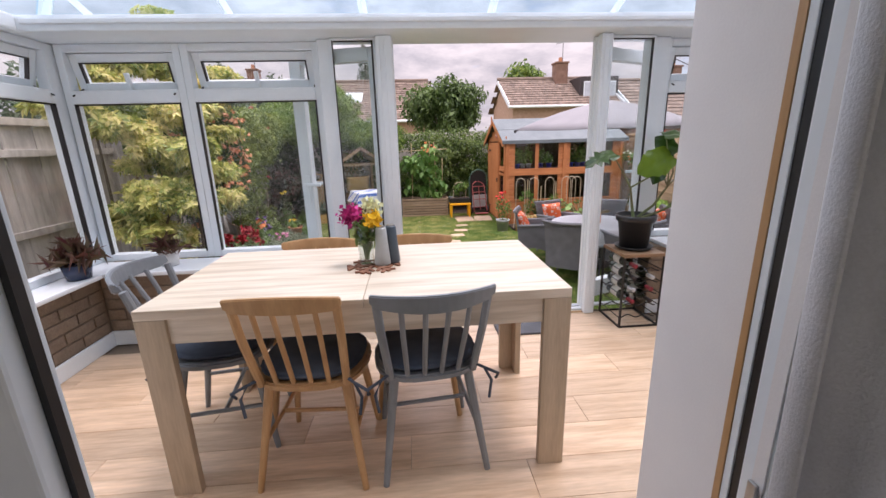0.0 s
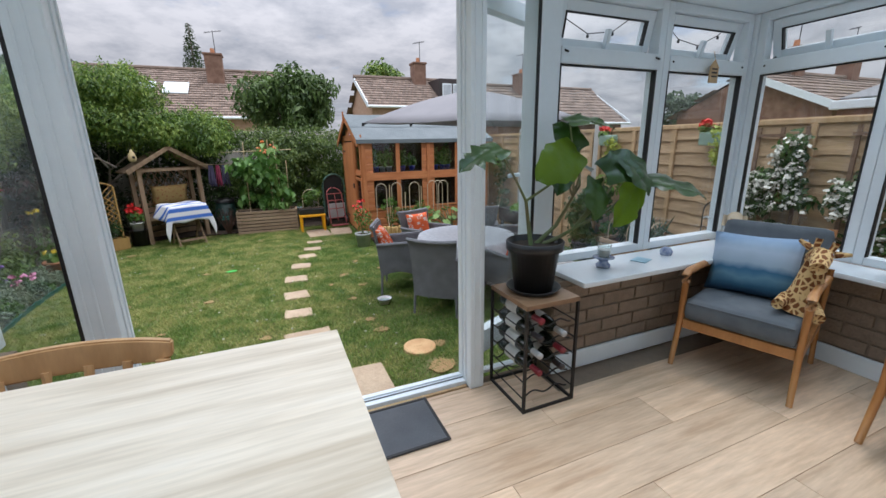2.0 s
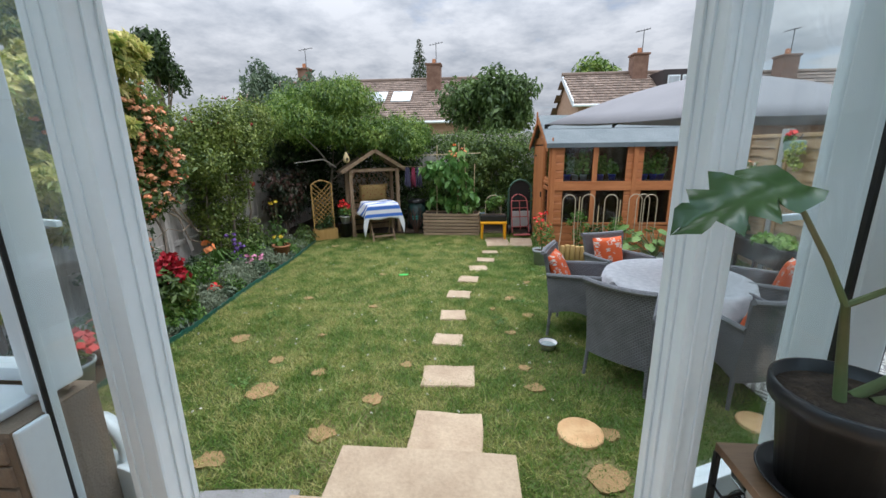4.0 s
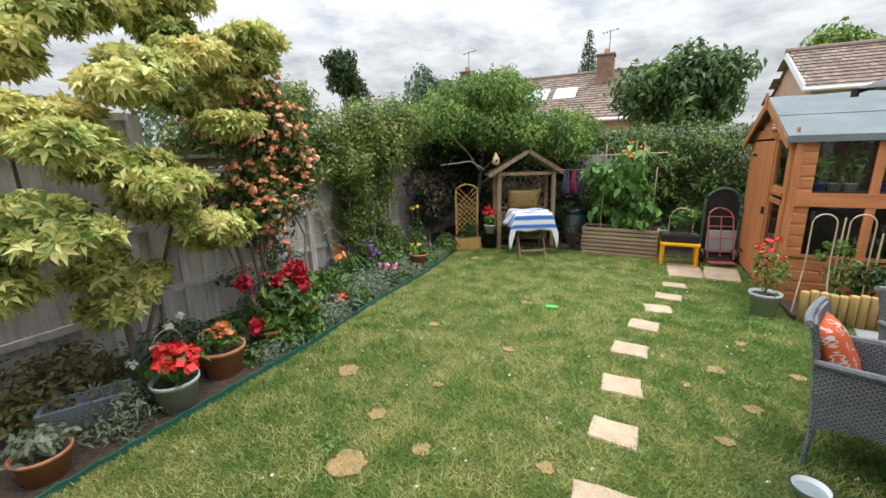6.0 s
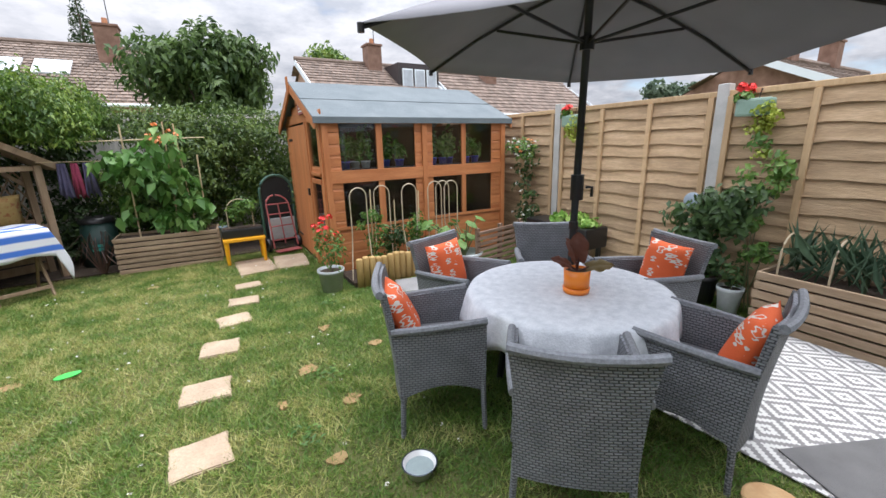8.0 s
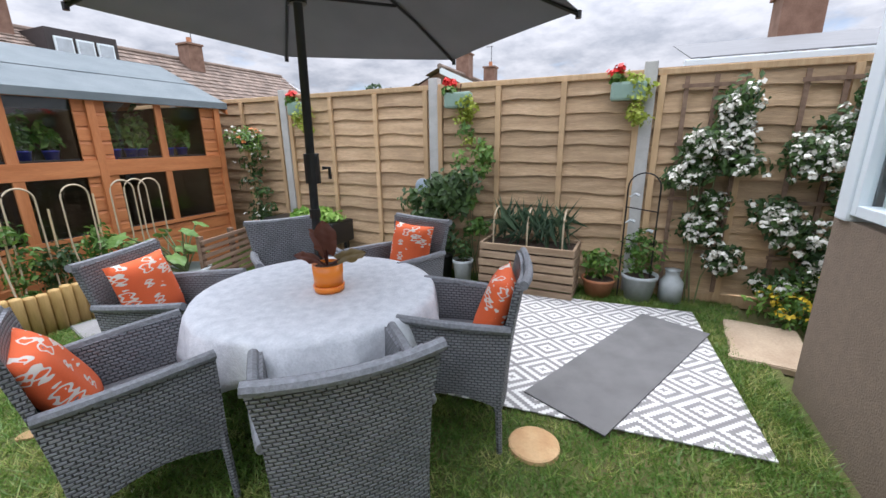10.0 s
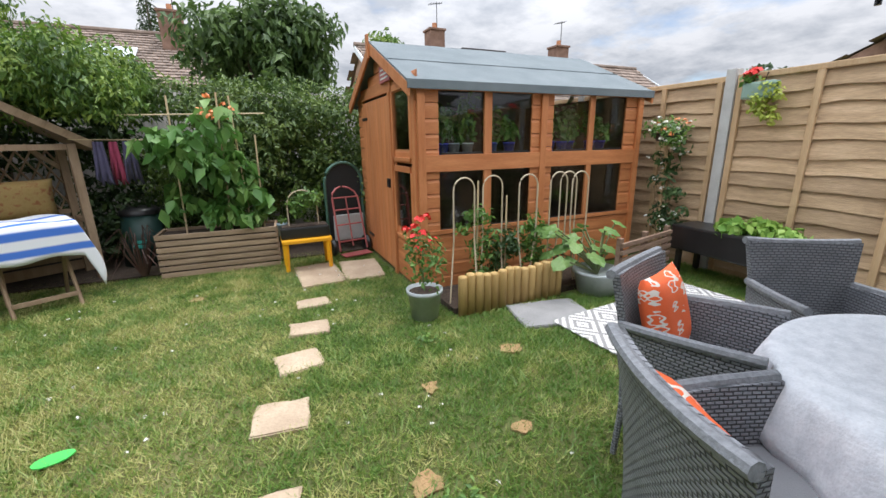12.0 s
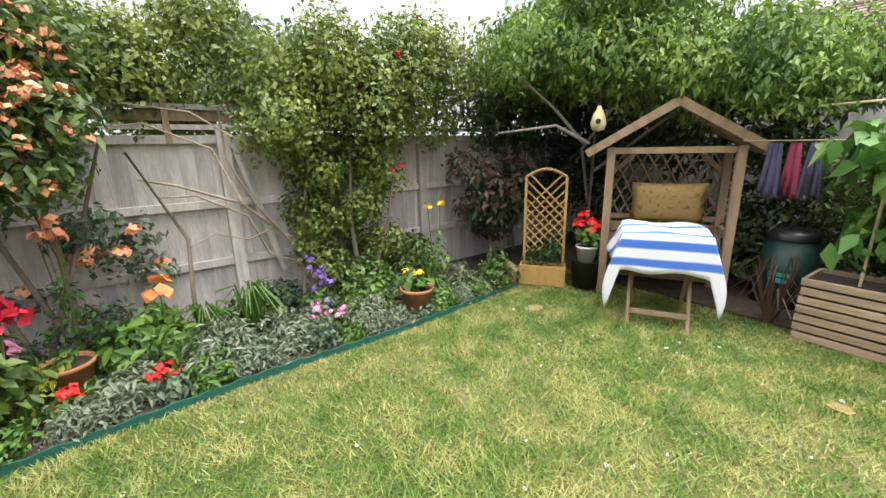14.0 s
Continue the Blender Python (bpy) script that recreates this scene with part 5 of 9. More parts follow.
stump_m = mat("sawn stump wood", (0.62, 0.42, 0.22), (0.50, 0.30, 0.14), scale=10, rough=0.85, bump=0.3, bscale=60)
st = thing("tree_stump", (2.14, 5.05, L), "freshly cut tree stump level with the lawn", "tree stump")
part("wood", lathe(bmesh.new(), [(0.135, -0.02), (0.13, 0.022), (0.12, 0.026), (0.06, 0.024), (0, 0.026)], 26), stump_m, st)
part("crack", B(-0.045, -0.0012, 0.0262, 0.03, 0.0012, 0.0272), stump_m, st)
st2 = copy_thing(st, pose(3.205, 5.20, L))
st2.scale = (0.82, 0.82, 1)

bowl = thing("enamel_bowl", pose(2.125, 6.07, L + 0.01) @ Matrix.Scale(0.82, 4), "white enamel water bowl with a blue rim on the grass", "bowl")
part("bowl", lathe(bmesh.new(), [(0, 0.004), (0.06, 0), (0.085, 0.07), (0.092, 0.072), (0.084, 0.066), (0.06, 0.012), (0, 0.012)], 26), M_WHITE, bowl, smooth=True)
part("rim", lathe(bmesh.new(), [(0.092, 0.070), (0.095, 0.073), (0.091, 0.076), (0.088, 0.073), (0.092, 0.070)], 26), mat("navy enamel", (0.02, 0.03, 0.06), rough=0.3), bowl)
part("water", lathe(bmesh.new(), [(0.076, 0.045), (0, 0.045)], 22), mat("still water", (0.35, 0.42, 0.42), rough=0.05), bowl)
bm = prism(bmesh.new(), [(0.07 * math.cos(a) * (1 if a < 3.14 else 0.95), 0.04 * math.sin(a)) for a in (2 * math.pi * i / 14 for i in range(14))], 0.0, 0.006, axis="z")
solo("toy_leaf", bm, mat("bright green plastic", (0.08, 0.55, 0.10), rough=0.4), "bright green plastic leaf lying on the lawn", "toy", m=pose(0.585, 7.93, L + 0.028, 0, 0, 15))

# rug and mat
def rug_material():
    m = mat("grey and white woven rug", (0.23, 0.225, 0.225), (0.27, 0.265, 0.265), scale=8, rough=0.95, bump=0.4, bscale=240)
    n, k = m.node_tree.nodes, m.node_tree.links
    t = n.new("ShaderNodeTexCoord"); s = n.new("ShaderNodeSeparateXYZ")
    k.new(t.outputs["Object"], s.inputs[0])

    def M(op, a, b=None):
        x = n.new("ShaderNodeMath"); x.operation = op
        for i, q in enumerate((a, b)):
            if q is None:
                continue
            if isinstance(q, float):
                x.inputs[i].default_value = q
            else:
                k.new(q, x.inputs[i])
        return x.outputs[0]
    sx_ = M("SNAP", M("ADD", s.outputs[0], 5.0), 0.0125)
    u = M("DIVIDE", M("PINGPONG", sx_, 0.125), 0.125)
    v = M("DIVIDE", M("PINGPONG", M("ADD", s.outputs[1], 5.0), 0.15), 0.15)
    ring = M("PINGPONG", M("ADD", u, v), 0.25)
    w = M("GREATER_THAN", ring, 0.13)
    hs = [x for x in n if x.bl_idname == "ShaderNodeHueSaturation"][0]
    mx = n.new("ShaderNodeMix"); mx.data_type = "RGBA"
    k.new(w, mx.inputs[0]); k.new(hs.outputs[0], mx.inputs[6]); mx.inputs[7].default_value = (0.66, 0.66, 0.64, 1)
    k.new(mx.outputs[2], n["Principled BSDF"].inputs["Base Color"])
    return m


RUG = pose(4.09, 6.24, L + 0.018, 0, 0, 4)
solo("outdoor_rug", B(-0.75, -1.90, 0, 0.75, 1.90, 0.006), rug_material(), "grey and white diamond patterned outdoor rug on the lawn", "rug", m=RUG)
solo("grey_mat", B(-0.215, -0.69, 0, 0.215, 0.69, 0.008, bev=0.003), mat("charcoal mat", (0.13, 0.13, 0.13), (0.17, 0.17, 0.17), scale=6, rough=0.95, bump=0.4, bscale=240), "plain charcoal mat lying on the rug", "mat", m=pose(4.07, 4.83, L + 0.026, 0, 0, 65))


# ---- fences ----
def waney(len_, h, seed):
    """A lap board with an uneven lower edge."""
    bm = bmesh.new()
    n = 18
    rows = []
    for i in range(n + 1):
        y = -len_ / 2 + len_ * i / n
        lo_ = 0.022 * noise.noise((y * 3.4, seed * 3.1, 0)) + 0.012 * noise.noise((y * 10, seed * 1.7, 4))
        rows.append([bm.verts.new(q) for q in ((-0.034, y, lo_), (-0.012, y, lo_ - 0.001), (0.0, y, h), (-0.006, y, h))])
    for a, b in zip(rows, rows[1:]):
        for j in range(4):
            bm.faces.new((a[j], b[j], b[(j + 1) % 4], a[(j + 1) % 4]))
    bm.faces.new(rows[0]); bm.faces.new(rows[-1][::-1])
    return mesh_of("lap_board", bm, M_LAP)


WANEY = [waney(1.76, 0.165, i) for i in range(9)]
FX = 5.32
post_me = mesh_of("concrete_post", B(-0.045, -0.045, 0, 0.045, 0.045, 1.80, bev=0.008), M_CONC)
POSTS = [1.25, 3.04, 4.84, 6.60, 8.40, 10.2, 12.0]
for y in POSTS:
    ob = new("fence_post", post_me)
    ob.matrix_basis = pose(FX - 0.01, y, L)
    tagged(ob, "pale concrete fence post", "fence post", "posts of the lap fence")
for k, (y0, y1) in enumerate(zip(POSTS, POSTS[1:])):
    yc = (y0 + y1) / 2
    pn = thing("lap_fence", (FX, yc, L), "golden brown waney lap fence panel", "fence", "panels of the lap fence")
    for i in range(13):
        piece("lap_board", WANEY[(i * 4 + k * 5) % 9], pn, pose(0.004 * (i % 2), 0, 0.07 + i * 0.126 + 0.006 * math.sin(i * 2.7 + k), 0.25 * math.sin(i * 1.9 + k * 3), 0, 0))
    part("gravel_board", B(-0.03, -0.852, -0.02, 0.015, 0.852, 0.075, bev=0.004), M_LAPV, pn)
    part("cap_rail", B(-0.04, -0.852, 1.70, 0.03, 0.852, 1.745, bev=0.006), M_LAPV, pn)
    for dy in (-0.815, -0.27, 0.27, 0.815):
        part("batten", B(-0.056, dy - 0.022, 0.03, -0.029, dy + 0.022, 1.699, bev=0.003), M_LAPV, pn)

GX = -2.45
gb = [mesh_of("grey_board", B(-0.008, -0.052, 0, 0.008, 0.052, h, bev=0.002), M_GREYFENCE) for h in (1.92, 1.40, 1.37)]
lf = thing("fence_west", (GX, 0, L), "weathered grey close-board fence", "fence", kind="structure")
y = 2.2
i = 0
while y < 12.4:
    piece("grey_board", gb[0] if y < 5.9 else gb[1 + i % 2], lf, pose(0.006 * (i % 2), y, 0, 0, 0.3 * math.sin(i * 2.3), 0))
    y += 0.101
    i += 1
for y0, y1, zs in ((2.2, 5.9, (0.35, 1.0, 1.65, 1.9)), (5.9, 12.4, (0.42, 0.88, 1.36))):
    for z in zs:
        part("rail", B(0.012, y0, z, 0.045, y1, z + 0.06, bev=0.004), M_GREYFENCE, lf)
for y in (4.1, 5.9, 7.7, 9.5, 11.3):
    part("post", B(0.014, y - 0.045, 0, 0.075, y + 0.045, 1.95 if y < 6 else 1.5, bev=0.006), M_GREYFENCE, lf)
for z in (1.46, 1.60):
    part("trellis_rail", B(0.0, 5.95, z, 0.03, 11.3, z + 0.035), M_GREYFENCE, lf)
for k in range(9):
    part("trellis_upright", B(0.031, 6.1 + 0.62 * k, 1.36, 0.05, 6.14 + 0.62 * k, 1.72, bev=0.003), M_ARBOUR, lf, "brown trellis slat")
part("trellis_board", B(-0.02, 5.95, 1.52, -0.004, 8.2, 1.59, bev=0.003), M_ARBOUR, lf, "brown trellis board")
part("strut", T([(0.10, 8.02, 0.32), (0.08, 7.76, 1.36)], 0.026, 4), M_GREYFENCE, lf)
bf = thing("fence_north", (0, 12.3, L), "weathered back fence behind the hedge", "fence", kind="structure")
for i in range(78):
    piece("grey_board", gb[0], bf, pose(-2.4 + i * 0.101, 0.006 * (i % 2), 0, 0, 0, 90))

# bed along the grey fence
bm = bmesh.new()
ey = [2.6 + 0.25 * i for i in range(33)]
a = [bm.verts.new((GX + 0.02, y, L + 0.02)) for y in ey]
c2 = [bm.verts.new(((GX + bed_edge(y)) / 2, y, L + 0.05 + 0.015 * noise.noise((0, y * 2, 0)))) for y in ey]
b = [bm.verts.new((bed_edge(y) - 0.004, y, L + 0.018)) for y in ey]
for p, q in ((a, c2), (c2, b)):
    for i in range(len(ey) - 1):
        bm.faces.new((p[i], q[i], q[i + 1], p[i + 1]))
solo("flower_bed", bm, M_SOIL, "dark soil of the flower border", "soil", kind="structure")
bm = bmesh.new()
ee = [3.6 + 0.05 * i for i in range(126)]
ra = [[bm.verts.new((bed_edge(y) + dx, y, L + z)) for dx, z in ((-0.006, -0.02), (0.006, -0.02), (0.006, 0.05 + 0.006 * math.sin(y * 40)), (-0.006, 0.05 + 0.006 * math.sin(y * 40)))] for y in ee]
for p, q in zip(ra, ra[1:]):
    for j in range(4):
        bm.faces.new((p[j], p[(j + 1) % 4], q[(j + 1) % 4], q[j]))
solo("lawn_edging", bm, M_EDGING, "dark green plastic edging between lawn and border", "edging", kind="structure")

# soil under the hedge and far corner
solo("back_border", B(-2.4, 10.6, L - 0.02, 2.55, 12.25, L + 0.03), M_SOIL, "bare soil border at the far end", "soil", kind="structure")


# ---- shed ----
def shed():
    x0, x1, y0, y1, ze, za = 2.62, 4.92, 9.02, 10.86, 1.24, 1.66
    ym = (y0 + y1) / 2
    ob = thing("garden_shed", (x0, y0, L), "orange stained wooden potting shed with felt roof", "shed")
    o = Vector((x0, y0, L))

    def P(name, mtl, *b, bev=0.003, label="", parent=None):
        return part(name, B(b[0] - o.x, b[1] - o.y, b[2] - o.z, b[3] - o.x, b[4] - o.y, b[5] - o.z, bev=bev), mtl, parent or ob, label)
    # board lengths on the front, with the window openings left free
    wins = [(2.80, 3.18), (3.25, 3.63), (3.90, 4.28), (4.34, 4.72)]
    zu, zl = (0.73, 1.20), (0.12, 0.60)
    bh = 0.115
    cache = {}

    def board(xa, xb, z):
        key = round(xb - xa, 3)
        if key not in cache:
            w = xb - xa
            bm = bmesh.new()
            prism(bm, [(0.0, 0.0), (-0.016, 0.0), (-0.016, 0.085), (-0.006, bh - 0.002), (0.0, bh - 0.002)], 0, w, axis="x")
            cache[key] = mesh_of("board", bm, M_SHED)
        piece("board", cache[key], ob, pose(xa - o.x, y0 - o.y, z - o.z))
    z = L + 0.03
    while z < ze - 0.02:
        spans = [(x0, x1)]
        if z + bh > zl[0] + 0.03 and z < zl[1] - 0.02 or z + bh > zu[0] + 0.03 and z < zu[1] - 0.02:
            spans = [(x0, wins[0][0] - 0.02), (wins[1][1] + 0.02, wins[2][0] - 0.02), (wins[3][1] + 0.02, x1)]
        for xa, xb in spans:
            board(xa, xb, z)
        z += bh
    P("sill_rail", M_SHED, x0 - 0.01, y0 - 0.036, zl[1] - 0.005, x1, y0 - 0.012, zu[0] - 0.005)
    P("head_rail", M_SHED, x0, y0 - 0.032, zu[1], x1, y0 - 0.014, zu[1] + 0.05)
    P("foot_rail", M_SHED, x0, y0 - 0.034, zl[0] - 0.03, x1, y0 - 0.018, zl[0] + 0.005)
    for xa in (x0 - 0.022, 3.735, x1 - 0.04):
        P("corner_trim", M_SHEDV, xa, y0 - 0.042, L, xa + 0.062, y0 - 0.018, ze)
    for xa, xb in ((wins[0][1], wins[1][0]), (wins[2][1], wins[3][0])):
        P("mullion", M_SHEDV, xa, y0 - 0.03, zl[0], xb, y0 - 0.006, zu[1])
    for xa, xb in wins:
        for za_, zb in (zu, zl):
            w = P("window", M_BLACKPLASTIC, xa, y0 - 0.012, za_ - 0.004, xb, y0 - 0.004, za_ + 0.012)
            p = P("pane", M_SHEDGLASS, xa, y0 - 0.002, za_, xb, y0 + 0.002, zb, bev=0, parent=w)
            p.visible_shadow = False
    # gable end with the door
    gy0, gy1 = 9.16, 9.57
    dy0, dy1 = 9.66, 10.62
    gc = {}

    def gboard(ya, yb, z, h=bh):
        key = (round(yb - ya, 3), round(h, 3))
        if key not in gc:
            bm = bmesh.new()
            prism(bm, [(0.0, 0.0), (-0.016, 0.0), (-0.016, h * 0.74), (-0.006, h - 0.002), (0.0, h - 0.002)], 0, yb - ya, axis="y")
            gc[key] = mesh_of("board", bm, M_SHED)
        piece("board", gc[key], ob, pose(x0 - o.x, ya - o.y, z - o.z))
    z = L + 0.03
    while z < za - 0.05:
        if z < ze:
            spans = [(y0, dy0)] if not (0.05 - 0.08 < z < 0.56 or 0.66 < z < 1.20) else [(y0, gy0), (gy1, dy0)]
            spans.append((dy1, y1))
        else:
            t = (z + bh - ze) / (za - ze)
            spans = [(y0 + (ym - y0) * t, y1 - (y1 - ym) * t)]
        for ya, yb in spans:
            if yb - ya > 0.02:
                gboard(ya, yb, z)
        z += bh
    for za_, zb in ((0.70, 1.24), (0.02, 0.58)):
        w = P("window", M_SHEDV, x0 - 0.03, gy1, za_, x0 - 0.005, gy1 + 0.05, zb)
        P("frame", M_SHEDV, x0 - 0.03, gy0 - 0.05, za_, x0 - 0.005, gy0, zb, parent=w)
        P("frame", M_SHED, x0 - 0.032, gy0, zb, x0 - 0.005, gy1, zb + 0.05, parent=w)
        P("frame", M_SHED, x0 - 0.034, gy0, za_ - 0.03, x0 - 0.005, gy1, za_, parent=w)
        p = P("pane", M_SHEDGLASS, x0 - 0.012, gy0, za_, x0 - 0.008, gy1, zb, bev=0, parent=w)
        p.visible_shadow = False
    d = P("door", M_SHEDV, x0 - 0.022, dy0 + 0.008, L + 0.04, x0 + 0.0, dy1 - 0.008, 1.23, label="tongue and groove shed door, closed")
    for i in range(8):
        ya = dy0 + 0.012 + i * (dy1 - dy0 - 0.024) / 8
        P("door_board", M_SHEDV, x0 - 0.034, ya, L + 0.045, x0 - 0.0225, ya + (dy1 - dy0 - 0.024) / 8 - 0.004, 1.225, parent=d)
    for zz_ in (-0.2, 1.05):
        P("hinge", M_BLACKMETAL, x0 - 0.041, dy1 - 0.22, zz_, x0 - 0.0345, dy1 - 0.01, zz_ + 0.03, parent=d)
    P("lock", M_BLACKMETAL, x0 - 0.052, dy0 + 0.02, 0.42, x0 - 0.0345, dy0 + 0.09, 0.50, parent=d)
    P("corner_trim", M_SHEDV, x0 - 0.042, y0 - 0.015, L, x0 - 0.018, y0 + 0.05, ze)
    P("corner_trim", M_SHEDV, x0 - 0.042, dy0 - 0.055, L, x0 - 0.018, dy0, 1.25)
    P("door_head", M_SHED, x0 - 0.030, dy0 - 0.055, 1.252, x0 - 0.002, dy1 + 0.03, 1.36)
    # closing walls, floor, shelf, with the indoor shade put into their colour
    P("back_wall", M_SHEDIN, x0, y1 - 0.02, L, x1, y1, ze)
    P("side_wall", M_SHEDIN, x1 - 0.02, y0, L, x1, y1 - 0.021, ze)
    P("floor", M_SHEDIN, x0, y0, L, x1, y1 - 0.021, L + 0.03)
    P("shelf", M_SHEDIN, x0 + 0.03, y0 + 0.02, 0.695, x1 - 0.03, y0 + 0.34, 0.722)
    # roof: two felted slopes with fascia and barge boards
    for s in (-1, 1):
        ye = ym + s * (y1 - y0) / 2 + s * 0.07
        zee = ze - 0.03
        bm = bmesh.new()
        ns, nl = 12, 2
        pts = [[bm.verts.new((x0 - 0.10 + (x1 - x0 + 0.2) * i / ns - o.x, ym + (ye - ym) * j / nl - o.y, (za + 0.05) + (zee - za) * j / nl - o.z + 0.006 * noise.noise((i * 0.8, j, s)))) for j in range(nl + 1)] for i in range(ns + 1)]
        for i in range(ns):
            for j in range(nl):
                q = (pts[i][j], pts[i][j + 1], pts[i + 1][j + 1], pts[i + 1][j])
                bm.faces.new(q if s < 0 else q[::-1])
        r = part("roof_slope", bm, M_FELT, ob, "grey green mineral felt")
        md = r.modifiers.new("thick", "SOLIDIFY"); md.thickness = 0.022; md.offset = -1
        for f in (0.52,):
            ya, yb = ym + (ye - ym) * f, ym + (ye - ym) * f + s * 0.012
            za_ = za + 0.052 + (zee - za) * f
            part("felt_lap", B(x0 - 0.1 - o.x, min(ya, yb) - o.y, za_ - o.z - 0.008, x1 + 0.1 - o.x, max(ya, yb) - o.y, za_ - o.z + 0.0005), M_FELT, r)
        P("felt_lip", M_FELT, x0 - 0.105, ye - 0.008, zee - 0.01, x1 + 0.105, ye + 0.008, zee + 0.055)
        for xx in (x0 - 0.105, x1 + 0.085):
            bm = bmesh.new()
            prism(bm, [(ym - o.y, za + 0.035 - o.z), (ym - o.y, za - 0.06 - o.z), (ye - o.y, zee - 0.06 - o.z), (ye - o.y, zee + 0.03 - o.z)], xx - o.x, xx + 0.02 - o.x, axis="x")
            part("barge_board", bm, M_SHEDV, ob)
    P("finial", M_SHEDV, x0 - 0.125, ym - 0.03, za - 0.10, x0 - 0.106, ym + 0.03, za + 0.10)
    P("name_plate", mat("dusky pink sign", (0.42, 0.13, 0.13), rough=0.6), x0 - 0.050, 9.54, 1.335, x0 - 0.032, 9.84, 1.475)
    for i in range(3):
        P("writing", M_WHITE, x0 - 0.0525, 9.58, 1.36 + 0.034 * i, x0 - 0.0502, 9.80, 1.374 + 0.034 * i, bev=0)
    return ob


shed()
M_BLUEPOT = mat("blue plastic pot", (0.06, 0.07, 0.42), (0.08, 0.09, 0.50), rough=0.45)
M_PLANTLEAF = leafmat("fresh green leaf", (0.05, 0.12, 0.02), (0.20, 0.33, 0.06), (0.10, 0.21, 0.035))
M_DARKLEAF = leafmat("dark green leaf", (0.025, 0.06, 0.016), (0.09, 0.17, 0.04), (0.05, 0.105, 0.025))


def pot_plant(name, x, y, z, r, h, pot_mat, leaf_mat, label, n=120, spread=0.16, tall=0.22, leaf=0.06, seed=1, bloom=None, nb=10, wide=0.5, bsize=0.05, cat="plant", group=""):
    """A pot with soil, and a bushy plant in it."""
    ob = thing(name, (x, y, z), label, cat, group)
    part("pot", lathe(bmesh.new(), [(0, 0), (r * 0.74, 0), (r * 0.96, h * 0.86), (r * 1.03, h * 0.86), (r * 1.05, h), (r * 0.97, h), (r * 0.92, h * 0.88), (0, h * 0.87)], 24), pot_mat, ob, smooth=True)
    part("soil", lathe(bmesh.new(), [(r * 0.915, h * 0.89), (0, h * 0.9)], 16), M_SOIL, ob)
    g = np.random.default_rng(seed)
    p, d = blob_spots([(0, 0, h + tall * 0.5, spread, spread, tall * 0.55), (spread * 0.4, 0, h + tall * 0.35, spread * 0.6, spread * 0.7, tall * 0.4), (-spread * 0.3, spread * 0.2, h + tall * 0.7, spread * 0.5, spread * 0.5, tall * 0.35)], n, seed, 0.25)
    leaves("foliage", p, d, leaf, leaf_mat, ob, wide=wide, seed=seed)
    for k in range(4):
        e = p[k * 3]
        part("stem", T([(0, 0, h * 0.88), (e[0] * 0.4, e[1] * 0.4, h + tall * 0.3), tuple(e)], 0.004, 5, 0.002), M_STEM, ob)
    if bloom:
        o = p[np.argsort(-(p[:, 2] + g.normal(0, tall * 0.25, len(p))))[:nb]] + np.array([0, 0, leaf * 0.4])
        flowers("bloom", o, bsize, bloom, ob, 8, seed=seed)
    return ob


for i, x in enumerate((2.86, 2.98, 3.09, 3.34, 3.50, 3.96, 4.08, 4.19, 4.42, 4.58)):
    pot_plant("shed_plant", x, 9.12 + 0.03 * (i % 2), 0.723, 0.052, 0.09, M_POTGREY if i in (1, 2) else M_BLUEPOT, M_PLANTLEAF, "young plant in a plastic pot on the shed shelf", 110, 0.085, (0.32, 0.24, 0.36, 0.28, 0.2)[i % 5], 0.075, 30 + i, group="pots on the shed shelf")
solo("blue_bottle", lathe(bmesh.new(), [(0, 0), (0.07, 0), (0.07, 0.22), (0.02, 0.27), (0.02, 0.3), (0, 0.3)], 18), mat("blue plastic bottle", (0.05, 0.13, 0.5), rough=0.4), "blue plastic bottle standing inside the shed", "bottle", smooth=True, m=pose(3.33, 9.2, L + 0.031))
solo("watering_can", lathe(bmesh.new(), [(0, 0), (0.1, 0), (0.11, 0.28), (0.06, 0.32), (0, 0.32)], 20), M_WHITE, "white plastic container standing inside the shed", "container", smooth=True, m=pose(4.3, 9.25, L + 0.031))


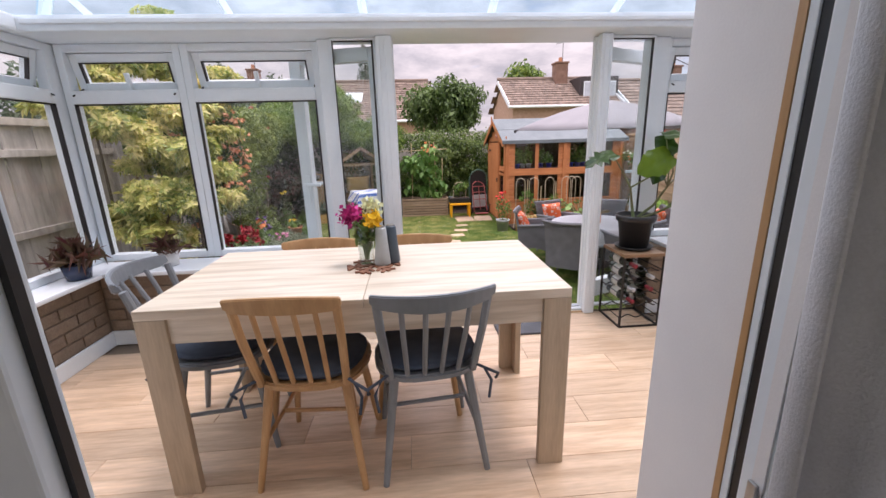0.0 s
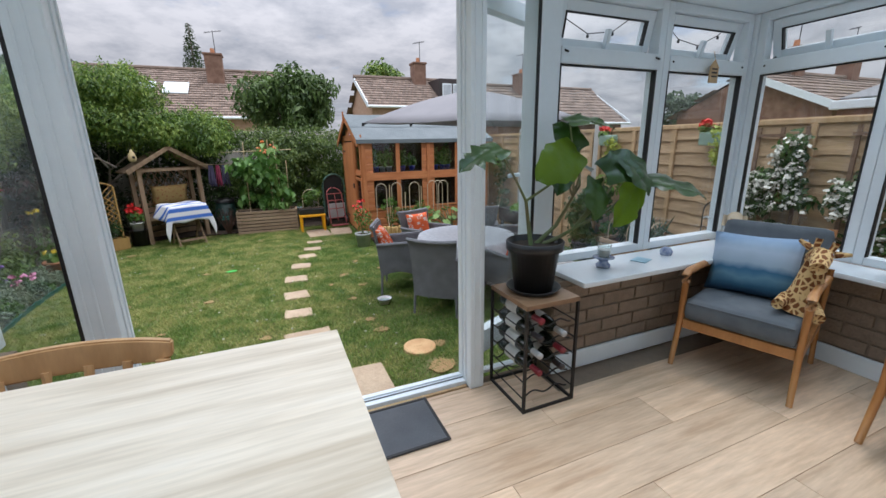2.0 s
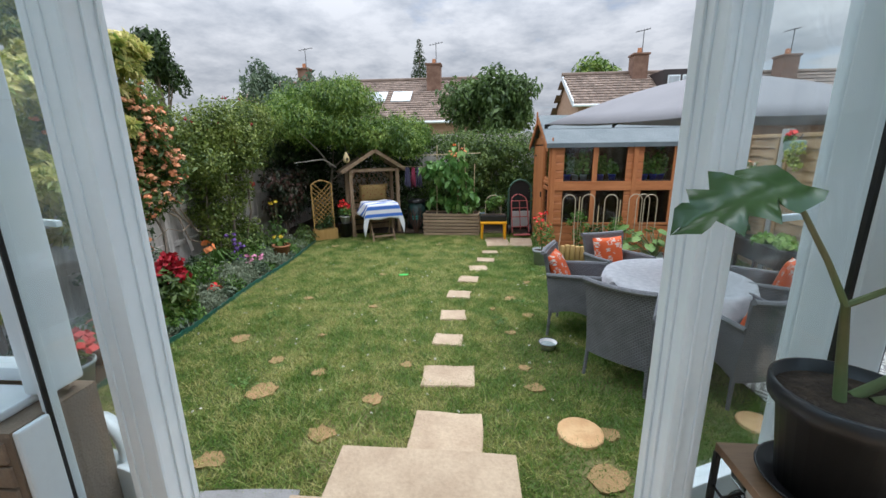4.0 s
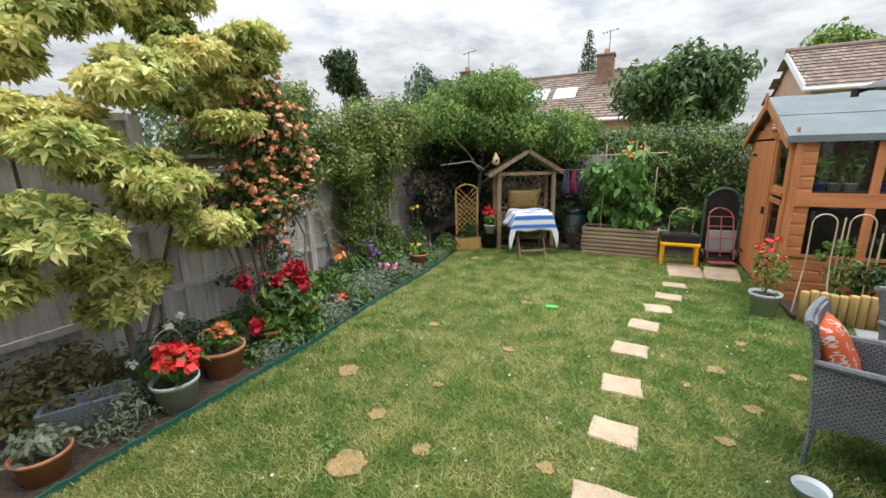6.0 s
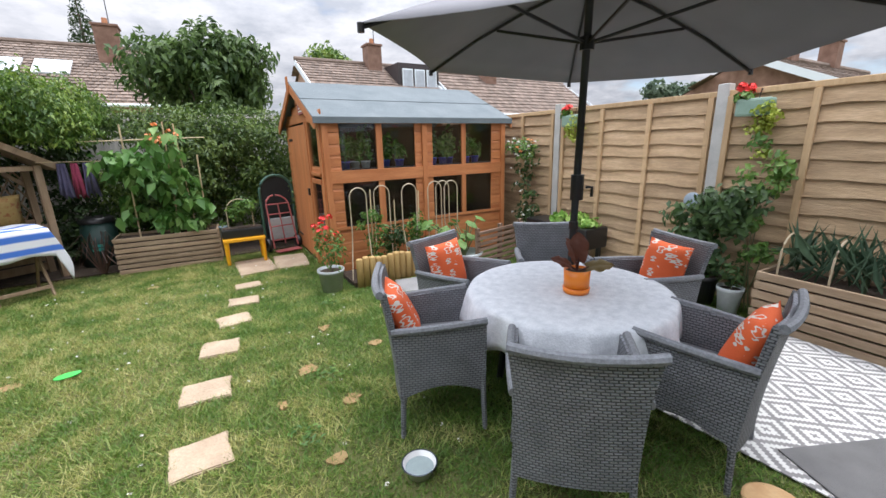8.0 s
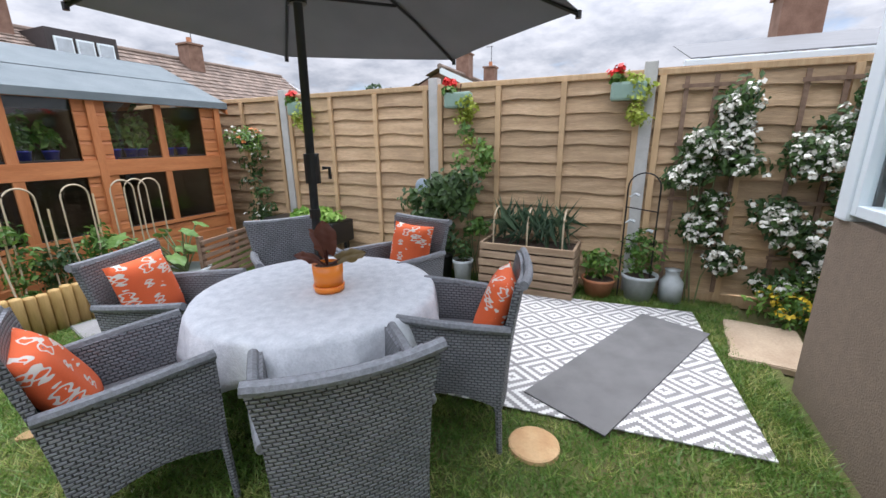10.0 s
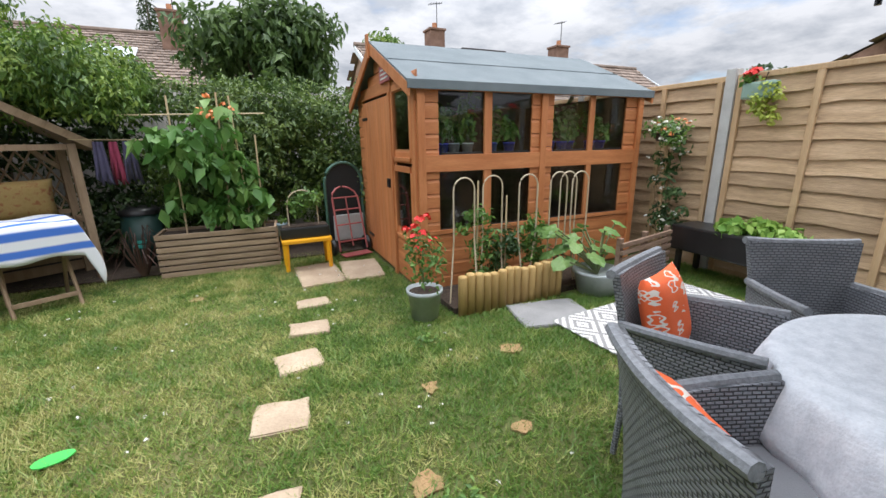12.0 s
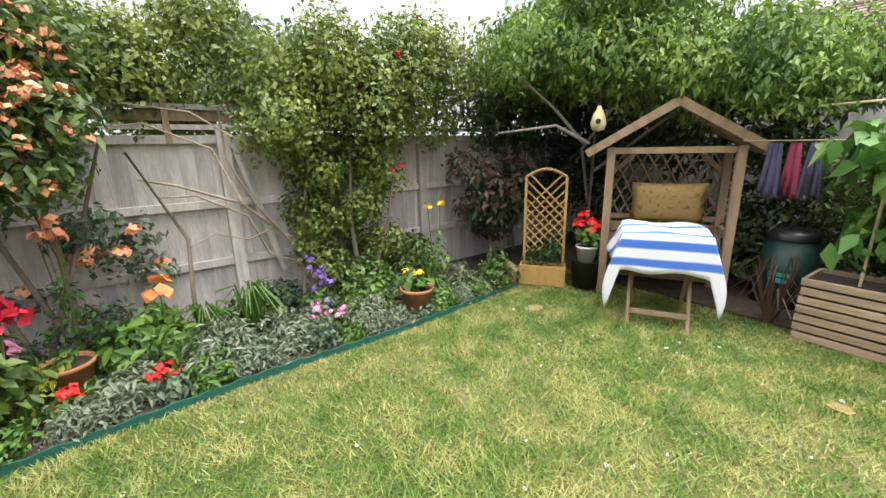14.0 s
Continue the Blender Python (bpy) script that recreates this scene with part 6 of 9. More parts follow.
# ---- garden furniture ----
def rattan_chair(m):
    """A woven tub armchair, facing +x."""
    ob = thing("garden_armchair", m, "grey woven rattan garden armchair with grey seat pad", "garden chair", "armchairs round the garden table")

    def shell(rows):
        bm = bmesh.new()
        vs = [[bm.verts.new(p) for p in r] for r in rows]
        for a, b in zip(vs, vs[1:]):
            for j in range(len(a) - 1):
                bm.faces.new((a[j], b[j], b[j + 1], a[j + 1]))
        bmesh.ops.recalc_face_normals(bm, faces=bm.faces[:])
        bmesh.ops.solidify(bm, geom=bm.faces[:], thickness=0.028)
        return bm
    nb = 12
    back = []
    for j in range(11):
        t = j / 10
        z = 0.19 + (0.735 - 0.19) * t
        hw = 0.212 + 0.006 * t + 0.020 * max(0.0, t - 0.7) / 0.3
        lean = -0.205 - 0.065 * t ** 1.6
        back.append([(lean - 0.022 * (1 - (2 * i / nb - 1) ** 2), -hw + 2 * hw * i / nb, z + (0.012 * (2 * i / nb - 1) ** 2) * t ** 3) for i in range(nb + 1)])
    part("backrest", shell(back), M_RATTAN, ob, "woven back", smooth=False)
    tr = [(p[0] - 0.004, p[1], p[2] + 0.002) for p in back[-1]]
    part("top_roll", T(tr, 0.018, 8), M_ROLL, ob)
    for s in (-1, 1):
        rows = []
        for j in range(8):
            t = j / 7
            row = []
            for i in range(10):
                u = i / 9
                top = 0.555 + 0.03 * u
                bot = 0.205 + 0.055 * math.sin(u * math.pi)
                z = bot + (top - bot) * t
                row.append((-0.205 - 0.055 * max(0, (z - 0.2) / 0.55) ** 1.6 * (1 - u) + 0.41 * u, s * (0.214 + 0.022 * t * u + 0.010 * math.sin(u * math.pi) * t), z))
            rows.append(row)
        part("arm", shell(rows), M_RATTAN, ob, "woven arm")
        part("arm_roll", T([(p[0], p[1], p[2] + 0.002) for p in rows[-1]], 0.018, 8), M_ROLL, ob)
        part("leg", T([(0.19, s * 0.205, 0.33), (0.20, s * 0.222, 0.0)], 0.015, 8, 0.012), M_RATTAN, ob)
        part("leg", T([(-0.19, s * 0.20, 0.30), (-0.205, s * 0.215, 0.0)], 0.015, 8, 0.012), M_RATTAN, ob)
    part("seat_base", B(-0.205, -0.205, 0.27, 0.195, 0.205, 0.355, bev=0.01), M_RATTAN, ob)
    part("seat_pad", B(-0.20, -0.20, 0.357, 0.20, 0.20, 0.40, bev=0.018), mat("grey seat pad", (0.20, 0.205, 0.22), (0.24, 0.245, 0.26), rough=0.95, bump=0.2, bscale=260) if "grey seat pad" not in bpy.data.materials else bpy.data.materials["grey seat pad"], ob, "grey seat pad", smooth=True)
    return ob


CH = [(2.43, 6.43, -22), (2.62, 5.71, 47.7), (3.27, 5.57, 103), (3.85, 6.23, 165), (3.60, 6.80, 236), (2.91, 6.89, -70.7)]
first = rattan_chair(pose(CH[0][0], CH[0][1], L + 0.012, 0, 0, CH[0][2]))
for x, y, a in CH[1:]:
    copy_thing(first, pose(x, y, L + 0.012, 0, 0, a))


def print_cloth():
    """Orange cloth printed with pale rosettes and grey leaves."""
    m = mat("orange printed cloth", (0.72, 0.13, 0.035), (0.66, 0.11, 0.03), rough=0.9, bump=0.2, bscale=260)
    n, k = m.node_tree.nodes, m.node_tree.links
    t = n.new("ShaderNodeTexCoord")
    base = [x for x in n if x.bl_idname == "ShaderNodeHueSaturation"][0].outputs[0]
    for sc, lo_, hi2, col in ((13, 0.018, 0.020, (0.62, 0.58, 0.52)), (13.0, 0.0, 0.012, (0.16, 0.13, 0.14)), (24, 0.0, 0.010, (0.70, 0.66, 0.60))):
        v = n.new("ShaderNodeTexVoronoi"); v.inputs["Scale"].default_value = sc
        w = n.new("ShaderNodeTexWave"); w.wave_type = "RINGS"; w.inputs["Scale"].default_value = 14; w.inputs["Distortion"].default_value = 6
        k.new(t.outputs["Object"], v.inputs["Vector"]); k.new(t.outputs["Object"], w.inputs["Vector"])
        a = n.new("ShaderNodeMath"); a.operation = "MULTIPLY_ADD"; a.inputs[1].default_value = 0.18
        k.new(w.outputs["Fac"], a.inputs[0]); k.new(v.outputs["Distance"], a.inputs[2])
        g = n.new("ShaderNodeMath"); g.operation = "COMPARE"; g.inputs[1].default_value = lo_ * 18 + 0.06; g.inputs[2].default_value = 0.07 if sc < 20 else 0.05
        k.new(a.outputs[0], g.inputs[0])
        mx = n.new("ShaderNodeMix"); mx.data_type = "RGBA"
        k.new(g.outputs[0], mx.inputs[0]); k.new(base, mx.inputs[6]); mx.inputs[7].default_value = (*col, 1)
        base = mx.outputs[2]
    k.new(base, n["Principled BSDF"].inputs["Base Color"])
    return m


M_PRINT = print_cloth()
for (x, y, a), tilt in ((CH[0], 26), (CH[2], 20), (CH[3], 16), (CH[5], 16)):
    solo("cushion", cushion_mesh(0.34, 0.34, 0.12, x), M_PRINT, "orange cushion printed with white and grey flowers on a garden chair", "cushion", "orange cushions", smooth=True, m=pose(x, y, L + 0.012, 0, 0, a) @ pose(-0.10, 0, 0.40, 0, 0, 90) @ pose(0, 0, 0, -tilt, 0, 0))

TX, TY, TZ = 3.13, 6.21, 0.198
tb = thing("garden_table", (TX, TY, L), "round garden table under a white lace cloth", "table")
part("tabletop", lathe(bmesh.new(), [(0, TZ - L - 0.03), (0.525, TZ - L - 0.03), (0.529, TZ - L - 0.005), (0, TZ - L - 0.005)], 40), M_DKMETAL, tb)
for i in range(4):
    a = radians(45 + 90 * i)
    part("leg", T([(0.30 * math.cos(a), 0.30 * math.sin(a), TZ - L - 0.03), (0.36 * math.cos(a), 0.36 * math.sin(a), 0.0)], 0.02, 8), M_DKMETAL, tb)
bm = bmesh.new()
N, rings = 160, []
prof = [(0.0, 0.0), (0.3, 0.0), (0.50, 0.001), (0.532, -0.004), (0.544, -0.025), (0.554, -0.07), (0.560, -0.11), (0.566, -0.15), (0.571, -0.19)]
for k, (r, z) in enumerate(prof):
    ring = []
    for i in range(N):
        a = 2 * math.pi * i / N
        f = max(0.0, (k - 3) / 5)
        wav = math.sin(a * 13 + 0.7 * math.sin(a * 3)) * 0.5 + math.sin(a * 7 + 1) * 0.3
        rr = r + f * (0.055 * wav)
        zz_ = z * (1 + f * (0.12 * math.cos(4 * a + 0.6) + 0.10 * math.sin(5 * a)))
        ring.append(bm.verts.new((rr * math.cos(a), rr * math.sin(a), zz_)))
        if r == 0:
            break
    rings.append(ring)
for p, q in zip(rings, rings[1:]):
    for i in range(N):
        vs = [p[i % len(p)], p[(i + 1) % len(p)], q[(i + 1) % N], q[i]]
        bm.faces.new(list(dict.fromkeys(vs)))
M_LACE = mat("white lace cloth", (0.50, 0.53, 0.57), (0.64, 0.665, 0.70), scale=22, rough=0.85, bump=0.35, bscale=120, fine=0.16)
cloth = solo("tablecloth", bm, M_LACE, "white lace tablecloth draped over the round garden table", "tablecloth", smooth=True, m=pose(TX, TY, TZ + 0.002))
md = cloth.modifiers.new("thick", "SOLIDIFY"); md.thickness = 0.002; md.offset = 1
op = thing("table_pot", (3.12, 6.14, TZ + 0.006), "red-leaved plant in an orange glazed pot on the garden table", "plant")
part("saucer", lathe(bmesh.new(), [(0, 0), (0.066, 0), (0.07, 0.028), (0.066, 0.028), (0, 0.02)], 28), M_ORANGE, op, smooth=True)
part("pot", lathe(bmesh.new(), [(0, 0.024), (0.064, 0.03), (0.068, 0.125), (0.061, 0.125), (0.059, 0.11), (0, 0.108)], 28), M_ORANGE, op, "orange glazed pot", smooth=True)
part("soil", lathe(bmesh.new(), [(0.0585, 0.113), (0, 0.115)], 16), M_SOIL, op)
M_MAROON = leafmat("maroon leaf", (0.06, 0.012, 0.012), (0.18, 0.06, 0.03), (0.10, 0.03, 0.018))
for i, (dx, dy, dz, w) in enumerate(((0.01, 0.0, 0.17, 0.075), (-0.03, 0.01, 0.15, 0.07), (0.10, -0.10, 0.06, 0.07), (-0.09, 0.05, 0.08, 0.06), (0.05, 0.03, 0.13, 0.06))):
    bm = bmesh.new()
    e = Vector((dx, dy, 0.11 + dz))
    big_leaf(bm, (dx * 0.4, dy * 0.4, 0.11 + dz * 0.45), (dx, dy, dz * 0.9), (-dx - 0.05, -dy - 0.2, 0.5), w * 1.7)
    part("leaf", bm, M_MAROON if i != 2 else leafmat("olive maroon leaf", (0.12, 0.10, 0.03), (0.2, 0.14, 0.05)), op, smooth=True)
    part("stalk", T([(0, 0, 0.112), (dx * 0.4, dy * 0.4, 0.11 + dz * 0.45)], 0.005, 6), M_MAROON, op)


def parasol():
    ob = thing("parasol", (3.15, 6.225, L), "grey hexagonal garden parasol, opened over the table", "parasol")
    o = Vector((3.15, 6.225, L))
    hub, apex = Vector((3.215, 6.245, 1.50)), Vector((3.225, 6.25, 1.72))
    rim = [(2.05, 6.21, 1.385), (2.83, 7.12, 1.42), (3.95, 7.03, 1.39), (4.37, 6.03, 1.355), (3.74, 5.20, 1.38), (2.62, 5.17, 1.36)]
    rim = [Vector(r) for r in rim]
    part("pole", T([Vector((0, 0, 0.03)), hub - o + Vector((0, 0, 0.15))], 0.019, 14), M_DKMETAL, ob, smooth=True)
    part("base", lathe(bmesh.new(), [(0, 0.0), (0.22, 0.0), (0.22, 0.03), (0.05, 0.06), (0.03, 0.2), (0, 0.2)], 24), M_DKMETAL, ob)
    j = Vector((3.19, 6.235, 0.74)) - o
    cb = part("crank_box", T([j + Vector((0, 0, -0.065)), j + Vector((0, 0, -0.045)), j + Vector((0, 0, 0.045)), j + Vector((0, 0, 0.065))], 0.034, 12), M_BLACKPLASTIC, ob, smooth=False)
    part("crank_handle", T([j + Vector((0.03, -0.03, 0)), j + Vector((0.055, -0.05, 0.0)), j + Vector((0.055, -0.05, -0.05))], 0.008, 8), M_BLACKPLASTIC, cb)
    part("collar", T([j + Vector((-0.01, 0, -0.22)), j + Vector((-0.01, 0, -0.18))], 0.025, 12), M_BLACKPLASTIC, ob)
    bm = bmesh.new()
    n = 6
    lines = []
    for i, r in enumerate(rim):
        lines.append([apex.lerp(r, t) + Vector((0, 0, 0.035 * math.sin(t * math.pi))) for t in (k / n for k in range(n + 1))])
    V = {}
    m = 6
    for i in range(6):
        a, b = lines[i], lines[(i + 1) % 6]
        for k in range(n + 1):
            for q in range(m):
                t = q / m
                p = a[k].lerp(b[k], t)
                sag = 4 * t * (1 - t) * (k / n)
                p = p.lerp(apex + Vector((0, 0, p.z - apex.z)), 0.05 * sag) + Vector((0, 0, -0.012 * sag))
                V[i, q, k] = bm.verts.new(p - o) if k else V.get((0, 0, 0)) or bm.verts.new(apex - o)
    def vv(i, q, k):
        return V[(i + (q == m)) % 6, q % m, k]
    for i in range(6):
        for q in range(m):
            for k in range(n):
                f = list(dict.fromkeys((vv(i, q, k), vv(i, q, k + 1), vv(i, q + 1, k + 1), vv(i, q + 1, k))))
                bm.faces.new(f)
    bmesh.ops.remove_doubles(bm, verts=bm.verts[:], dist=1e-5)
    bmesh.ops.recalc_face_normals(bm, faces=bm.faces[:])
    bmesh.ops.solidify(bm, geom=bm.faces[:], thickness=0.003)
    part("canopy", bm, M_CANVAS, ob, "dark grey canvas canopy", smooth=True)
    run = Vector((3.21, 6.243, 1.43))
    for r in rim:
        pts = [apex.lerp(r, t) + Vector((0, 0, 0.035 * math.sin(t * math.pi) - 0.016)) for t in (0, 0.33, 0.66, 1)]
        rb = part("rib", T([p - o for p in pts], 0.008, 6), M_DKMETAL, ob)
        part("strut", T([run - o, pts[0].lerp(pts[-1], 0.52) - o + Vector((0, 0, 0.02))], 0.008, 6), M_DKMETAL, rb)
        part("tip", T([pts[-1] - o + Vector((0, 0, -0.015)), pts[-1] - o + Vector((0, 0, 0.015))], 0.013, 8), M_BLACKPLASTIC, rb)
    part("hub", T([run - o + Vector((0, 0, -0.03)), run - o + Vector((0, 0, 0.03))], 0.035, 12), M_BLACKPLASTIC, ob)
    part("finial", T([apex - o, apex - o + Vector((0, 0, 0.06))], 0.02, 10, 0.01), M_BLACKPLASTIC, ob)


parasol()


# ---- arbour, containers and tools along the far end ----
AR = pose(-0.395, 10.53, L, 0, 0, 29.5)


def arbour():
    ob = thing("garden_arbour", AR, "weathered timber garden arbour seat with lattice back and pitched roof", "arbour")
    w, d, h = 0.45, 0.40, 1.27
    for sx in (-1, 1):
        for y in (0.0, d):
            part("post", B(sx * w - 0.032, y - 0.032, 0, sx * w + 0.032, y + 0.032, h, bev=0.005), M_ARBOUR, ob)
        part("side_rail", B(sx * w - 0.02, 0.033, 0.56, sx * w + 0.02, d - 0.033, 0.60, bev=0.004), M_ARBOUR, ob)
        for k in range(5):
            part("roof_slat", B(0.0, -0.12, 0, 0.145, d + 0.10, 0.016, bev=0.003), M_ARBOUR, ob).matrix_basis = pose(0, 0, 1.60, 0, 0, 0) @ pose(0, 0, 0, 0, 31 if sx > 0 else 149, 0) @ pose(0.02 + k * 0.142, 0, -0.02 if sx > 0 else 0.004, 0, 0, 0)
        part("barge_board", B(0.0, -0.14, -0.035, 0.74, -0.115, 0.03, bev=0.004), M_ARBOUR, ob).matrix_basis = pose(0, 0, 1.60, 0, 0, 0) @ pose(0, 0, 0, 0, 31 if sx > 0 else 149, 0)
        part("brace", B(-0.16, -0.012, -0.02, 0.16, 0.012, 0.02, bev=0.003), M_ARBOUR, ob).matrix_basis = pose(sx * (w - 0.13), d, h - 0.12, 0, sx * 45, 0)
    for z in (h - 0.05, 0.62):
        part("back_rail", B(-w + 0.033, d - 0.02, z, w - 0.033, d + 0.02, z + 0.045, bev=0.004), M_ARBOUR, ob)
    part("front_head", B(-w + 0.033, -0.018, h - 0.055, w - 0.033, 0.018, h - 0.005, bev=0.004), M_ARBOUR, ob)
    z0, z1 = 0.665, h - 0.05
    for s in (-1, 1):
        for k in range(-4, 13):
            x = -w + k * 0.10
            xa, za, xb, zb = x, z0, x + (z1 - z0) * 0.55, z1
            if xa < -w + 0.03:
                za += (-w + 0.03 - xa) / 0.55; xa = -w + 0.03
            if xb > w - 0.03:
                zb -= (xb - w + 0.03) / 0.55; xb = w - 0.03
            if za < zb - 0.03:
                part("lattice_slat", T([(s * xa, d + 0.006 * s, za), (s * xb, d + 0.006 * s, zb)], 0.0085, 4), M_ARBOUR, ob)
    for k in range(5):
        part("seat_slat", B(-w + 0.033, 0.0 + k * 0.078, 0.40, w - 0.033, 0.068 + k * 0.078, 0.42, bev=0.003), M_ARBOUR, ob)
    for k in range(5):
        part("low_slat", B(-w + 0.033, d - 0.01, 0.06 + k * 0.11, w - 0.033, d + 0.01, 0.15 + k * 0.11, bev=0.003), M_ARBOUR, ob)
    return ob


arbour()
M_TAPESTRY = mat("faded gold tapestry", (0.36, 0.24, 0.085), (0.30, 0.12, 0.05), scale=22, rough=0.95, bump=0.3, bscale=200, c=(0.40, 0.28, 0.11))
solo("tapestry_cushion", cushion_mesh(0.58, 0.36, 0.10), M_TAPESTRY, "faded gold flowered cushion propped in the arbour", "cushion", smooth=True, m=AR @ pose(0.02, 0.26, 0.62, 12, 0, 0))


def folding_chair():
    ob = thing("folding_table", AR @ pose(-0.045, -0.465, 0, 0, 0, -1), "brown folding wooden table in front of the arbour", "table")
    for sx in (-1, 1):
        x = sx * 0.195
        part("leg", T([(x, -0.19, 0.0), (x, 0.02, 0.42), (x, 0.12, 0.655)], 0.014, 6), M_ARBOUR, ob)
        part("leg", T([(x * 0.92, 0.22, 0.0), (x * 0.92, -0.16, 0.655)], 0.014, 6), M_ARBOUR, ob)
    part("stretcher", B(-0.19, -0.165, 0.085, 0.19, -0.145, 0.12, bev=0.003), M_ARBOUR, ob)
    for k in range(5):
        part("seat_slat", B(-0.26, -0.20 + k * 0.085, 0.655, 0.26, -0.13 + k * 0.085, 0.675, bev=0.003), M_ARBOUR, ob)
    return ob


folding_chair()
W_, B_ = (0.72, 0.74, 0.78), (0.06, 0.17, 0.58)
M_TOWEL = banded("blue and white striped towel", [(0.0, W_), (0.04, W_), (0.06, B_), (0.13, B_), (0.15, W_), (0.24, W_), (0.26, B_), (0.34, B_), (0.36, W_), (0.44, W_), (0.46, B_), (0.55, B_), (0.57, W_), (0.86, W_), (0.88, B_), (0.95, B_), (0.97, W_)], axis=1, size=0.66, warp=0.003, also=2, shift=0.34)
bm = bmesh.new()
nu, nv = 26, 22
tv = []
for i in range(nu + 1):
    row = []
    for j in range(nv + 1):
        u, v = (-1 + 2 * i / nu), j / nv
        x, y, z = u * 0.52, -0.27 + v * 0.79, 0.0
        if abs(x) > 0.275:
            z -= (abs(x) - 0.275) * 1.2 * (1.0 - 0.30 * v); x = math.copysign(0.275 + (abs(x) - 0.275) * (0.34 + 0.1 * math.sin(v * 9)), x)
        if y < -0.02 + 0.02:
            z -= (0.0 - y) * 1.0; y = -0.23 - 0.04 * (0.0 - y)
        else:
            y -= 0.22
        z += 0.007 * math.sin(u * 9 + v * 5) + 0.012 * noise.noise((u * 2.5, v * 3, 0))
        row.append(bm.verts.new((x, y + 0.16, z)))
    tv.append(row)
for i in range(nu):
    for j in range(nv):
        bm.faces.new((tv[i][j], tv[i + 1][j], tv[i + 1][j + 1], tv[i][j + 1]))
tw = solo("striped_towel", bm, M_TOWEL, "blue and white striped towel draped over the folding table", "towel", smooth=True, m=AR @ pose(-0.045, -0.765, 0.692) @ pose(0, 0.16, 0))
md = tw.modifiers.new("thick", "SOLIDIFY"); md.thickness = 0.006
bird = thing("bird_feeder", (-0.75, 10.03, 0.98), "cream pear-shaped bird feeder hanging from a branch", "bird feeder")
part("body", lathe(bmesh.new(), [(0, 0), (0.045, 0.015), (0.058, 0.06), (0.045, 0.12), (0.022, 0.165), (0.012, 0.19), (0, 0.195)], 18), mat("cream gourd", (0.60, 0.48, 0.25), rough=0.6), bird, smooth=True)
part("opening", lathe(bmesh.new(), [(0.02, 0), (0.02, 0.004), (0, 0.004)], 14), M_GASKET, bird).matrix_basis = pose(0.03, -0.052, 0.075, 90, 0, 30)
part("string", T([(0, 0, 0.19), (0, 0, 0.30)], 0.003, 4), M_GASKET, bird)


def lattice_planter():
    gold = mat("golden stained timber", (0.40, 0.235, 0.065), (0.48, 0.30, 0.10), scale=4, rough=0.6, stretch=(5, 5, 1), bscale=24, fine=0.15)
    m = pose(-1.25, 10.06, L, 0, 0, 34)
    ob = thing("trellis_planter", m, "golden wooden planter box with an arched lattice panel", "planter")
    for a in ((-0.21, -0.08, 0.02, 0.21, -0.06, 0.21), (-0.21, 0.06, 0.02, 0.21, 0.08, 0.21), (-0.21, -0.059, 0.02, -0.19, 0.059, 0.21), (0.19, -0.059, 0.02, 0.21, 0.059, 0.21)):
        part("box_side", B(*a, bev=0.004), gold, ob)
    part("soil", B(-0.189, -0.059, 0.15, 0.189, 0.059, 0.17), M_SOIL, ob)
    for sx in (-1, 1):
        part("upright", B(sx * 0.18 - 0.012, 0.04, 0.21, sx * 0.18 + 0.012, 0.06, 1.02, bev=0.003), gold, ob)
    part("arch", T([(-0.18 + 0.36 * i / 10, 0.05, 1.02 + 0.07 * math.sin(math.pi * i / 10)) for i in range(11)], 0.014, 6), gold, ob)
    for s in (-1, 1):
        for k in range(-5, 5):
            xa, za, xb, zb = -0.17 + k * 0.085, 0.30, -0.17 + k * 0.085 + 0.74, 1.04
            if xa < -0.17:
                za += -0.17 - xa; xa = -0.17
            if xb > 0.17:
                zb -= xb - 0.17; xb = 0.17
            if za < zb - 0.02:
                part("lattice_slat", T([(s * xa, 0.05 + 0.005 * s, za), (s * xb, 0.05 + 0.005 * s, zb)], 0.008, 4), gold, ob)
    p, d = blob_spots([(0, 0, 0.28, 0.18, 0.08, 0.12), (0.08, -0.02, 0.38, 0.1, 0.07, 0.12)], 260, 4, 0.2)
    leaves("foliage", p, d, 0.05, M_DARKLEAF, ob, seed=4)


lattice_planter()
M_SCARLET = mat("scarlet petals", (0.75, 0.03, 0.02), (0.62, 0.02, 0.02), rough=0.6, fine=0.2)
M_ROSERED = mat("crimson petals", (0.48, 0.012, 0.03), (0.36, 0.01, 0.025), rough=0.6, fine=0.2)
M_PINK = mat("pink petals", (0.62, 0.20, 0.36), (0.70, 0.32, 0.46), rough=0.6)
M_ORANGEFL = mat("orange petals", (0.80, 0.22, 0.05), (0.72, 0.30, 0.13), rough=0.6, fine=0.2)
M_PEACH = mat("peach petals", (0.80, 0.29, 0.13), (0.84, 0.44, 0.25), rough=0.6, fine=0.2)
M_YELLOWFL = mat("yellow petals", (0.80, 0.58, 0.03), rough=0.6)
M_WHITEFL = mat("white petals", (0.75, 0.74, 0.66), rough=0.6)
M_PURPLE = mat("purple petals", (0.14, 0.07, 0.30), (0.20, 0.10, 0.36), rough=0.7)
solo("black_bucket", lathe(bmesh.new(), [(0, 0), (0.105, 0), (0.13, 0.25), (0.137, 0.255), (0.13, 0.26), (0.12, 0.25), (0, 0.24)], 24), M_BLACKPLASTIC, "black plastic bucket holding a flower pot", "bucket", smooth=True, m=pose(-0.93, 10.27, L + 0.03))
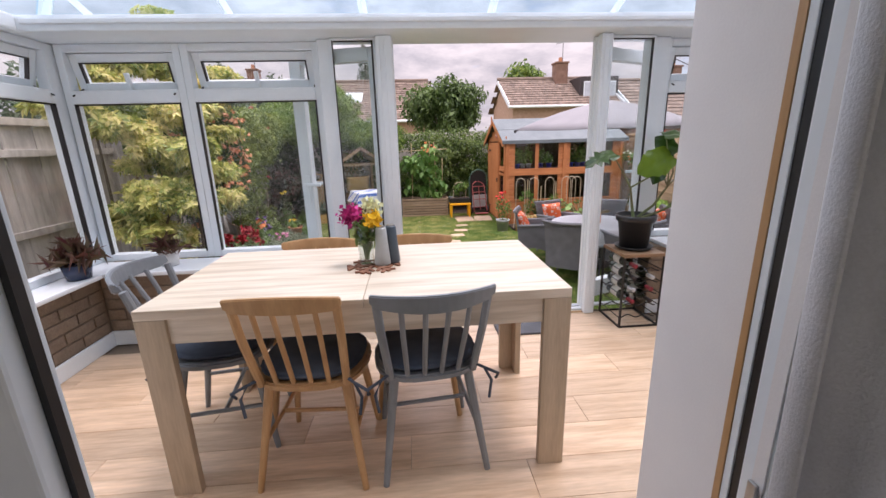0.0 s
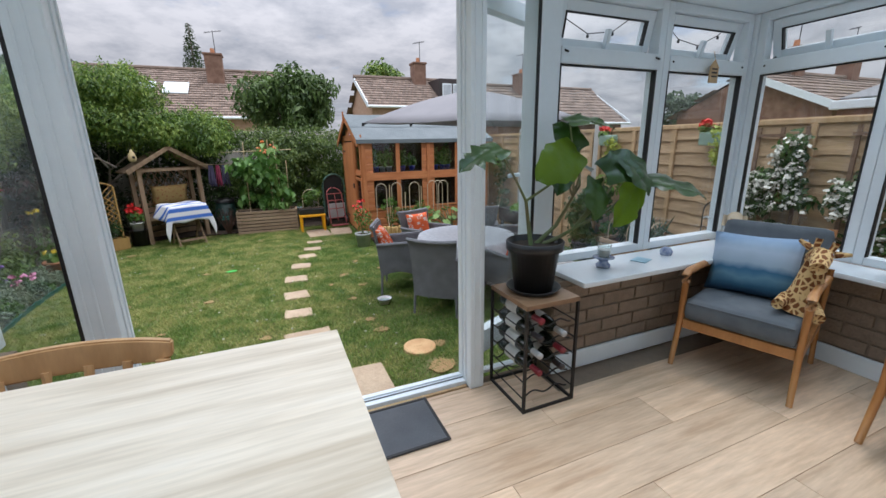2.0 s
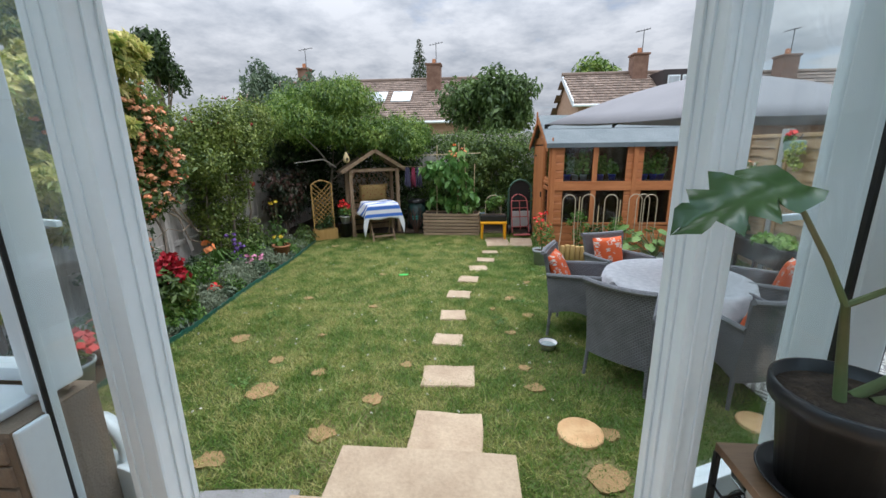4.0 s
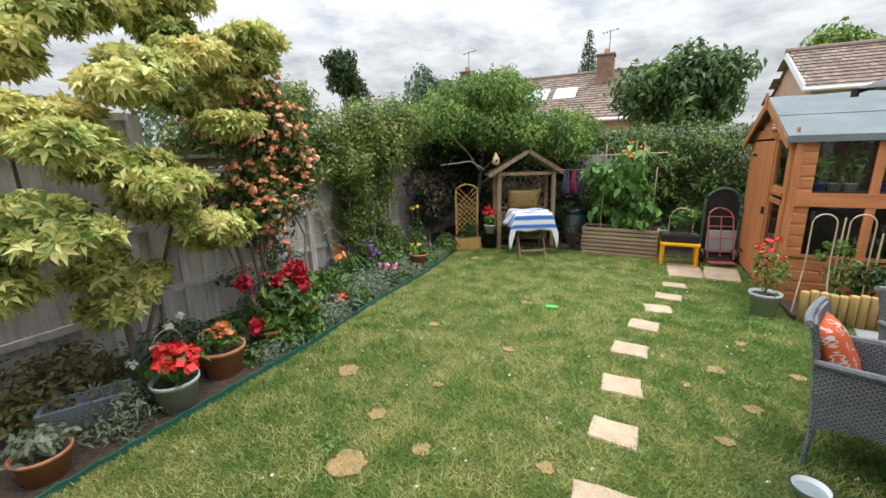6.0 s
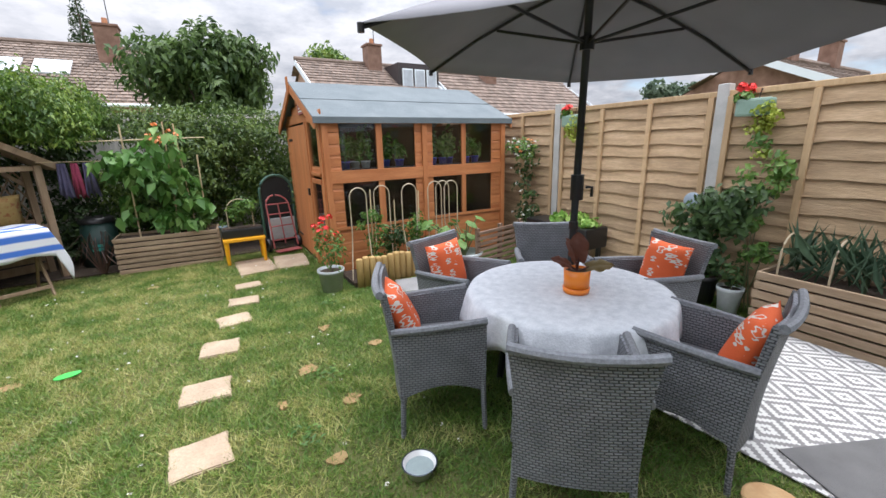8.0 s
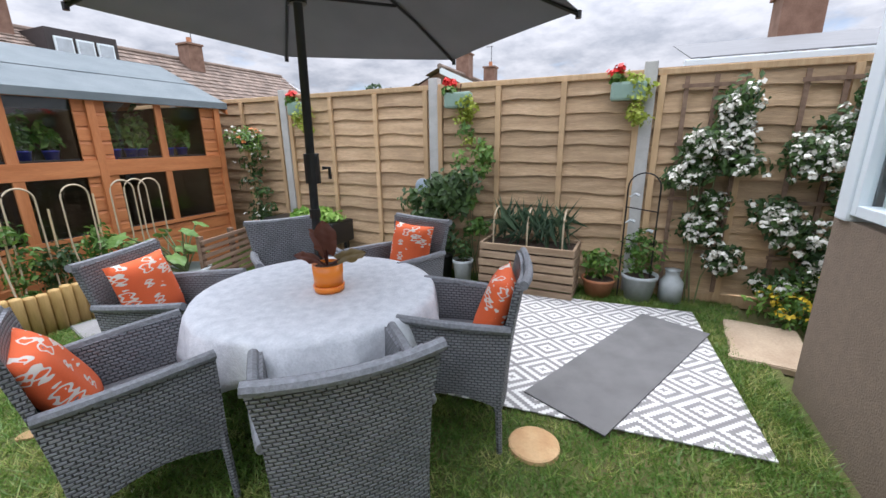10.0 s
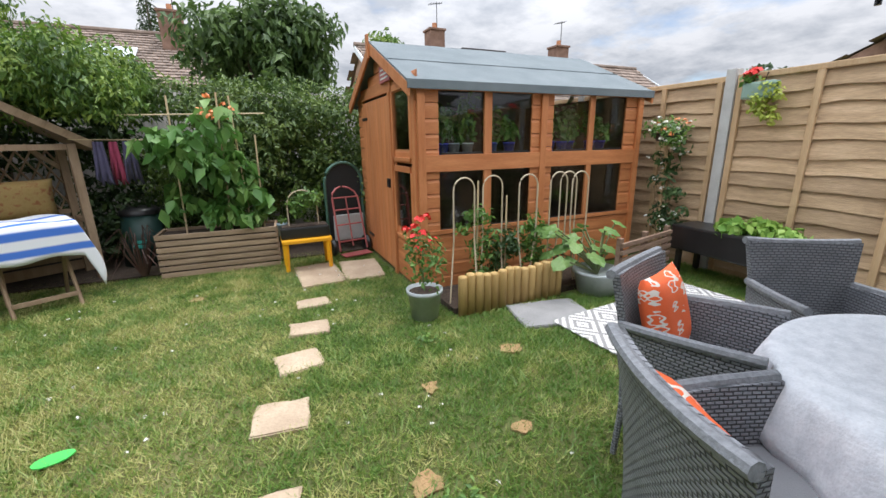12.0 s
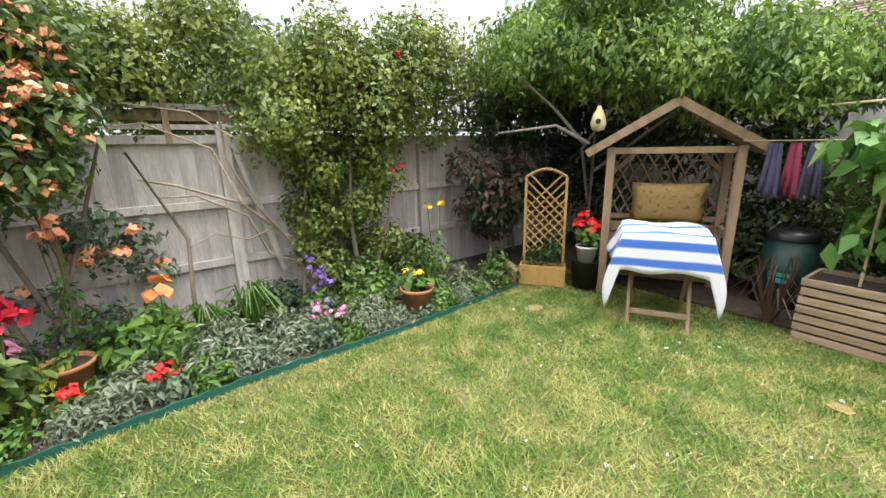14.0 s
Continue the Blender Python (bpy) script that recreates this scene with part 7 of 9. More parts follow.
pot_plant("geranium_pot", -0.93, 10.27, L + 0.275, 0.095, 0.14, M_WHITE, M_PLANTLEAF, "scarlet geranium in a white pot standing in a black bucket", 110, 0.12, 0.22, 0.06, 8, M_SCARLET, 16, wide=0.8, bsize=0.075)
bh_ = thing("bug_house", pose(-1.52, 9.88, L + 0.02, 0, 0, 30), "small terracotta and wood insect house", "insect house")
part("body", B(-0.09, -0.05, 0, 0.09, 0.05, 0.11, bev=0.004), M_TERRA, bh_)
part("roof", prism(bmesh.new(), [(-0.11, 0.111), (0.11, 0.111), (0, 0.18)], -0.06, 0.06), M_ARBOUR, bh_)

cb = thing("compost_bin", pose(0.30, 11.16, L + 0.03) @ Matrix.Scale(0.9, 4), "dark green plastic compost bin with a pale label", "compost bin")
part("drum", lathe(bmesh.new(), [(0, 0), (0.24, 0), (0.19, 0.58), (0, 0.58)], 24), mat("dark green plastic", (0.01, 0.035, 0.03), (0.015, 0.05, 0.042), rough=0.5), cb, smooth=True)
part("lid", lathe(bmesh.new(), [(0.2, 0.581), (0.2, 0.63), (0.16, 0.66), (0, 0.665)], 24), M_BLACKPLASTIC, cb, smooth=True)
for i in range(4):
    part("label", B(-0.07, -0.236 + 0.02 * i, 0.22 + 0.05 * i, 0.07, -0.222 + 0.012 * i, 0.255 + 0.05 * i), mat("turquoise print", (0.05, 0.36, 0.30), rough=0.5) if i == 0 else bpy.data.materials["turquoise print"], cb)
flax = thing("flax_plant", (0.36, 10.62, L + 0.03), "bronze flax with drooping sword leaves by the arbour", "plant")
M_FLAX = leafmat("bronze sword leaf", (0.07, 0.035, 0.03), (0.24, 0.15, 0.11), (0.14, 0.08, 0.06))
gf = random.Random(31)
for k in range(30):
    a, r, h = gf.uniform(0, 6.28), gf.uniform(0.12, 0.34), gf.uniform(0.22, 0.5)
    part("leaf", T([(0.02 * math.cos(a), 0.02 * math.sin(a), 0), (r * 0.5 * math.cos(a), r * 0.5 * math.sin(a), h), (r * math.cos(a), r * math.sin(a), h * gf.uniform(0.3, 0.8))], 0.009, 3, 0.002), M_FLAX, flax)
hang = thing("hanging_clothes", (0.33, 10.62, 0.55), "purple and pink clothes hanging beside the arbour", "clothes")
for k, (dx, col) in enumerate(((-0.1, (0.10, 0.09, 0.16)), (0.0, (0.32, 0.05, 0.10)), (0.1, (0.12, 0.11, 0.20)))):
    bm = bmesh.new()
    g0 = [bm.verts.new((dx - 0.06 + 0.12 * i / 8, 0.02 * math.sin(i * 1.7 + k), -0.03 * (i % 3))) for i in range(9)]
    g1 = [bm.verts.new((dx - 0.03 + 0.06 * i / 8, 0.012 * math.sin(i * 1.7 + k), 0.32)) for i in range(9)]
    for i in range(8):
        bm.faces.new((g0[i], g0[i + 1], g1[i + 1], g1[i]))
    ob = part("garment", bm, mat(f"garment cloth {k}", col, rough=0.95, scale=25), hang, smooth=True)
    md = ob.modifiers.new("thick", "SOLIDIFY"); md.thickness = 0.02
part("cord", T([(-0.3, 0, 0.34), (0.4, 0.05, 0.33)], 0.004, 4), M_CANE, hang)


def slat_planter(name, m, lx, ly, h, n, label, loose=0.006):
    """An open box of horizontal boards on corner posts."""
    ob = thing(name, m, label, "planter")
    bh_ = h / n
    rnd = random.Random(len(name) * 7 + n)
    for k in range(n):
        for y in (-ly / 2, ly / 2):
            part("board", B(-lx / 2 + rnd.uniform(-loose, loose), y - 0.011, k * bh_ + 0.003, lx / 2 + rnd.uniform(-loose, loose), y + 0.011, (k + 1) * bh_ - 0.012, bev=0.004), M_PLANTER, ob)
        for x in (-lx / 2 + 0.012, lx / 2 - 0.012):
            part("board", B(x - 0.011, -ly / 2 + 0.012, k * bh_ + 0.003, x + 0.011, ly / 2 - 0.012, (k + 1) * bh_ - 0.012, bev=0.004), M_PLANTER, ob)
    part("soil", B(-lx / 2 + 0.024, -ly / 2 + 0.012, h - 0.09, lx / 2 - 0.024, ly / 2 - 0.012, h - 0.04), M_SOIL, ob)
    return ob


slat_planter("raised_planter", pose(1.06, 10.62, L + 0.012, 0, 0, -3), 1.06, 0.36, 0.43, 7, "long raised planter of weathered horizontal boards")
beans = thing("bean_plants", (1.05, 10.6, L + 0.43), "tall runner bean plants with red flowers climbing canes", "plant")
bl = rand_blobs(-0.45, 0.25, -0.12, 0.1, 0.15, 1.0, 0.19, 16, 3) + rand_blobs(0.2, 0.5, -0.1, 0.1, 0.05, 0.5, 0.12, 6, 5)
p, d = blob_spots(bl, 900, 6, 0.3)
leaves("foliage", p, d, 0.12, leafmat("bean leaf", (0.06, 0.16, 0.03), (0.22, 0.36, 0.10), (0.11, 0.25, 0.05)), beans, wide=0.72, droop=0.8, seed=6)
flowers("bloom", p[np.argsort(-p[:, 2])[:14]] + rg.normal(0, 0.05, (14, 3)), 0.05, M_ORANGEFL, beans, 6, seed=3)
for x, y, zt, lean in ((-0.28, 0.02, 1.25, 0.02), (0.12, -0.05, 1.28, 0.03), (0.30, 0.0, 1.26, -0.05), (0.42, 0.03, 0.9, 0.02)):
    part("cane", T([(x, y, -0.06), (x + lean, y + 0.02, zt)], 0.009, 6), M_CANE, beans)
part("cane", T([(-0.65, -0.03, 1.07), (0.55, -0.03, 1.10)], 0.007, 6), M_CANE, beans)

stl = thing("plastic_stool", (1.835, 10.22, L + 0.022), "amber yellow plastic child's table carrying a trough", "stool")
part("top", B(-0.235, -0.15, 0.275, 0.235, 0.15, 0.315, bev=0.012), M_YELLOW, stl)
for sx in (-1, 1):
    for sy in (-1, 1):
        part("leg", T([(sx * 0.20, sy * 0.12, 0.28), (sx * 0.205, sy * 0.12, 0.0)], 0.026, 4, 0.019), M_YELLOW, stl)
tr_ = thing("black_trough", (1.83, 10.22, L + 0.338), "black plastic trough of tomato plants on the yellow table", "planter")
part("trough", B(-0.23, -0.10, 0, 0.23, 0.10, 0.11, bev=0.015), M_BLACKPLASTIC, tr_)
part("soil", B(-0.21, -0.08, 0.1105, 0.21, 0.08, 0.118), M_SOIL, tr_)
p, d = blob_spots(rand_blobs(-0.12, 0.16, -0.05, 0.05, 0.18, 0.42, 0.08, 9, 4), 420, 7, 0.2)
leaves("foliage", p, d, 0.045, M_PLANTLEAF, tr_, seed=7)
part("hoop", T(arc((0.0, 0, 0.32), 0.14, 0, 180, 12), 0.007, 6), M_HOOP, tr_)
for sx in (-0.14, 0.14):
    part("hoop_leg", T([(sx, 0, 0.11), (sx, 0, 0.32)], 0.007, 6), M_HOOP, tr_)
pot_plant("watering_pot", 1.63, 10.32, L + 0.34, 0.05, 0.13, mat("grey blue plastic", (0.20, 0.27, 0.30), rough=0.5), M_PLANTLEAF, "grey plastic pot standing behind the trough", 20, 0.05, 0.08, 0.04, 9)


def sack_truck():
    ob = thing("sack_truck", pose(2.33, 10.55, L + 0.022, 0, 0, 12), "faded red sack truck with small wheels leaning at the shed", "sack truck")
    for sx in (-1, 1):
        part("rail", T([(sx * 0.16, -0.12, 0.06), (sx * 0.15, 0.03, 0.62)] + [(sx * 0.15 * math.cos(radians(a)), 0.035 + 0.001 * a, 0.62 + 0.12 * math.sin(radians(a))) for a in (30, 60, 85)], 0.011, 8), M_REDMETAL, ob)
        w = part("wheel", lathe(bmesh.new(), [(0.035, -0.02), (0.085, -0.024), (0.095, 0), (0.085, 0.024), (0.035, 0.02)], 20), M_BLACKPLASTIC, ob, "black rubber wheel")
        w.matrix_basis = pose(sx * 0.20, -0.02, 0.095, 0, 90, 0)
    for z in (0.16, 0.34, 0.50, 0.63):
        part("cross_bar", T([(-0.155, -0.09 + 0.25 * (z - 0.16), z), (0.155, -0.09 + 0.25 * (z - 0.16), z)], 0.009, 6), M_REDMETAL, ob)
    part("upright", T([(0.0, -0.1, 0.1), (0.0, 0.02, 0.64)], 0.008, 6), M_REDMETAL, ob)
    part("toe_plate", B(-0.16, -0.25, 0.02, 0.16, -0.1, 0.03), M_REDMETAL, ob)


sack_truck()
gch = thing("mesh_chair", pose(2.36, 10.80, L + 0.02, 0, 0, 8), "dark green folded mesh garden chair with an arched back", "chair")
pts = [(-0.22, 0, 0.05)] + arc((0, 0, 0.78), 0.22, 180, 0, 12) + [(0.22, 0, 0.05)]
part("frame", T(pts, 0.018, 8), mat("dull green metal", (0.06, 0.14, 0.10), rough=0.5), gch)
part("mesh", prism(bmesh.new(), [(x, z) for x, y, z in pts], 0.002, 0.012), mat("black mesh cloth", (0.02, 0.022, 0.022), rough=0.9), gch)
part("seat_panel", B(-0.18, -0.10, 0.12, 0.18, -0.08, 0.42, bev=0.01), M_POTGREY, gch, "grey panel")

# ---- in front of the shed ----
logs = thing("log_edging", (2.68, 8.48, L), "row of short tan half-log edging", "edging")
lm = mesh_of("log", lathe(bmesh.new(), [(0, -0.02), (0.034, -0.02), (0.034, 0.290), (0.029, 0.302), (0, 0.306)], 10), M_LOG, True)
for i in range(14):
    ob = piece("log", lm, logs, pose(0.035 + i * 0.0665, 0.004 * math.sin(i * 2.1), 0.012 * math.sin(i * 1.3)))
pot_plant("rose_pot", 2.45, 8.56, L + 0.012, 0.125, 0.22, M_POTGREY, M_PLANTLEAF, "scarlet patio rose in a pale grey pot beside the shed", 340, 0.16, 0.44, 0.042, 12, M_SCARLET, 8, bsize=0.052)
solo("shed_bed", B(2.66, 8.52, L - 0.01, 4.15, 8.97, L + 0.05), M_SOIL, "bare soil bed along the shed", "soil", kind="structure")
for i, x in enumerate((2.80, 3.07, 3.36, 3.70, 3.88, 3.80)):
    hp = thing("hoop_support", (x, 8.62 + 0.05 * (i % 2), L + 0.04), "pale curved plant support hoop in the shed bed", "plant support", "plant hoops")
    lean = (0.05, 0.03, -0.05, 0.02, -0.06, 0.06)[i]
    part("hoop", T([(-0.07 + lean * -1, 0, 0), (-0.085, 0, 0.5)] + arc((0, 0, 0.86), 0.085, 180, 0, 10) + [(0.085, 0, 0.5), (0.07 + lean, 0.0, 0.0)], 0.0062, 8), M_HOOP, hp, smooth=True)
for i, (x, y, zt) in enumerate(((2.95, 8.7, 0.75), (3.22, 8.72, 0.62), (3.5, 8.7, 0.7))):
    tp = thing("tomato_plant", (x, y, L + 0.05), "staked tomato plant in front of the shed", "plant", "tomato plants")
    p, d = blob_spots(rand_blobs(-0.1, 0.1, -0.07, 0.07, 0.1, zt - 0.1, 0.09, 9, i), 420, i + 3, 0.15)
    leaves("foliage", p, d, 0.055, M_DARKLEAF if i % 2 else M_PLANTLEAF, tp, seed=i)
    part("cane", T([(0, 0, 0), (0.01, 0, zt + 0.15)], 0.007, 6), M_CANE, tp)
    part("stem", T([(0.01, 0, 0), (-0.01, 0.01, zt * 0.5), (0.02, 0, zt - 0.05)], 0.006, 5), M_STEM, tp)
sq = thing("squash_plant", (3.92, 8.40, L + 0.012), "broad-leaved squash plant in a pale grey tub", "plant")
part("tub", lathe(bmesh.new(), [(0, 0), (0.15, 0), (0.18, 0.17), (0.20, 0.175), (0.20, 0.195), (0.175, 0.195), (0.16, 0.15), (0, 0.15)], 28), M_POTGREY, sq, smooth=True)
rs = np.random.default_rng(8)
M_SQUASH = leafmat("squash leaf", (0.06, 0.15, 0.03), (0.18, 0.30, 0.075), (0.11, 0.22, 0.05))
for i in range(27):
    a, r, h = rs.uniform(0, 6.28), rs.uniform(0.05, 0.38), rs.uniform(0.24, 0.56)
    e = (r * math.cos(a) - 0.10, r * math.sin(a) * 0.7 + 0.08, h)
    part("stalk", T([(0, 0, 0.15), (e[0] * 0.5, e[1] * 0.5, h * 0.75), e], 0.007, 5), M_STEM, sq)
    bm = bmesh.new()
    big_leaf(bm, e, (math.cos(a), math.sin(a), -0.15), (0, -0.35, 1), rs.uniform(0.11, 0.17))
    part("leaf", bm, M_SQUASH, sq, smooth=True)
pal = thing("slatted_screen", pose(4.38, 8.32, L, 0, 0, 12), "low dark brown slatted timber screen", "screen")
for k in range(7):
    part("slat", B(-0.40, -0.012, 0.04 + k * 0.062, 0.40, 0.012, 0.074 + k * 0.062, bev=0.003), mat("dark brown slat", (0.16, 0.10, 0.065), (0.24, 0.16, 0.11), scale=4, rough=0.8, stretch=(1, 5, 8)) if k == 0 else bpy.data.materials["dark brown slat"], pal)
for x in (-0.38, 0.0, 0.38):
    part("post", B(x - 0.025, 0.014, 0, x + 0.025, 0.05, 0.48, bev=0.003), bpy.data.materials["dark brown slat"], pal)
bt = thing("salad_trough", pose(5.06, 8.02, L, 0, 0, 88), "black raised plastic trough of pale green salad", "planter")
part("trough", B(-0.48, -0.17, 0.24, 0.48, 0.17, 0.47, bev=0.02), M_BLACKPLASTIC, bt)
for sx in (-1, 1):
    for sy in (-1, 1):
        part("leg", B(sx * 0.40 - 0.02, sy * 0.13 - 0.02, 0, sx * 0.40 + 0.02, sy * 0.13 + 0.02, 0.239), M_BLACKPLASTIC, bt)
p, d = blob_spots(rand_blobs(-0.38, 0.3, -0.1, 0.1, 0.48, 0.53, 0.09, 12, 7), 500, 8, 0.2)
leaves("salad", p, d, 0.07, leafmat("salad leaf", (0.16, 0.34, 0.05), (0.42, 0.60, 0.14)), bt, wide=0.8, seed=8)
slat_planter("leek_planter", pose(5.06, 5.62, L + 0.012, 0, 0, 88), 0.78, 0.36, 0.43, 6, "wooden slatted planter of leeks under hoops")
lk = thing("leeks", (5.06, 5.62, L + 0.36), "blue green leeks growing in the slatted planter", "plant")
n = 120
pp_ = np.stack([rs.uniform(-0.12, 0.12, n), rs.uniform(-0.33, 0.33, n), rs.uniform(0.1, 0.30, n)], 1)
leaves("foliage", pp_, np.tile((1.0, 0.2, 0.1), (n, 1)), 0.26, leafmat("leek leaf", (0.04, 0.085, 0.05), (0.12, 0.20, 0.11)), lk, wide=0.07, droop=-0.5, seed=9, turn=0.5)
for y in (-0.28, 0.0, 0.28):
    part("hoop", T([(-0.15, y, 0)] + arc((0, y, 0.2), 0.15, 180, 0, 10) + [(0.15, y, 0)], 0.007, 6), M_HOOP, lk)

# ---- along the lap fence ----
def climber(name, x, y, z0, z1, r, n, leaf, mtl, label, seed, bloom=None, nb=0, bs=0.04, wide=0.5):
    ob = thing(name, (x, y, L), label, "plant")
    bl = rand_blobs(-0.06, 0.10, -r, r, z0 - L, z1 - L, r * 0.55, 16, seed)
    bl = [(max(min(b[0], 0.05), -0.12), b[1] * (1 - 0.35 * abs(b[2] - (z0 + z1) / 2 + L) / max(z1 - z0, 0.1)), b[2], 0.11, b[4], b[5]) for b in bl]
    p, d = blob_spots(bl, n, seed, 0.2)
    p[:, 0] = np.minimum(p[:, 0], FX - x - 0.06)
    d[:, 0] -= 1.2
    leaves("foliage", p, d, leaf, mtl, ob, seed=seed, wide=wide)
    for k in range(5):
        e = p[k * 11]
        part("stem", T([(0.03, 0.03 * k - 0.06, 0.0), (0.04, e[1] * 0.5, e[2] * 0.5), tuple(e)], 0.007, 5, 0.003), M_STEM, ob)
    if bloom:
        g = np.random.default_rng(seed)
        flowers("bloom", p[g.choice(len(p), nb)] + np.array([-0.05, 0, 0]), bs, bloom, ob, 5, seed=seed)
    return ob


climber("jasmine", 5.16, 4.42, -0.2, 1.16, 0.24, 2600, 0.055, M_DARKLEAF, "white-flowered star jasmine on a trellis against the fence", 21, M_WHITEFL, 420, 0.042)
climber("jasmine", 5.16, 3.72, -0.25, 1.15, 0.28, 2800, 0.055, M_DARKLEAF, "white-flowered star jasmine on a trellis against the fence", 22, M_WHITEFL, 440, 0.042)
climber("fence_shrub", 5.02, 6.47, -0.22, 0.62, 0.28, 1500, 0.075, M_DARKLEAF, "leafy green shrub in a black pot against the fence", 23)
climber("fence_climber", 5.12, 6.18, 0.0, 0.95, 0.15, 520, 0.06, M_PLANTLEAF, "tall thin climber tied to canes against the fence", 24)
climber("corner_climber", 5.12, 8.72, -0.1, 0.95, 0.18, 700, 0.055, M_DARKLEAF, "green climber beside the shed", 25, M_WHITEFL, 40, 0.03)
for k, (y, w) in enumerate(((4.42, 0.36), (3.72, 0.40))):
    t = thing("wall_trellis", (FX - 0.055, y, L), "narrow brown timber trellis on the fence", "trellis", "trellises on the fence")
    for j in range(3):
        part("upright", B(-0.012, -w / 2 + w / 2 * j - 0.014, 0.10, 0.004, -w / 2 + w / 2 * j + 0.014, 1.68), bpy.data.materials["dark brown slat"], t)
    for z in (0.4, 0.8, 1.2, 1.6):
        part("cross_bar", B(-0.024, -w / 2 - 0.03, z, -0.0125, w / 2 + 0.03, z + 0.025), bpy.data.materials["dark brown slat"], t)
M_SAGE = mat("sage green painted metal", (0.22, 0.33, 0.27), (0.26, 0.37, 0.31), rough=0.5)
M_TRAIL = leafmat("golden trailing leaf", (0.20, 0.28, 0.04), (0.50, 0.55, 0.10), (0.34, 0.42, 0.06))
for i, y in enumerate((8.12, 6.33, 4.98)):
    hb = thing("hanging_planter", (FX - 0.10, y, 1.12), "sage green fence pot with scarlet geranium and golden trailing leaves", "hanging planter", "planters hung on the fence")
    part("pot", B(-0.06, -0.12, 0, 0.035, 0.12, 0.13, bev=0.02), M_SAGE, hb)
    part("bracket", T([(0.03, 0.0, 0.13), (0.05, 0.0, 0.20), (0.075, 0.0, 0.20)], 0.005, 5), M_BLACKMETAL, hb)
    p, d = blob_spots(rand_blobs(-0.06, 0.0, -0.14, 0.0, -0.28, 0.14, 0.065, 10, i + 2), 380, i + 4, 0.2)
    leaves("trailing_foliage", p, d, 0.035, M_TRAIL, hb, seed=i, wide=0.8)
    flowers("bloom", rg.normal(0, 0.02, (9, 3)) + np.array((-0.02, 0.09, 0.20)), 0.055, M_SCARLET, hb, 8, seed=i)
    p, d = blob_spots([(-0.02, 0.08, 0.15, 0.06, 0.06, 0.05)], 60, i + 9, 0.2)
    leaves("foliage", p, d, 0.045, M_PLANTLEAF, hb, seed=i, wide=0.8)
bk = thing("hanging_basket", (5.05, 8.78, 0.78), "black basket of white and orange flowers beside the shed", "hanging basket")
part("basket", lathe(bmesh.new(), [(0, 0), (0.08, 0.02), (0.13, 0.09), (0.125, 0.09), (0.07, 0.03), (0, 0.012)], 20), M_BLACKPLASTIC, bk)
p, d = blob_spots([(0, 0, 0.13, 0.2, 0.2, 0.11), (-0.05, -0.1, 0.05, 0.14, 0.1, 0.1)], 420, 5, 0.2)
leaves("foliage", p, d, 0.045, M_PLANTLEAF, bk, seed=5)
flowers("bloom", p[:26] + np.array((0, 0, 0.02)), 0.035, M_WHITEFL, bk, 5, seed=5)
flowers("bloom", p[26:34] + np.array((0, 0, 0.04)), 0.04, M_ORANGEFL, bk, 6, seed=6)
part("post", T([(0.05, 0.02, -1.18), (0.05, 0.02, 0.02)], 0.018, 8), M_LAPV, bk)
pot_plant("fence_pot", 5.12, 5.06, L + 0.012, 0.13, 0.15, M_TERRA, M_PLANTLEAF, "leafy plant in a wide terracotta pot by the fence", 240, 0.17, 0.22, 0.05, 31)
pot_plant("fence_pot", 5.14, 4.76, L + 0.012, 0.13, 0.21, M_POTGREY, M_PLANTLEAF, "leafy plant in a galvanised grey bucket by the fence", 300, 0.16, 0.36, 0.05, 32)
pot_plant("fence_pot", 4.98, 6.20, L + 0.012, 0.09, 0.22, M_POTGREY, M_DARKLEAF, "small plant in a tall grey pot by the fence", 110, 0.1, 0.2, 0.05, 33)
pot_plant("fence_pot", 5.02, 6.45, L + 0.012, 0.14, 0.26, M_BLACKPLASTIC, M_DARKLEAF, "leafy shrub in a black plastic pot by the fence", 160, 0.15, 0.2, 0.06, 34)
plaque = thing("fence_plaque", pose(FX - 0.065, 6.72, 0.42, 0, 90, 0), "pale blue round bird ornament fixed to the fence", "ornament")
part("disc", lathe(bmesh.new(), [(0, 0.012), (0.075, 0.010), (0.08, 0.0), (0.075, -0.004), (0, -0.004)], 24), mat("pale blue glaze", (0.30, 0.38, 0.46), (0.38, 0.45, 0.52), rough=0.35), plaque, smooth=True)
part("peg", T([(0, 0, -0.004), (0, 0, 0.04)], 0.006, 6), M_BLACKMETAL, plaque)
mc = thing("milk_churn", (5.18, 4.53, L + 0.012), "small galvanised milk churn by the fence", "churn")
part("body", lathe(bmesh.new(), [(0, 0), (0.085, 0), (0.085, 0.16), (0.05, 0.21), (0.05, 0.25), (0.06, 0.26), (0, 0.26)], 22), M_POTGREY, mc, smooth=True)
yf = thing("yellow_flowers", (5.02, 3.78, L), "clump of yellow flowers by the fence", "plant")
p, d = blob_spots([(0, 0, 0.14, 0.22, 0.3, 0.18)], 500, 14, 0.2)
leaves("foliage", p, d, 0.05, M_PLANTLEAF, yf, seed=14)
flowers("bloom", p[:26] + np.array((-0.03, 0, 0.03)), 0.05, M_YELLOWFL, yf, 6, seed=14)
ow = thing("wire_arch", (5.12, 4.80, L + 0.02), "rusty wire plant arch with metal birds", "plant support")
part("arch", T([(0, -0.11, 0)] + arc((0, 0, 0.88), 0.11, 180, 0, 12, "yz") + [(0, 0.11, 0)], 0.006, 6), M_BLACKMETAL, ow)
for z in (0.45, 0.7):
    part("bar", T([(0, -0.11, z), (0, 0.11, z + 0.03)], 0.005, 5), M_BLACKMETAL, ow)
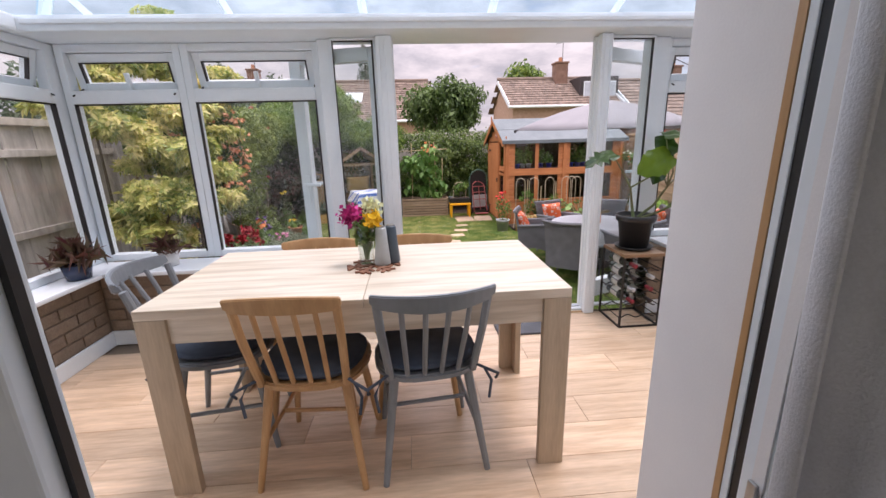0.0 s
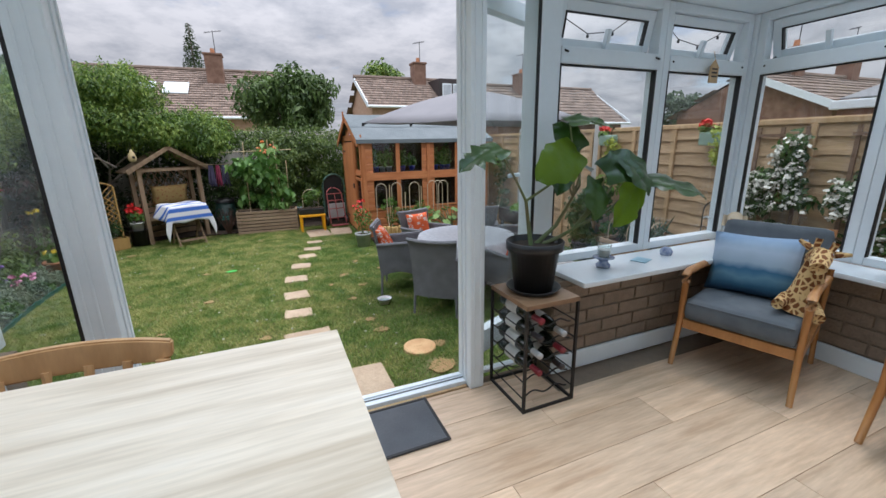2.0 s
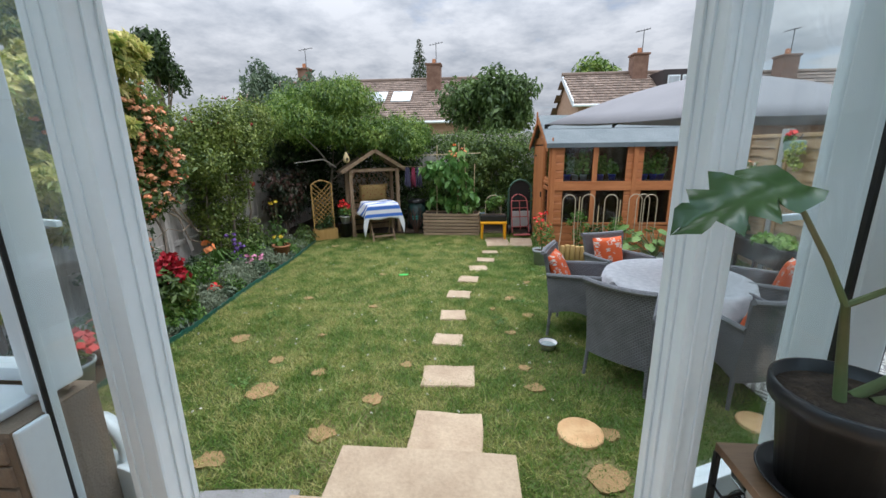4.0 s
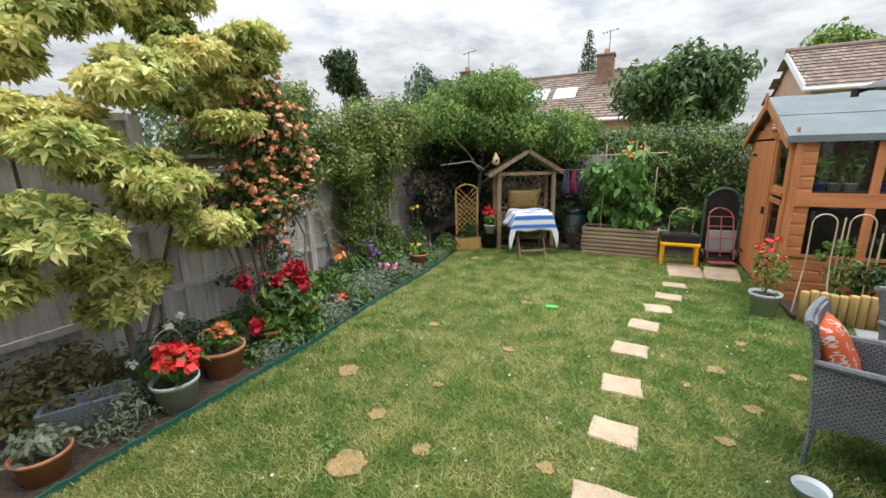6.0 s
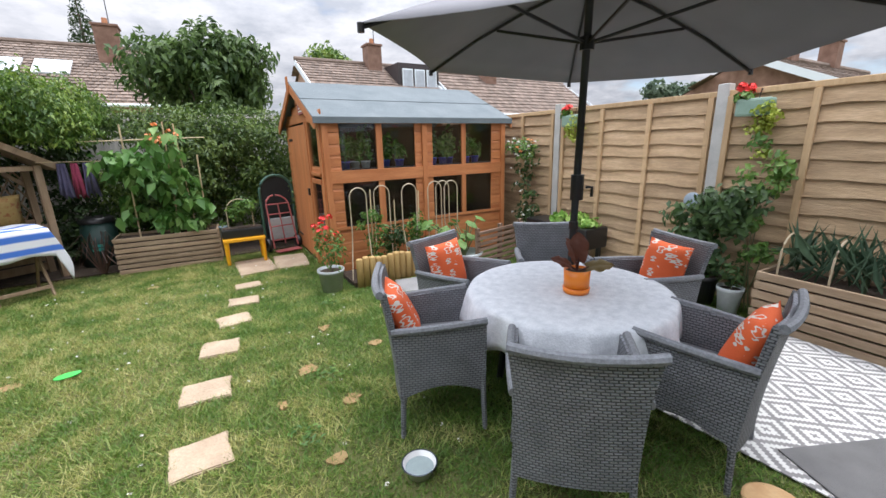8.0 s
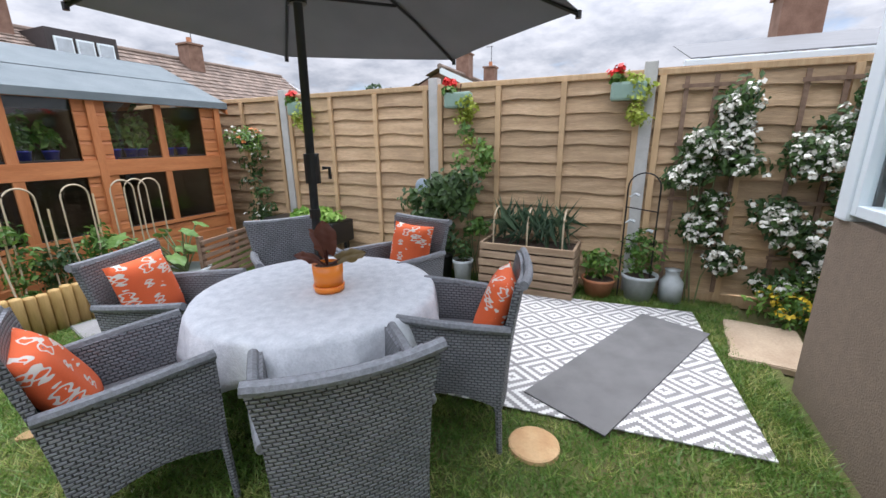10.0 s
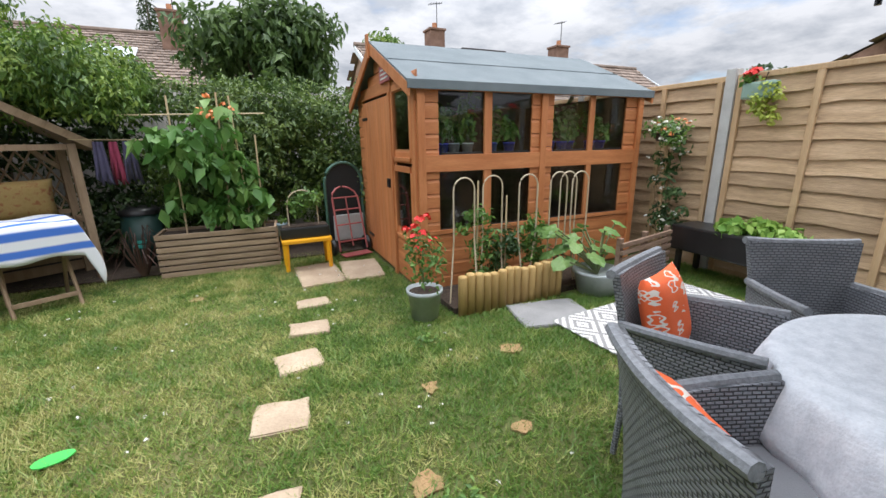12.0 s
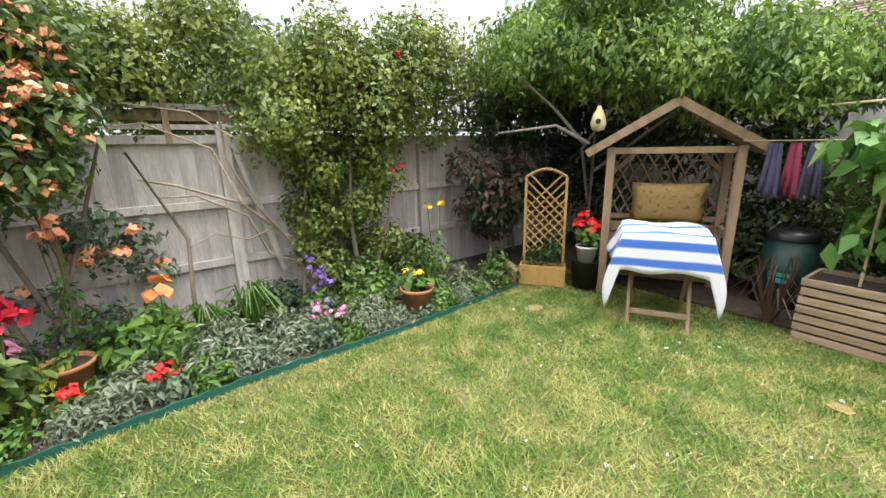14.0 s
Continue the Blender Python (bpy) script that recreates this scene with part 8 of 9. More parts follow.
for z, y in ((0.55, -0.06), (0.82, 0.06), (0.62, 0.07)):
    part("bird_shape", T([(-0.01, y - 0.03, z), (-0.01, y, z + 0.012), (-0.01, y + 0.035, z - 0.01)], 0.016, 6, 0.006), M_POTGREY, ow)


# ---- border along the grey fence ----
def shrub(name, blobs, n, leaf, mtl, label, seed, stems=(), wide=0.45, droop=0.3, shell=0.5, bloom=None, nb=0, bs=0.05, category="shrub", petals=7, turn=0.7, bark=None, whorl=0):
    """A shrub of leafy lumps (world places) on a few branching stems."""
    base = Vector(stems[0][0]) if stems else Vector((blobs[0][0], blobs[0][1], L))
    ob = thing(name, base, label, category)
    p, d = blob_spots(blobs, n, seed, shell)
    p[:, 2] = np.maximum(p[:, 2], L + 0.03)
    p = p - np.array(base)
    leaves("foliage", p, d, leaf, mtl, ob, seed=seed, wide=wide, droop=droop, turn=turn, whorl=whorl)
    for k, st_ in enumerate(stems):
        thick = 0.006 if category == "plant" else 0.028 if k == 0 else 0.018
        part("stem", T([Vector(q) - base for q in st_], thick, 7 if thick > 0.01 else 5, min(0.008, thick * 0.5)), bark or (M_STEM if category == "plant" else M_BARK), ob, smooth=True)
    g = np.random.default_rng(seed + 50)
    if bloom:
        outer = p[g.choice(len(p), nb)] + d[:nb] * 0.0
        flowers("bloom", outer + np.array([0.06, -0.04, 0.03]), bs, bloom, ob, petals, seed=seed)
    return ob


M_PIERIS = leafmat("cream and green leaf", (0.14, 0.24, 0.045), (0.90, 0.79, 0.36), (0.54, 0.55, 0.15))
M_HEDGE = leafmat("mixed hedge leaf", (0.035, 0.075, 0.018), (0.19, 0.27, 0.06), (0.085, 0.145, 0.03))
M_BRIGHT = leafmat("bright wisteria leaf", (0.04, 0.095, 0.016), (0.28, 0.38, 0.07), (0.12, 0.215, 0.035))
# dark tone of the far trees; also holds the shade behind the arbour
M_DEEP = leafmat("dark leaf for conifer and shade", (0.018, 0.04, 0.012), (0.07, 0.12, 0.03), (0.035, 0.07, 0.02))
M_BLUEGREEN = leafmat("blue green leaf", (0.05, 0.09, 0.055), (0.17, 0.23, 0.14), (0.10, 0.15, 0.085))
M_SILVER = leafmat("silver green leaf", (0.12, 0.16, 0.10), (0.32, 0.36, 0.25), (0.2, 0.25, 0.16))

def tiers(blobs, seed, n=5):
    """Each lump broken up into flat leafy shelves with gaps between them."""
    g = random.Random(seed)
    return [(x + g.uniform(-0.75, 0.75) * rx, y + g.uniform(-0.75, 0.75) * ry, z + (2 * (k + 0.5) / n - 1) * rz * 0.95, rx * g.uniform(0.34, 0.62), ry * g.uniform(0.34, 0.62), 0.075) for x, y, z, rx, ry, rz in blobs for k in range(n)]


shrub("variegated_shrub", tiers([(-1.62, 5.35, 1.45, 0.50, 0.45, 0.40), (-1.35, 5.15, 1.05, 0.42, 0.38, 0.30), (-1.72, 6.05, 1.75, 0.45, 0.42, 0.42), (-1.80, 4.95, 1.75, 0.36, 0.36, 0.36), (-1.75, 5.60, 2.15, 0.42, 0.5, 0.35), (-1.55, 5.75, 0.85, 0.36, 0.40, 0.28),
                           (-1.72, 5.2, 0.42, 0.34, 0.30, 0.20), (-1.55, 4.85, 0.70, 0.28, 0.24, 0.18), (-2.05, 6.25, 2.25, 0.35, 0.4, 0.3)], 3),
      7600, 0.070, M_PIERIS, "large cream and green variegated shrub beside the fence", 41, [[(-1.85, 5.35, L), (-1.8, 5.3, 0.3), (-1.65, 5.35, 1.2)], [(-1.85, 5.35, L + 0.1), (-1.75, 5.65, 0.6), (-1.7, 6.0, 1.6)], [(-1.85, 5.35, 0.0), (-1.95, 5.0, 0.7), (-1.95, 5.0, 1.6)], [(-1.82, 5.32, 0.2), (-1.6, 5.1, 0.55), (-1.4, 5.1, 0.95)]], wide=0.36, droop=0.3, shell=0.45, whorl=7, turn=0.45)
shrub("apricot_honeysuckle", rand_blobs(-1.98, -1.48, 6.28, 6.85, 0.75, 1.66, 0.24, 18, 42), 7500, 0.065, M_HEDGE, "honeysuckle climber with apricot flowers on the fence", 42, [[(-2.1, 6.7, L), (-2.1, 6.7, 0.3), (-1.8, 6.6, 1.0)], [(-2.1, 6.7, L), (-2.0, 6.5, 0.4), (-1.7, 6.4, 1.2)]], bloom=M_PEACH, nb=520, bs=0.052)
shrub("rambling_hedge", rand_blobs(-2.4, -1.95, 7.95, 9.8, 1.0, 1.8, 0.31, 28, 43) + rand_blobs(-2.62, -2.38, 6.6, 8.3, 1.35, 1.95, 0.25, 20, 48) + rand_blobs(-2.6, -2.3, 5.9, 7.0, 1.3, 1.75, 0.20, 9, 49) + rand_blobs(-2.34, -1.98, 8.1, 8.9, -0.1, 0.95, 0.18, 22, 44) + rand_blobs(-2.8, -2.55, 6.2, 8.3, 0.95, 1.5, 0.22, 14, 50), 56000, 0.043, leafmat("yellow green climber leaf", (0.05, 0.10, 0.02), (0.30, 0.36, 0.08), (0.15, 0.21, 0.04)), "tall rambling yellow green climber over the fence", 43,
      [[(-2.1, 8.6, L), (-2.0, 8.5, 0.3), (-2.1, 8.6, 1.2)], [(-2.0, 8.6, L), (-1.9, 8.8, 0.3), (-2.0, 9.0, 1.1)], [(-2.2, 8.1, L), (-2.15, 8.2, 0.6), (-2.2, 8.4, 1.4)]], bloom=M_ROSERED, nb=22, bs=0.05, shell=0.4, wide=0.6)
shrub("climbing_rose", rand_blobs(-2.34, -2.15, 6.35, 7.2, 0.0, 1.1, 0.16, 12, 45), 1000, 0.06, M_BLUEGREEN, "climbing rose with faded peach blooms against the fence", 45, [[(-2.1, 6.5, L), (-2.0, 6.4, 0.2), (-1.95, 6.25, 0.75)], [(-2.1, 6.5, L), (-2.1, 6.8, 0.4), (-2.1, 7.0, 1.0)], [(-2.15, 7.3, L), (-2.15, 7.35, 0.3), (-2.2, 7.1, 0.9)]], bloom=M_PEACH, nb=13, bs=0.075, petals=12, wide=0.6)
shrub("crimson_peony", [(-1.42, 6.28, -0.05, 0.22, 0.20, 0.22), (-1.42, 6.45, -0.1, 0.2, 0.16, 0.18)], 700, 0.085, M_HEDGE, "crimson peony clump in the border", 46, [[(-1.45, 6.5, L), (-1.45, 6.5, 0.1)]], bloom=None)
peb = thing("peony_blooms", (-1.38, 6.40, L), "cluster of crimson peony blooms on tall stems", "flowers")
sp = np.array([(-0.06, -0.12, 0.56), (0.0, 0.0, 0.62), (0.05, 0.06, 0.57), (-0.06, 0.14, 0.62), (-0.10, 0.06, 0.50), (0.06, 0.04, 0.46), (0.02, -0.42, 0.28), (-0.1, -0.4, 0.62), (-0.16, -0.48, 1.05)])
for q in sp:
    part("stem", T([(q[0] * 0.4, q[1] * 0.5, 0), tuple(q)], 0.006, 5), M_STEM, peb)
    pq = np.random.default_rng(int(abs(q[1]) * 100)).normal(0, 0.03, (60, 3)) + q
    leaves("bloom", pq, pq - q + np.array((0, 0, 0.01)), 0.06, M_ROSERED, peb, wide=0.85, droop=0.0, seed=3)
shrub("photinia", rand_blobs(-2.2, -1.75, 9.75, 10.5, -0.1, 0.75, 0.24, 12, 47), 2400, 0.085, leafmat("dark red tipped leaf", (0.02, 0.035, 0.02), (0.16, 0.07, 0.06), (0.05, 0.07, 0.035)), "dark shrub with reddish leaf tips in the corner", 47, [[(-2.0, 10.1, L), (-2.0, 10.1, 0.5)]])

M_VINE = mat("pale peeling vine", (0.30, 0.23, 0.17), (0.44, 0.36, 0.28), scale=14, rough=0.95, bump=0.6, bscale=70)
vine = thing("bare_climber", (-2.28, 8.3, L), "old climber with bare twisted pale stems on the fence", "climber")
for a, r in (([(0, 0.05, 0), (0.02, -0.05, 0.4), (0.0, -0.35, 0.72), (-0.02, -0.55, 0.92), (0.0, -0.95, 1.08), (0.0, -1.15, 1.12)], 0.017), ([(0.03, 0.0, 0), (0.05, -0.2, 0.38), (0.02, -0.42, 0.50), (0.0, -0.52, 0.82), (0.0, -0.85, 1.0), (0, -1.05, 0.98)], 0.014),
             ([(0.05, 0.1, 0.02), (0.05, 0.0, 0.5), (0.02, -0.25, 0.58), (0.0, -0.45, 0.9), (-0.02, -0.62, 1.25), (-0.05, -0.6, 1.6)], 0.015), ([(0.02, -0.35, 0.70), (0.04, -0.55, 0.62), (0.03, -0.78, 0.72), (0.02, -0.98, 0.62)], 0.008),
             ([(0.02, 0.12, 0), (0.06, 0.2, 0.45), (0.03, 0.12, 0.8), (0.0, 0.2, 1.2)], 0.014), ([(0.04, 0.0, 0.4), (0.07, 0.16, 0.56), (0.05, 0.3, 0.5), (0.05, 0.42, 0.66)], 0.009), ([(0, -0.55, 0.92), (0.0, -0.7, 1.3), (-0.02, -1.1, 1.5), (-0.04, -1.4, 1.46)], 0.010), ([(0, -0.4, 1.3), (0.0, -0.8, 1.55), (0.0, -1.2, 1.62)], 0.008)):
    part("stem", T([Vector(a[0])] + [Vector(p) + Vector((0.03 * noise.noise((k * 3.1 + r * 90, 0, 0)), 0.05 * noise.noise((0, k * 2.3, r * 70)), 0.04 * noise.noise((r * 50, 1, k)))) for k, p in enumerate(a[1:])], r, 7, r * 0.45), M_VINE, vine, smooth=True)

# low plants, one clump each
clumps = [(-1.55, 7.85, 0.22, 0.16, M_SILVER, 0.05, "silver lavender clump in the border"), (-1.48, 8.34, 0.20, 0.20, M_SILVER, 0.045, "grey green lavender clump in the border"), (-1.70, 9.35, 0.22, 0.2, M_SILVER, 0.045, "silvery santolina clump in the border"),
          (-1.50, 7.36, 0.26, 0.24, M_SILVER, 0.05, "grey leaved sub-shrub in the border"), (-1.85, 7.0, 0.25, 0.28, M_PLANTLEAF, 0.085, "fresh green leafy perennial in the border"), (-1.58, 6.48, 0.20, 0.2, leafmat("lime leaf", (0.22, 0.30, 0.03), (0.55, 0.55, 0.08)), 0.05, "lime yellow low shrub in the border"),
          (-1.38, 6.25, 0.2, 0.18, M_PLANTLEAF, 0.06, "low green plant in the border"), (-1.85, 7.6, 0.22, 0.25, M_HEDGE, 0.07, "green perennial clump in the border"), (-1.95, 8.5, 0.3, 0.35, M_HEDGE, 0.06, "bushy green plant in the border"), (-1.35, 5.9, 0.14, 0.12, M_HEDGE, 0.045, "low edging plant in the border"),
          (-1.42, 5.02, 0.24, 0.2, M_SILVER, 0.045, "feathery grey green plant at the lawn edge"), (-1.9, 5.6, 0.3, 0.25, M_BLUEGREEN, 0.055, "shady green plant by the fence"), (-2.0, 4.9, 0.42, 0.3, leafmat("bronze green leaf", (0.07, 0.06, 0.02), (0.22, 0.19, 0.06)), 0.05, "bronze green bushy plant by the house"), (-1.9, 4.3, 0.35, 0.3, M_HEDGE, 0.05, "green bushy plant by the house"),
          (-1.75, 6.3, 0.24, 0.3, M_BLUEGREEN, 0.05, "blue green perennial by the fence"), (-2.1, 9.1, 0.3, 0.4, M_HEDGE, 0.06, "green shrub by the fence"), (-1.5, 9.7, 0.2, 0.25, M_HEDGE, 0.05, "green plant at the border's end"), (-1.6, 8.05, 0.15, 0.12, M_PLANTLEAF, 0.05, "low green edging plant")]
rc = random.Random(12)
fill = [(M_HEDGE, "leafy green perennial filling the border"), (M_BLUEGREEN, "blue green perennial filling the border"), (M_PLANTLEAF, "fresh green perennial filling the border"), (M_SILVER, "silvery green perennial filling the border")]
for i in range(20):
    yy = 5.8 + 3.8 * i / 20
    mtl, lab = fill[rc.randrange(4)]
    xx = rc.uniform(-2.2, bed_edge(yy) - 0.24)
    clumps.append((xx, yy, rc.uniform(0.16, 0.26), rc.uniform(0.12, 0.30) if xx < -1.7 else rc.uniform(0.09, 0.16), mtl, rc.uniform(0.045, 0.075), lab))
spill = [(M_SILVER, "silvery low plant spilling over the lawn edging"), (M_PLANTLEAF, "fresh green low plant spilling over the lawn edging"), (M_BLUEGREEN, "blue green low plant spilling over the lawn edging")]
for i in range(17):
    yy = 6.0 + 0.215 * i + rc.uniform(-0.06, 0.06)
    mtl, lab = spill[(i * 2 + i // 4) % 3]
    clumps.append((bed_edge(yy) - rc.uniform(0.10, 0.17), yy, rc.uniform(0.10, 0.15), rc.uniform(0.08, 0.15), mtl, rc.uniform(0.035, 0.05), lab))
for i, (x, y, r, h, mtl, lf_, lab) in enumerate(clumps):
    p_blobs = [(x, y, L + h * 0.55, r, r, h * 0.75), (x + r * 0.4, y - r * 0.3, L + h * 0.4, r * 0.6, r * 0.6, h * 0.5), (x - r * 0.3, y + r * 0.4, L + h * 0.8, r * 0.5, r * 0.5, h * 0.5)]
    shrub("border_plant", p_blobs, int(700 * r / 0.2), lf_, mtl, lab, 60 + i, [[(x + q * r * 0.3, y + r * 0.1 * q, L + 0.01), (x + q * r * 0.45, y, L + h * 0.5), (x + q * r * 0.6, y + r * 0.2, L + h * 0.9)] for q in (0, -1, 1)], wide=0.3 if mtl is M_SILVER else 0.5, category="plant", shell=0.2)
blade_spots = [(-1.75, 7.62, 0.50), (-1.6, 9.05, 0.22), (-1.9, 7.35, 0.35)]
for i, (x, y, h) in enumerate(blade_spots):
    ob = thing("strap_leaf_plant", (x, y, L + 0.03), "clump of arching strap leaves in the border", "plant")
    g = np.random.default_rng(i + 70)
    for k in range(26):
        a, r = g.uniform(0, 6.28), g.uniform(0.3, 1.0) * h * 0.7
        part("leaf", T([(0.02 * math.cos(a), 0.02 * math.sin(a), 0), (r * 0.4 * math.cos(a), r * 0.4 * math.sin(a), h * 0.8), (r * math.cos(a), r * math.sin(a), h * g.uniform(0.4, 0.8))], 0.011, 3, 0.003), M_PLANTLEAF, ob)
fl = [(-1.52, 7.15, 0.185, M_ORANGEFL, 0.13, 1, "orange poppy on a tall stem in the border", 0.55), (-1.42, 7.05, -0.28, M_SCARLET, 0.085, 5, "scarlet low flower at the border edge", 0.12), (-1.45, 6.7, -0.30, M_SCARLET, 0.07, 4, "scarlet low flower at the border edge", 0.10), (-1.50, 8.02, -0.26, M_PINK, 0.055, 9, "pink busy lizzie at the border edge", 0.12),
      (-1.65, 6.25, -0.02, M_PINK, 0.10, 3, "pale pink poppy in the border", 0.35), (-1.62, 6.48, -0.05, M_PINK, 0.09, 3, "pale pink poppy in the border", 0.33), (-1.78, 8.10, -0.05, M_PURPLE, 0.05, 16, "purple salvia spikes in the border", 0.3), (-1.70, 9.15, 0.42, M_YELLOWFL, 0.06, 2, "single yellow rose in the border", 0.8), (-1.95, 6.7, 0.45, M_PEACH, 0.08, 4, "faded peach roses on the fence", 0.85)]
for i, (x, y, z, mtl, bs, nb, lab, sl) in enumerate(fl):
    ob = thing("border_flower", (x, y, L + 0.02), lab, "flower")
    g = np.random.default_rng(90 + i)
    spread = (0.05, 0.07, 0.09) if nb > 8 else (0.03, 0.05, 0.02)
    pts = g.normal(0, 1, (nb, 3)) * np.array(spread) + np.array([0, 0, z - L - 0.02])
    flowers("bloom", pts, bs, mtl, ob, 9, seed=i)
    for q in pts[:4]:
        part("stem", T([(0, 0, 0), (q[0] * 0.6, q[1] * 0.6, q[2] * 0.6), tuple(q)], 0.004, 5), M_STEM, ob)
    p, d = blob_spots([(0, 0, max(0.06, (z - L) * 0.4), 0.12, 0.14, max(0.06, (z - L) * 0.35))], 120, i, 0.2)
    leaves("foliage", p, d, 0.06, M_PLANTLEAF, ob, seed=i)
pot_plant("geranium_tub", -1.28, 5.28, L + 0.02, 0.135, 0.20, M_POTGREY, M_PLANTLEAF, "scarlet geraniums in a pale grey pot at the lawn edge", 170, 0.15, 0.18, 0.06, 51, M_SCARLET, 26, wide=0.8, bsize=0.075)
pot_plant("terracotta_pot", -1.38, 5.68, L + 0.02, 0.155, 0.22, M_TERRA, M_PLANTLEAF, "orange flowers in a large terracotta pot", 160, 0.15, 0.14, 0.055, 52, M_ORANGEFL, 10, bsize=0.06)
pot_plant("terracotta_pot", -1.42, 6.15, L + 0.02, 0.13, 0.17, M_TERRA, M_PLANTLEAF, "primrose leaves in a terracotta pot", 120, 0.17, 0.14, 0.13, 53, wide=0.4)
pot_plant("terracotta_pot", -1.47, 8.78, L + 0.02, 0.13, 0.20, M_TERRA, M_PLANTLEAF, "young courgette in a terracotta pot at the border edge", 26, 0.10, 0.10, 0.12, 54, M_YELLOWFL, 3, wide=0.8)
pot_plant("terracotta_pot", -1.72, 6.66, L + 0.02, 0.125, 0.19, M_TERRA, M_PLANTLEAF, "small plant in a terracotta pot among the border", 40, 0.08, 0.06, 0.05, 55)
pot_plant("terracotta_pot", -1.30, 4.62, L + 0.02, 0.12, 0.15, M_TERRA, M_SILVER, "silver leaved plant in a terracotta pot", 150, 0.14, 0.12, 0.05, 56)
tg = thing("grey_trough", pose(-1.62, 4.95, L + 0.02, 0, 0, 62), "blue grey plastic trough in the border", "planter")
bm = bmesh.new()
o_, i_ = [(-0.22, -0.10), (0.22, -0.10), (0.22, 0.10), (-0.22, 0.10)], [(-0.2, -0.08), (0.2, -0.08), (0.2, 0.08), (-0.2, 0.08)]
lo_ = [bm.verts.new((x * 0.82, y * 0.82, 0)) for x, y in o_]; hi2 = [bm.verts.new((x, y, 0.17)) for x, y in o_]; hi3 = [bm.verts.new((x, y, 0.17)) for x, y in i_]; in_ = [bm.verts.new((x * 0.9, y * 0.9, 0.11)) for x, y in i_]
for a, b in ((lo_, hi2), (hi2, hi3), (hi3, in_)):
    for i in range(4):
        bm.faces.new((a[i], a[(i + 1) % 4], b[(i + 1) % 4], b[i]))
bm.faces.new(lo_[::-1]); bm.faces.new(in_)
part("trough", bm, mat("blue grey plastic", (0.22, 0.26, 0.30), rough=0.5), tg)
wf = thing("white_flower_pot", (-1.62, 5.42, L + 0.02), "white flowers under a wire hoop in the border", "plant")
flowers("bloom", np.array([(0.0, 0.05, 0.42), (0.06, -0.08, 0.33), (-0.05, 0.16, 0.45), (0.1, 0.22, 0.28), (-0.02, -0.2, 0.25)]), 0.06, M_WHITEFL, wf, 12, seed=2)
p, d = blob_spots([(0, 0, 0.22, 0.16, 0.2, 0.18)], 260, 9, 0.2)
leaves("foliage", p, d, 0.05, M_BLUEGREEN, wf, seed=9)
part("hoop", T([(0.05, -0.1, 0)] + arc((0.05, 0, 0.32), 0.1, 180, 0, 10, "yz") + [(0.05, 0.1, 0)], 0.005, 5), M_HOOP, wf)

# ---- far end: wisteria, hedge, trees ----
shrub("wisteria", rand_blobs(-2.3, -0.6, 10.35, 11.8, 1.45, 2.15, 0.42, 28, 81) + rand_blobs(-0.7, 0.3, 10.55, 11.8, 1.25, 1.55, 0.34, 14, 86) + [(-0.9, 10.3, 1.55, 0.5, 0.35, 0.3), (-1.6, 10.0, 1.7, 0.5, 0.35, 0.35), (-0.35, 10.5, 1.42, 0.45, 0.3, 0.22), (0.15, 10.7, 1.25, 0.35, 0.3, 0.2)], 62000, 0.054, M_BRIGHT, "large wisteria with bright drooping leaves over the arbour", 81,
      [[(-1.55, 11.2, L), (-1.4, 11.0, 0.5), (-1.2, 10.7, 1.3)], [(-1.5, 11.1, 0.3), (-1.2, 10.5, 0.85), (-0.75, 10.2, 1.15)], [(-1.25, 10.6, 0.9), (-1.3, 10.2, 1.2), (-1.5, 9.9, 1.5)], [(-1.1, 10.45, 0.9), (-1.2, 10.1, 1.05), (-1.6, 9.8, 1.0)], [(-1.4, 11.0, 0.6), (-0.6, 11.1, 1.2), (0.1, 11.0, 1.6)]], wide=0.46, droop=0.6, shell=0.45, category="tree", bark=mat("pale grey bark", (0.22, 0.20, 0.17), (0.34, 0.31, 0.27), scale=12, rough=0.95, bump=0.6, bscale=60))
# shade under the wisteria is put into these leaves' dark colour
shrub("shaded_ivy", rand_blobs(-2.3, 0.5, 11.3, 12.0, -0.3, 1.6, 0.35, 34, 82) + rand_blobs(-2.5, -0.8, 11.7, 12.1, 0.8, 1.7, 0.35, 12, 87) + rand_blobs(-2.5, -2.05, 9.9, 11.8, 0.95, 1.6, 0.30, 16, 88), 16000, 0.085, M_DEEP, "ivy and leaves behind the arbour, coloured dark for shade", 82, [[(-1.0, 11.9, L), (-0.9, 11.8, 0.4), (-0.7, 11.7, 1.3)], [(-2.3, 10.8, L), (-2.35, 10.7, 0.5), (-2.3, 10.5, 1.3)], [(0.1, 11.9, L), (0.15, 11.8, 0.5), (0.2, 11.7, 1.2)]], shell=0.5)
shrub("back_hedge", rand_blobs(0.45, 2.9, 11.05, 11.9, -0.2, 1.25, 0.34, 44, 83) + rand_blobs(0.5, 2.9, 11.1, 11.7, 1.1, 1.38, 0.28, 14, 84), 44000, 0.058, M_HEDGE, "dense mixed hedge across the end of the garden", 83, [[(1.0, 11.7, L), (1.05, 11.6, 0.3), (0.9, 11.5, 1.0)], [(1.8, 11.7, L), (1.75, 11.6, 0.3), (1.9, 11.5, 1.0)], [(2.6, 11.7, L), (2.6, 11.6, 0.3), (2.5, 11.5, 1.0)]], shell=0.5, category="hedge")
shrub("far_hedge", rand_blobs(2.9, 5.2, 11.2, 11.9, 0.1, 1.2, 0.4, 16, 85), 4000, 0.09, M_HEDGE, "hedge behind the shed", 85, category="hedge")


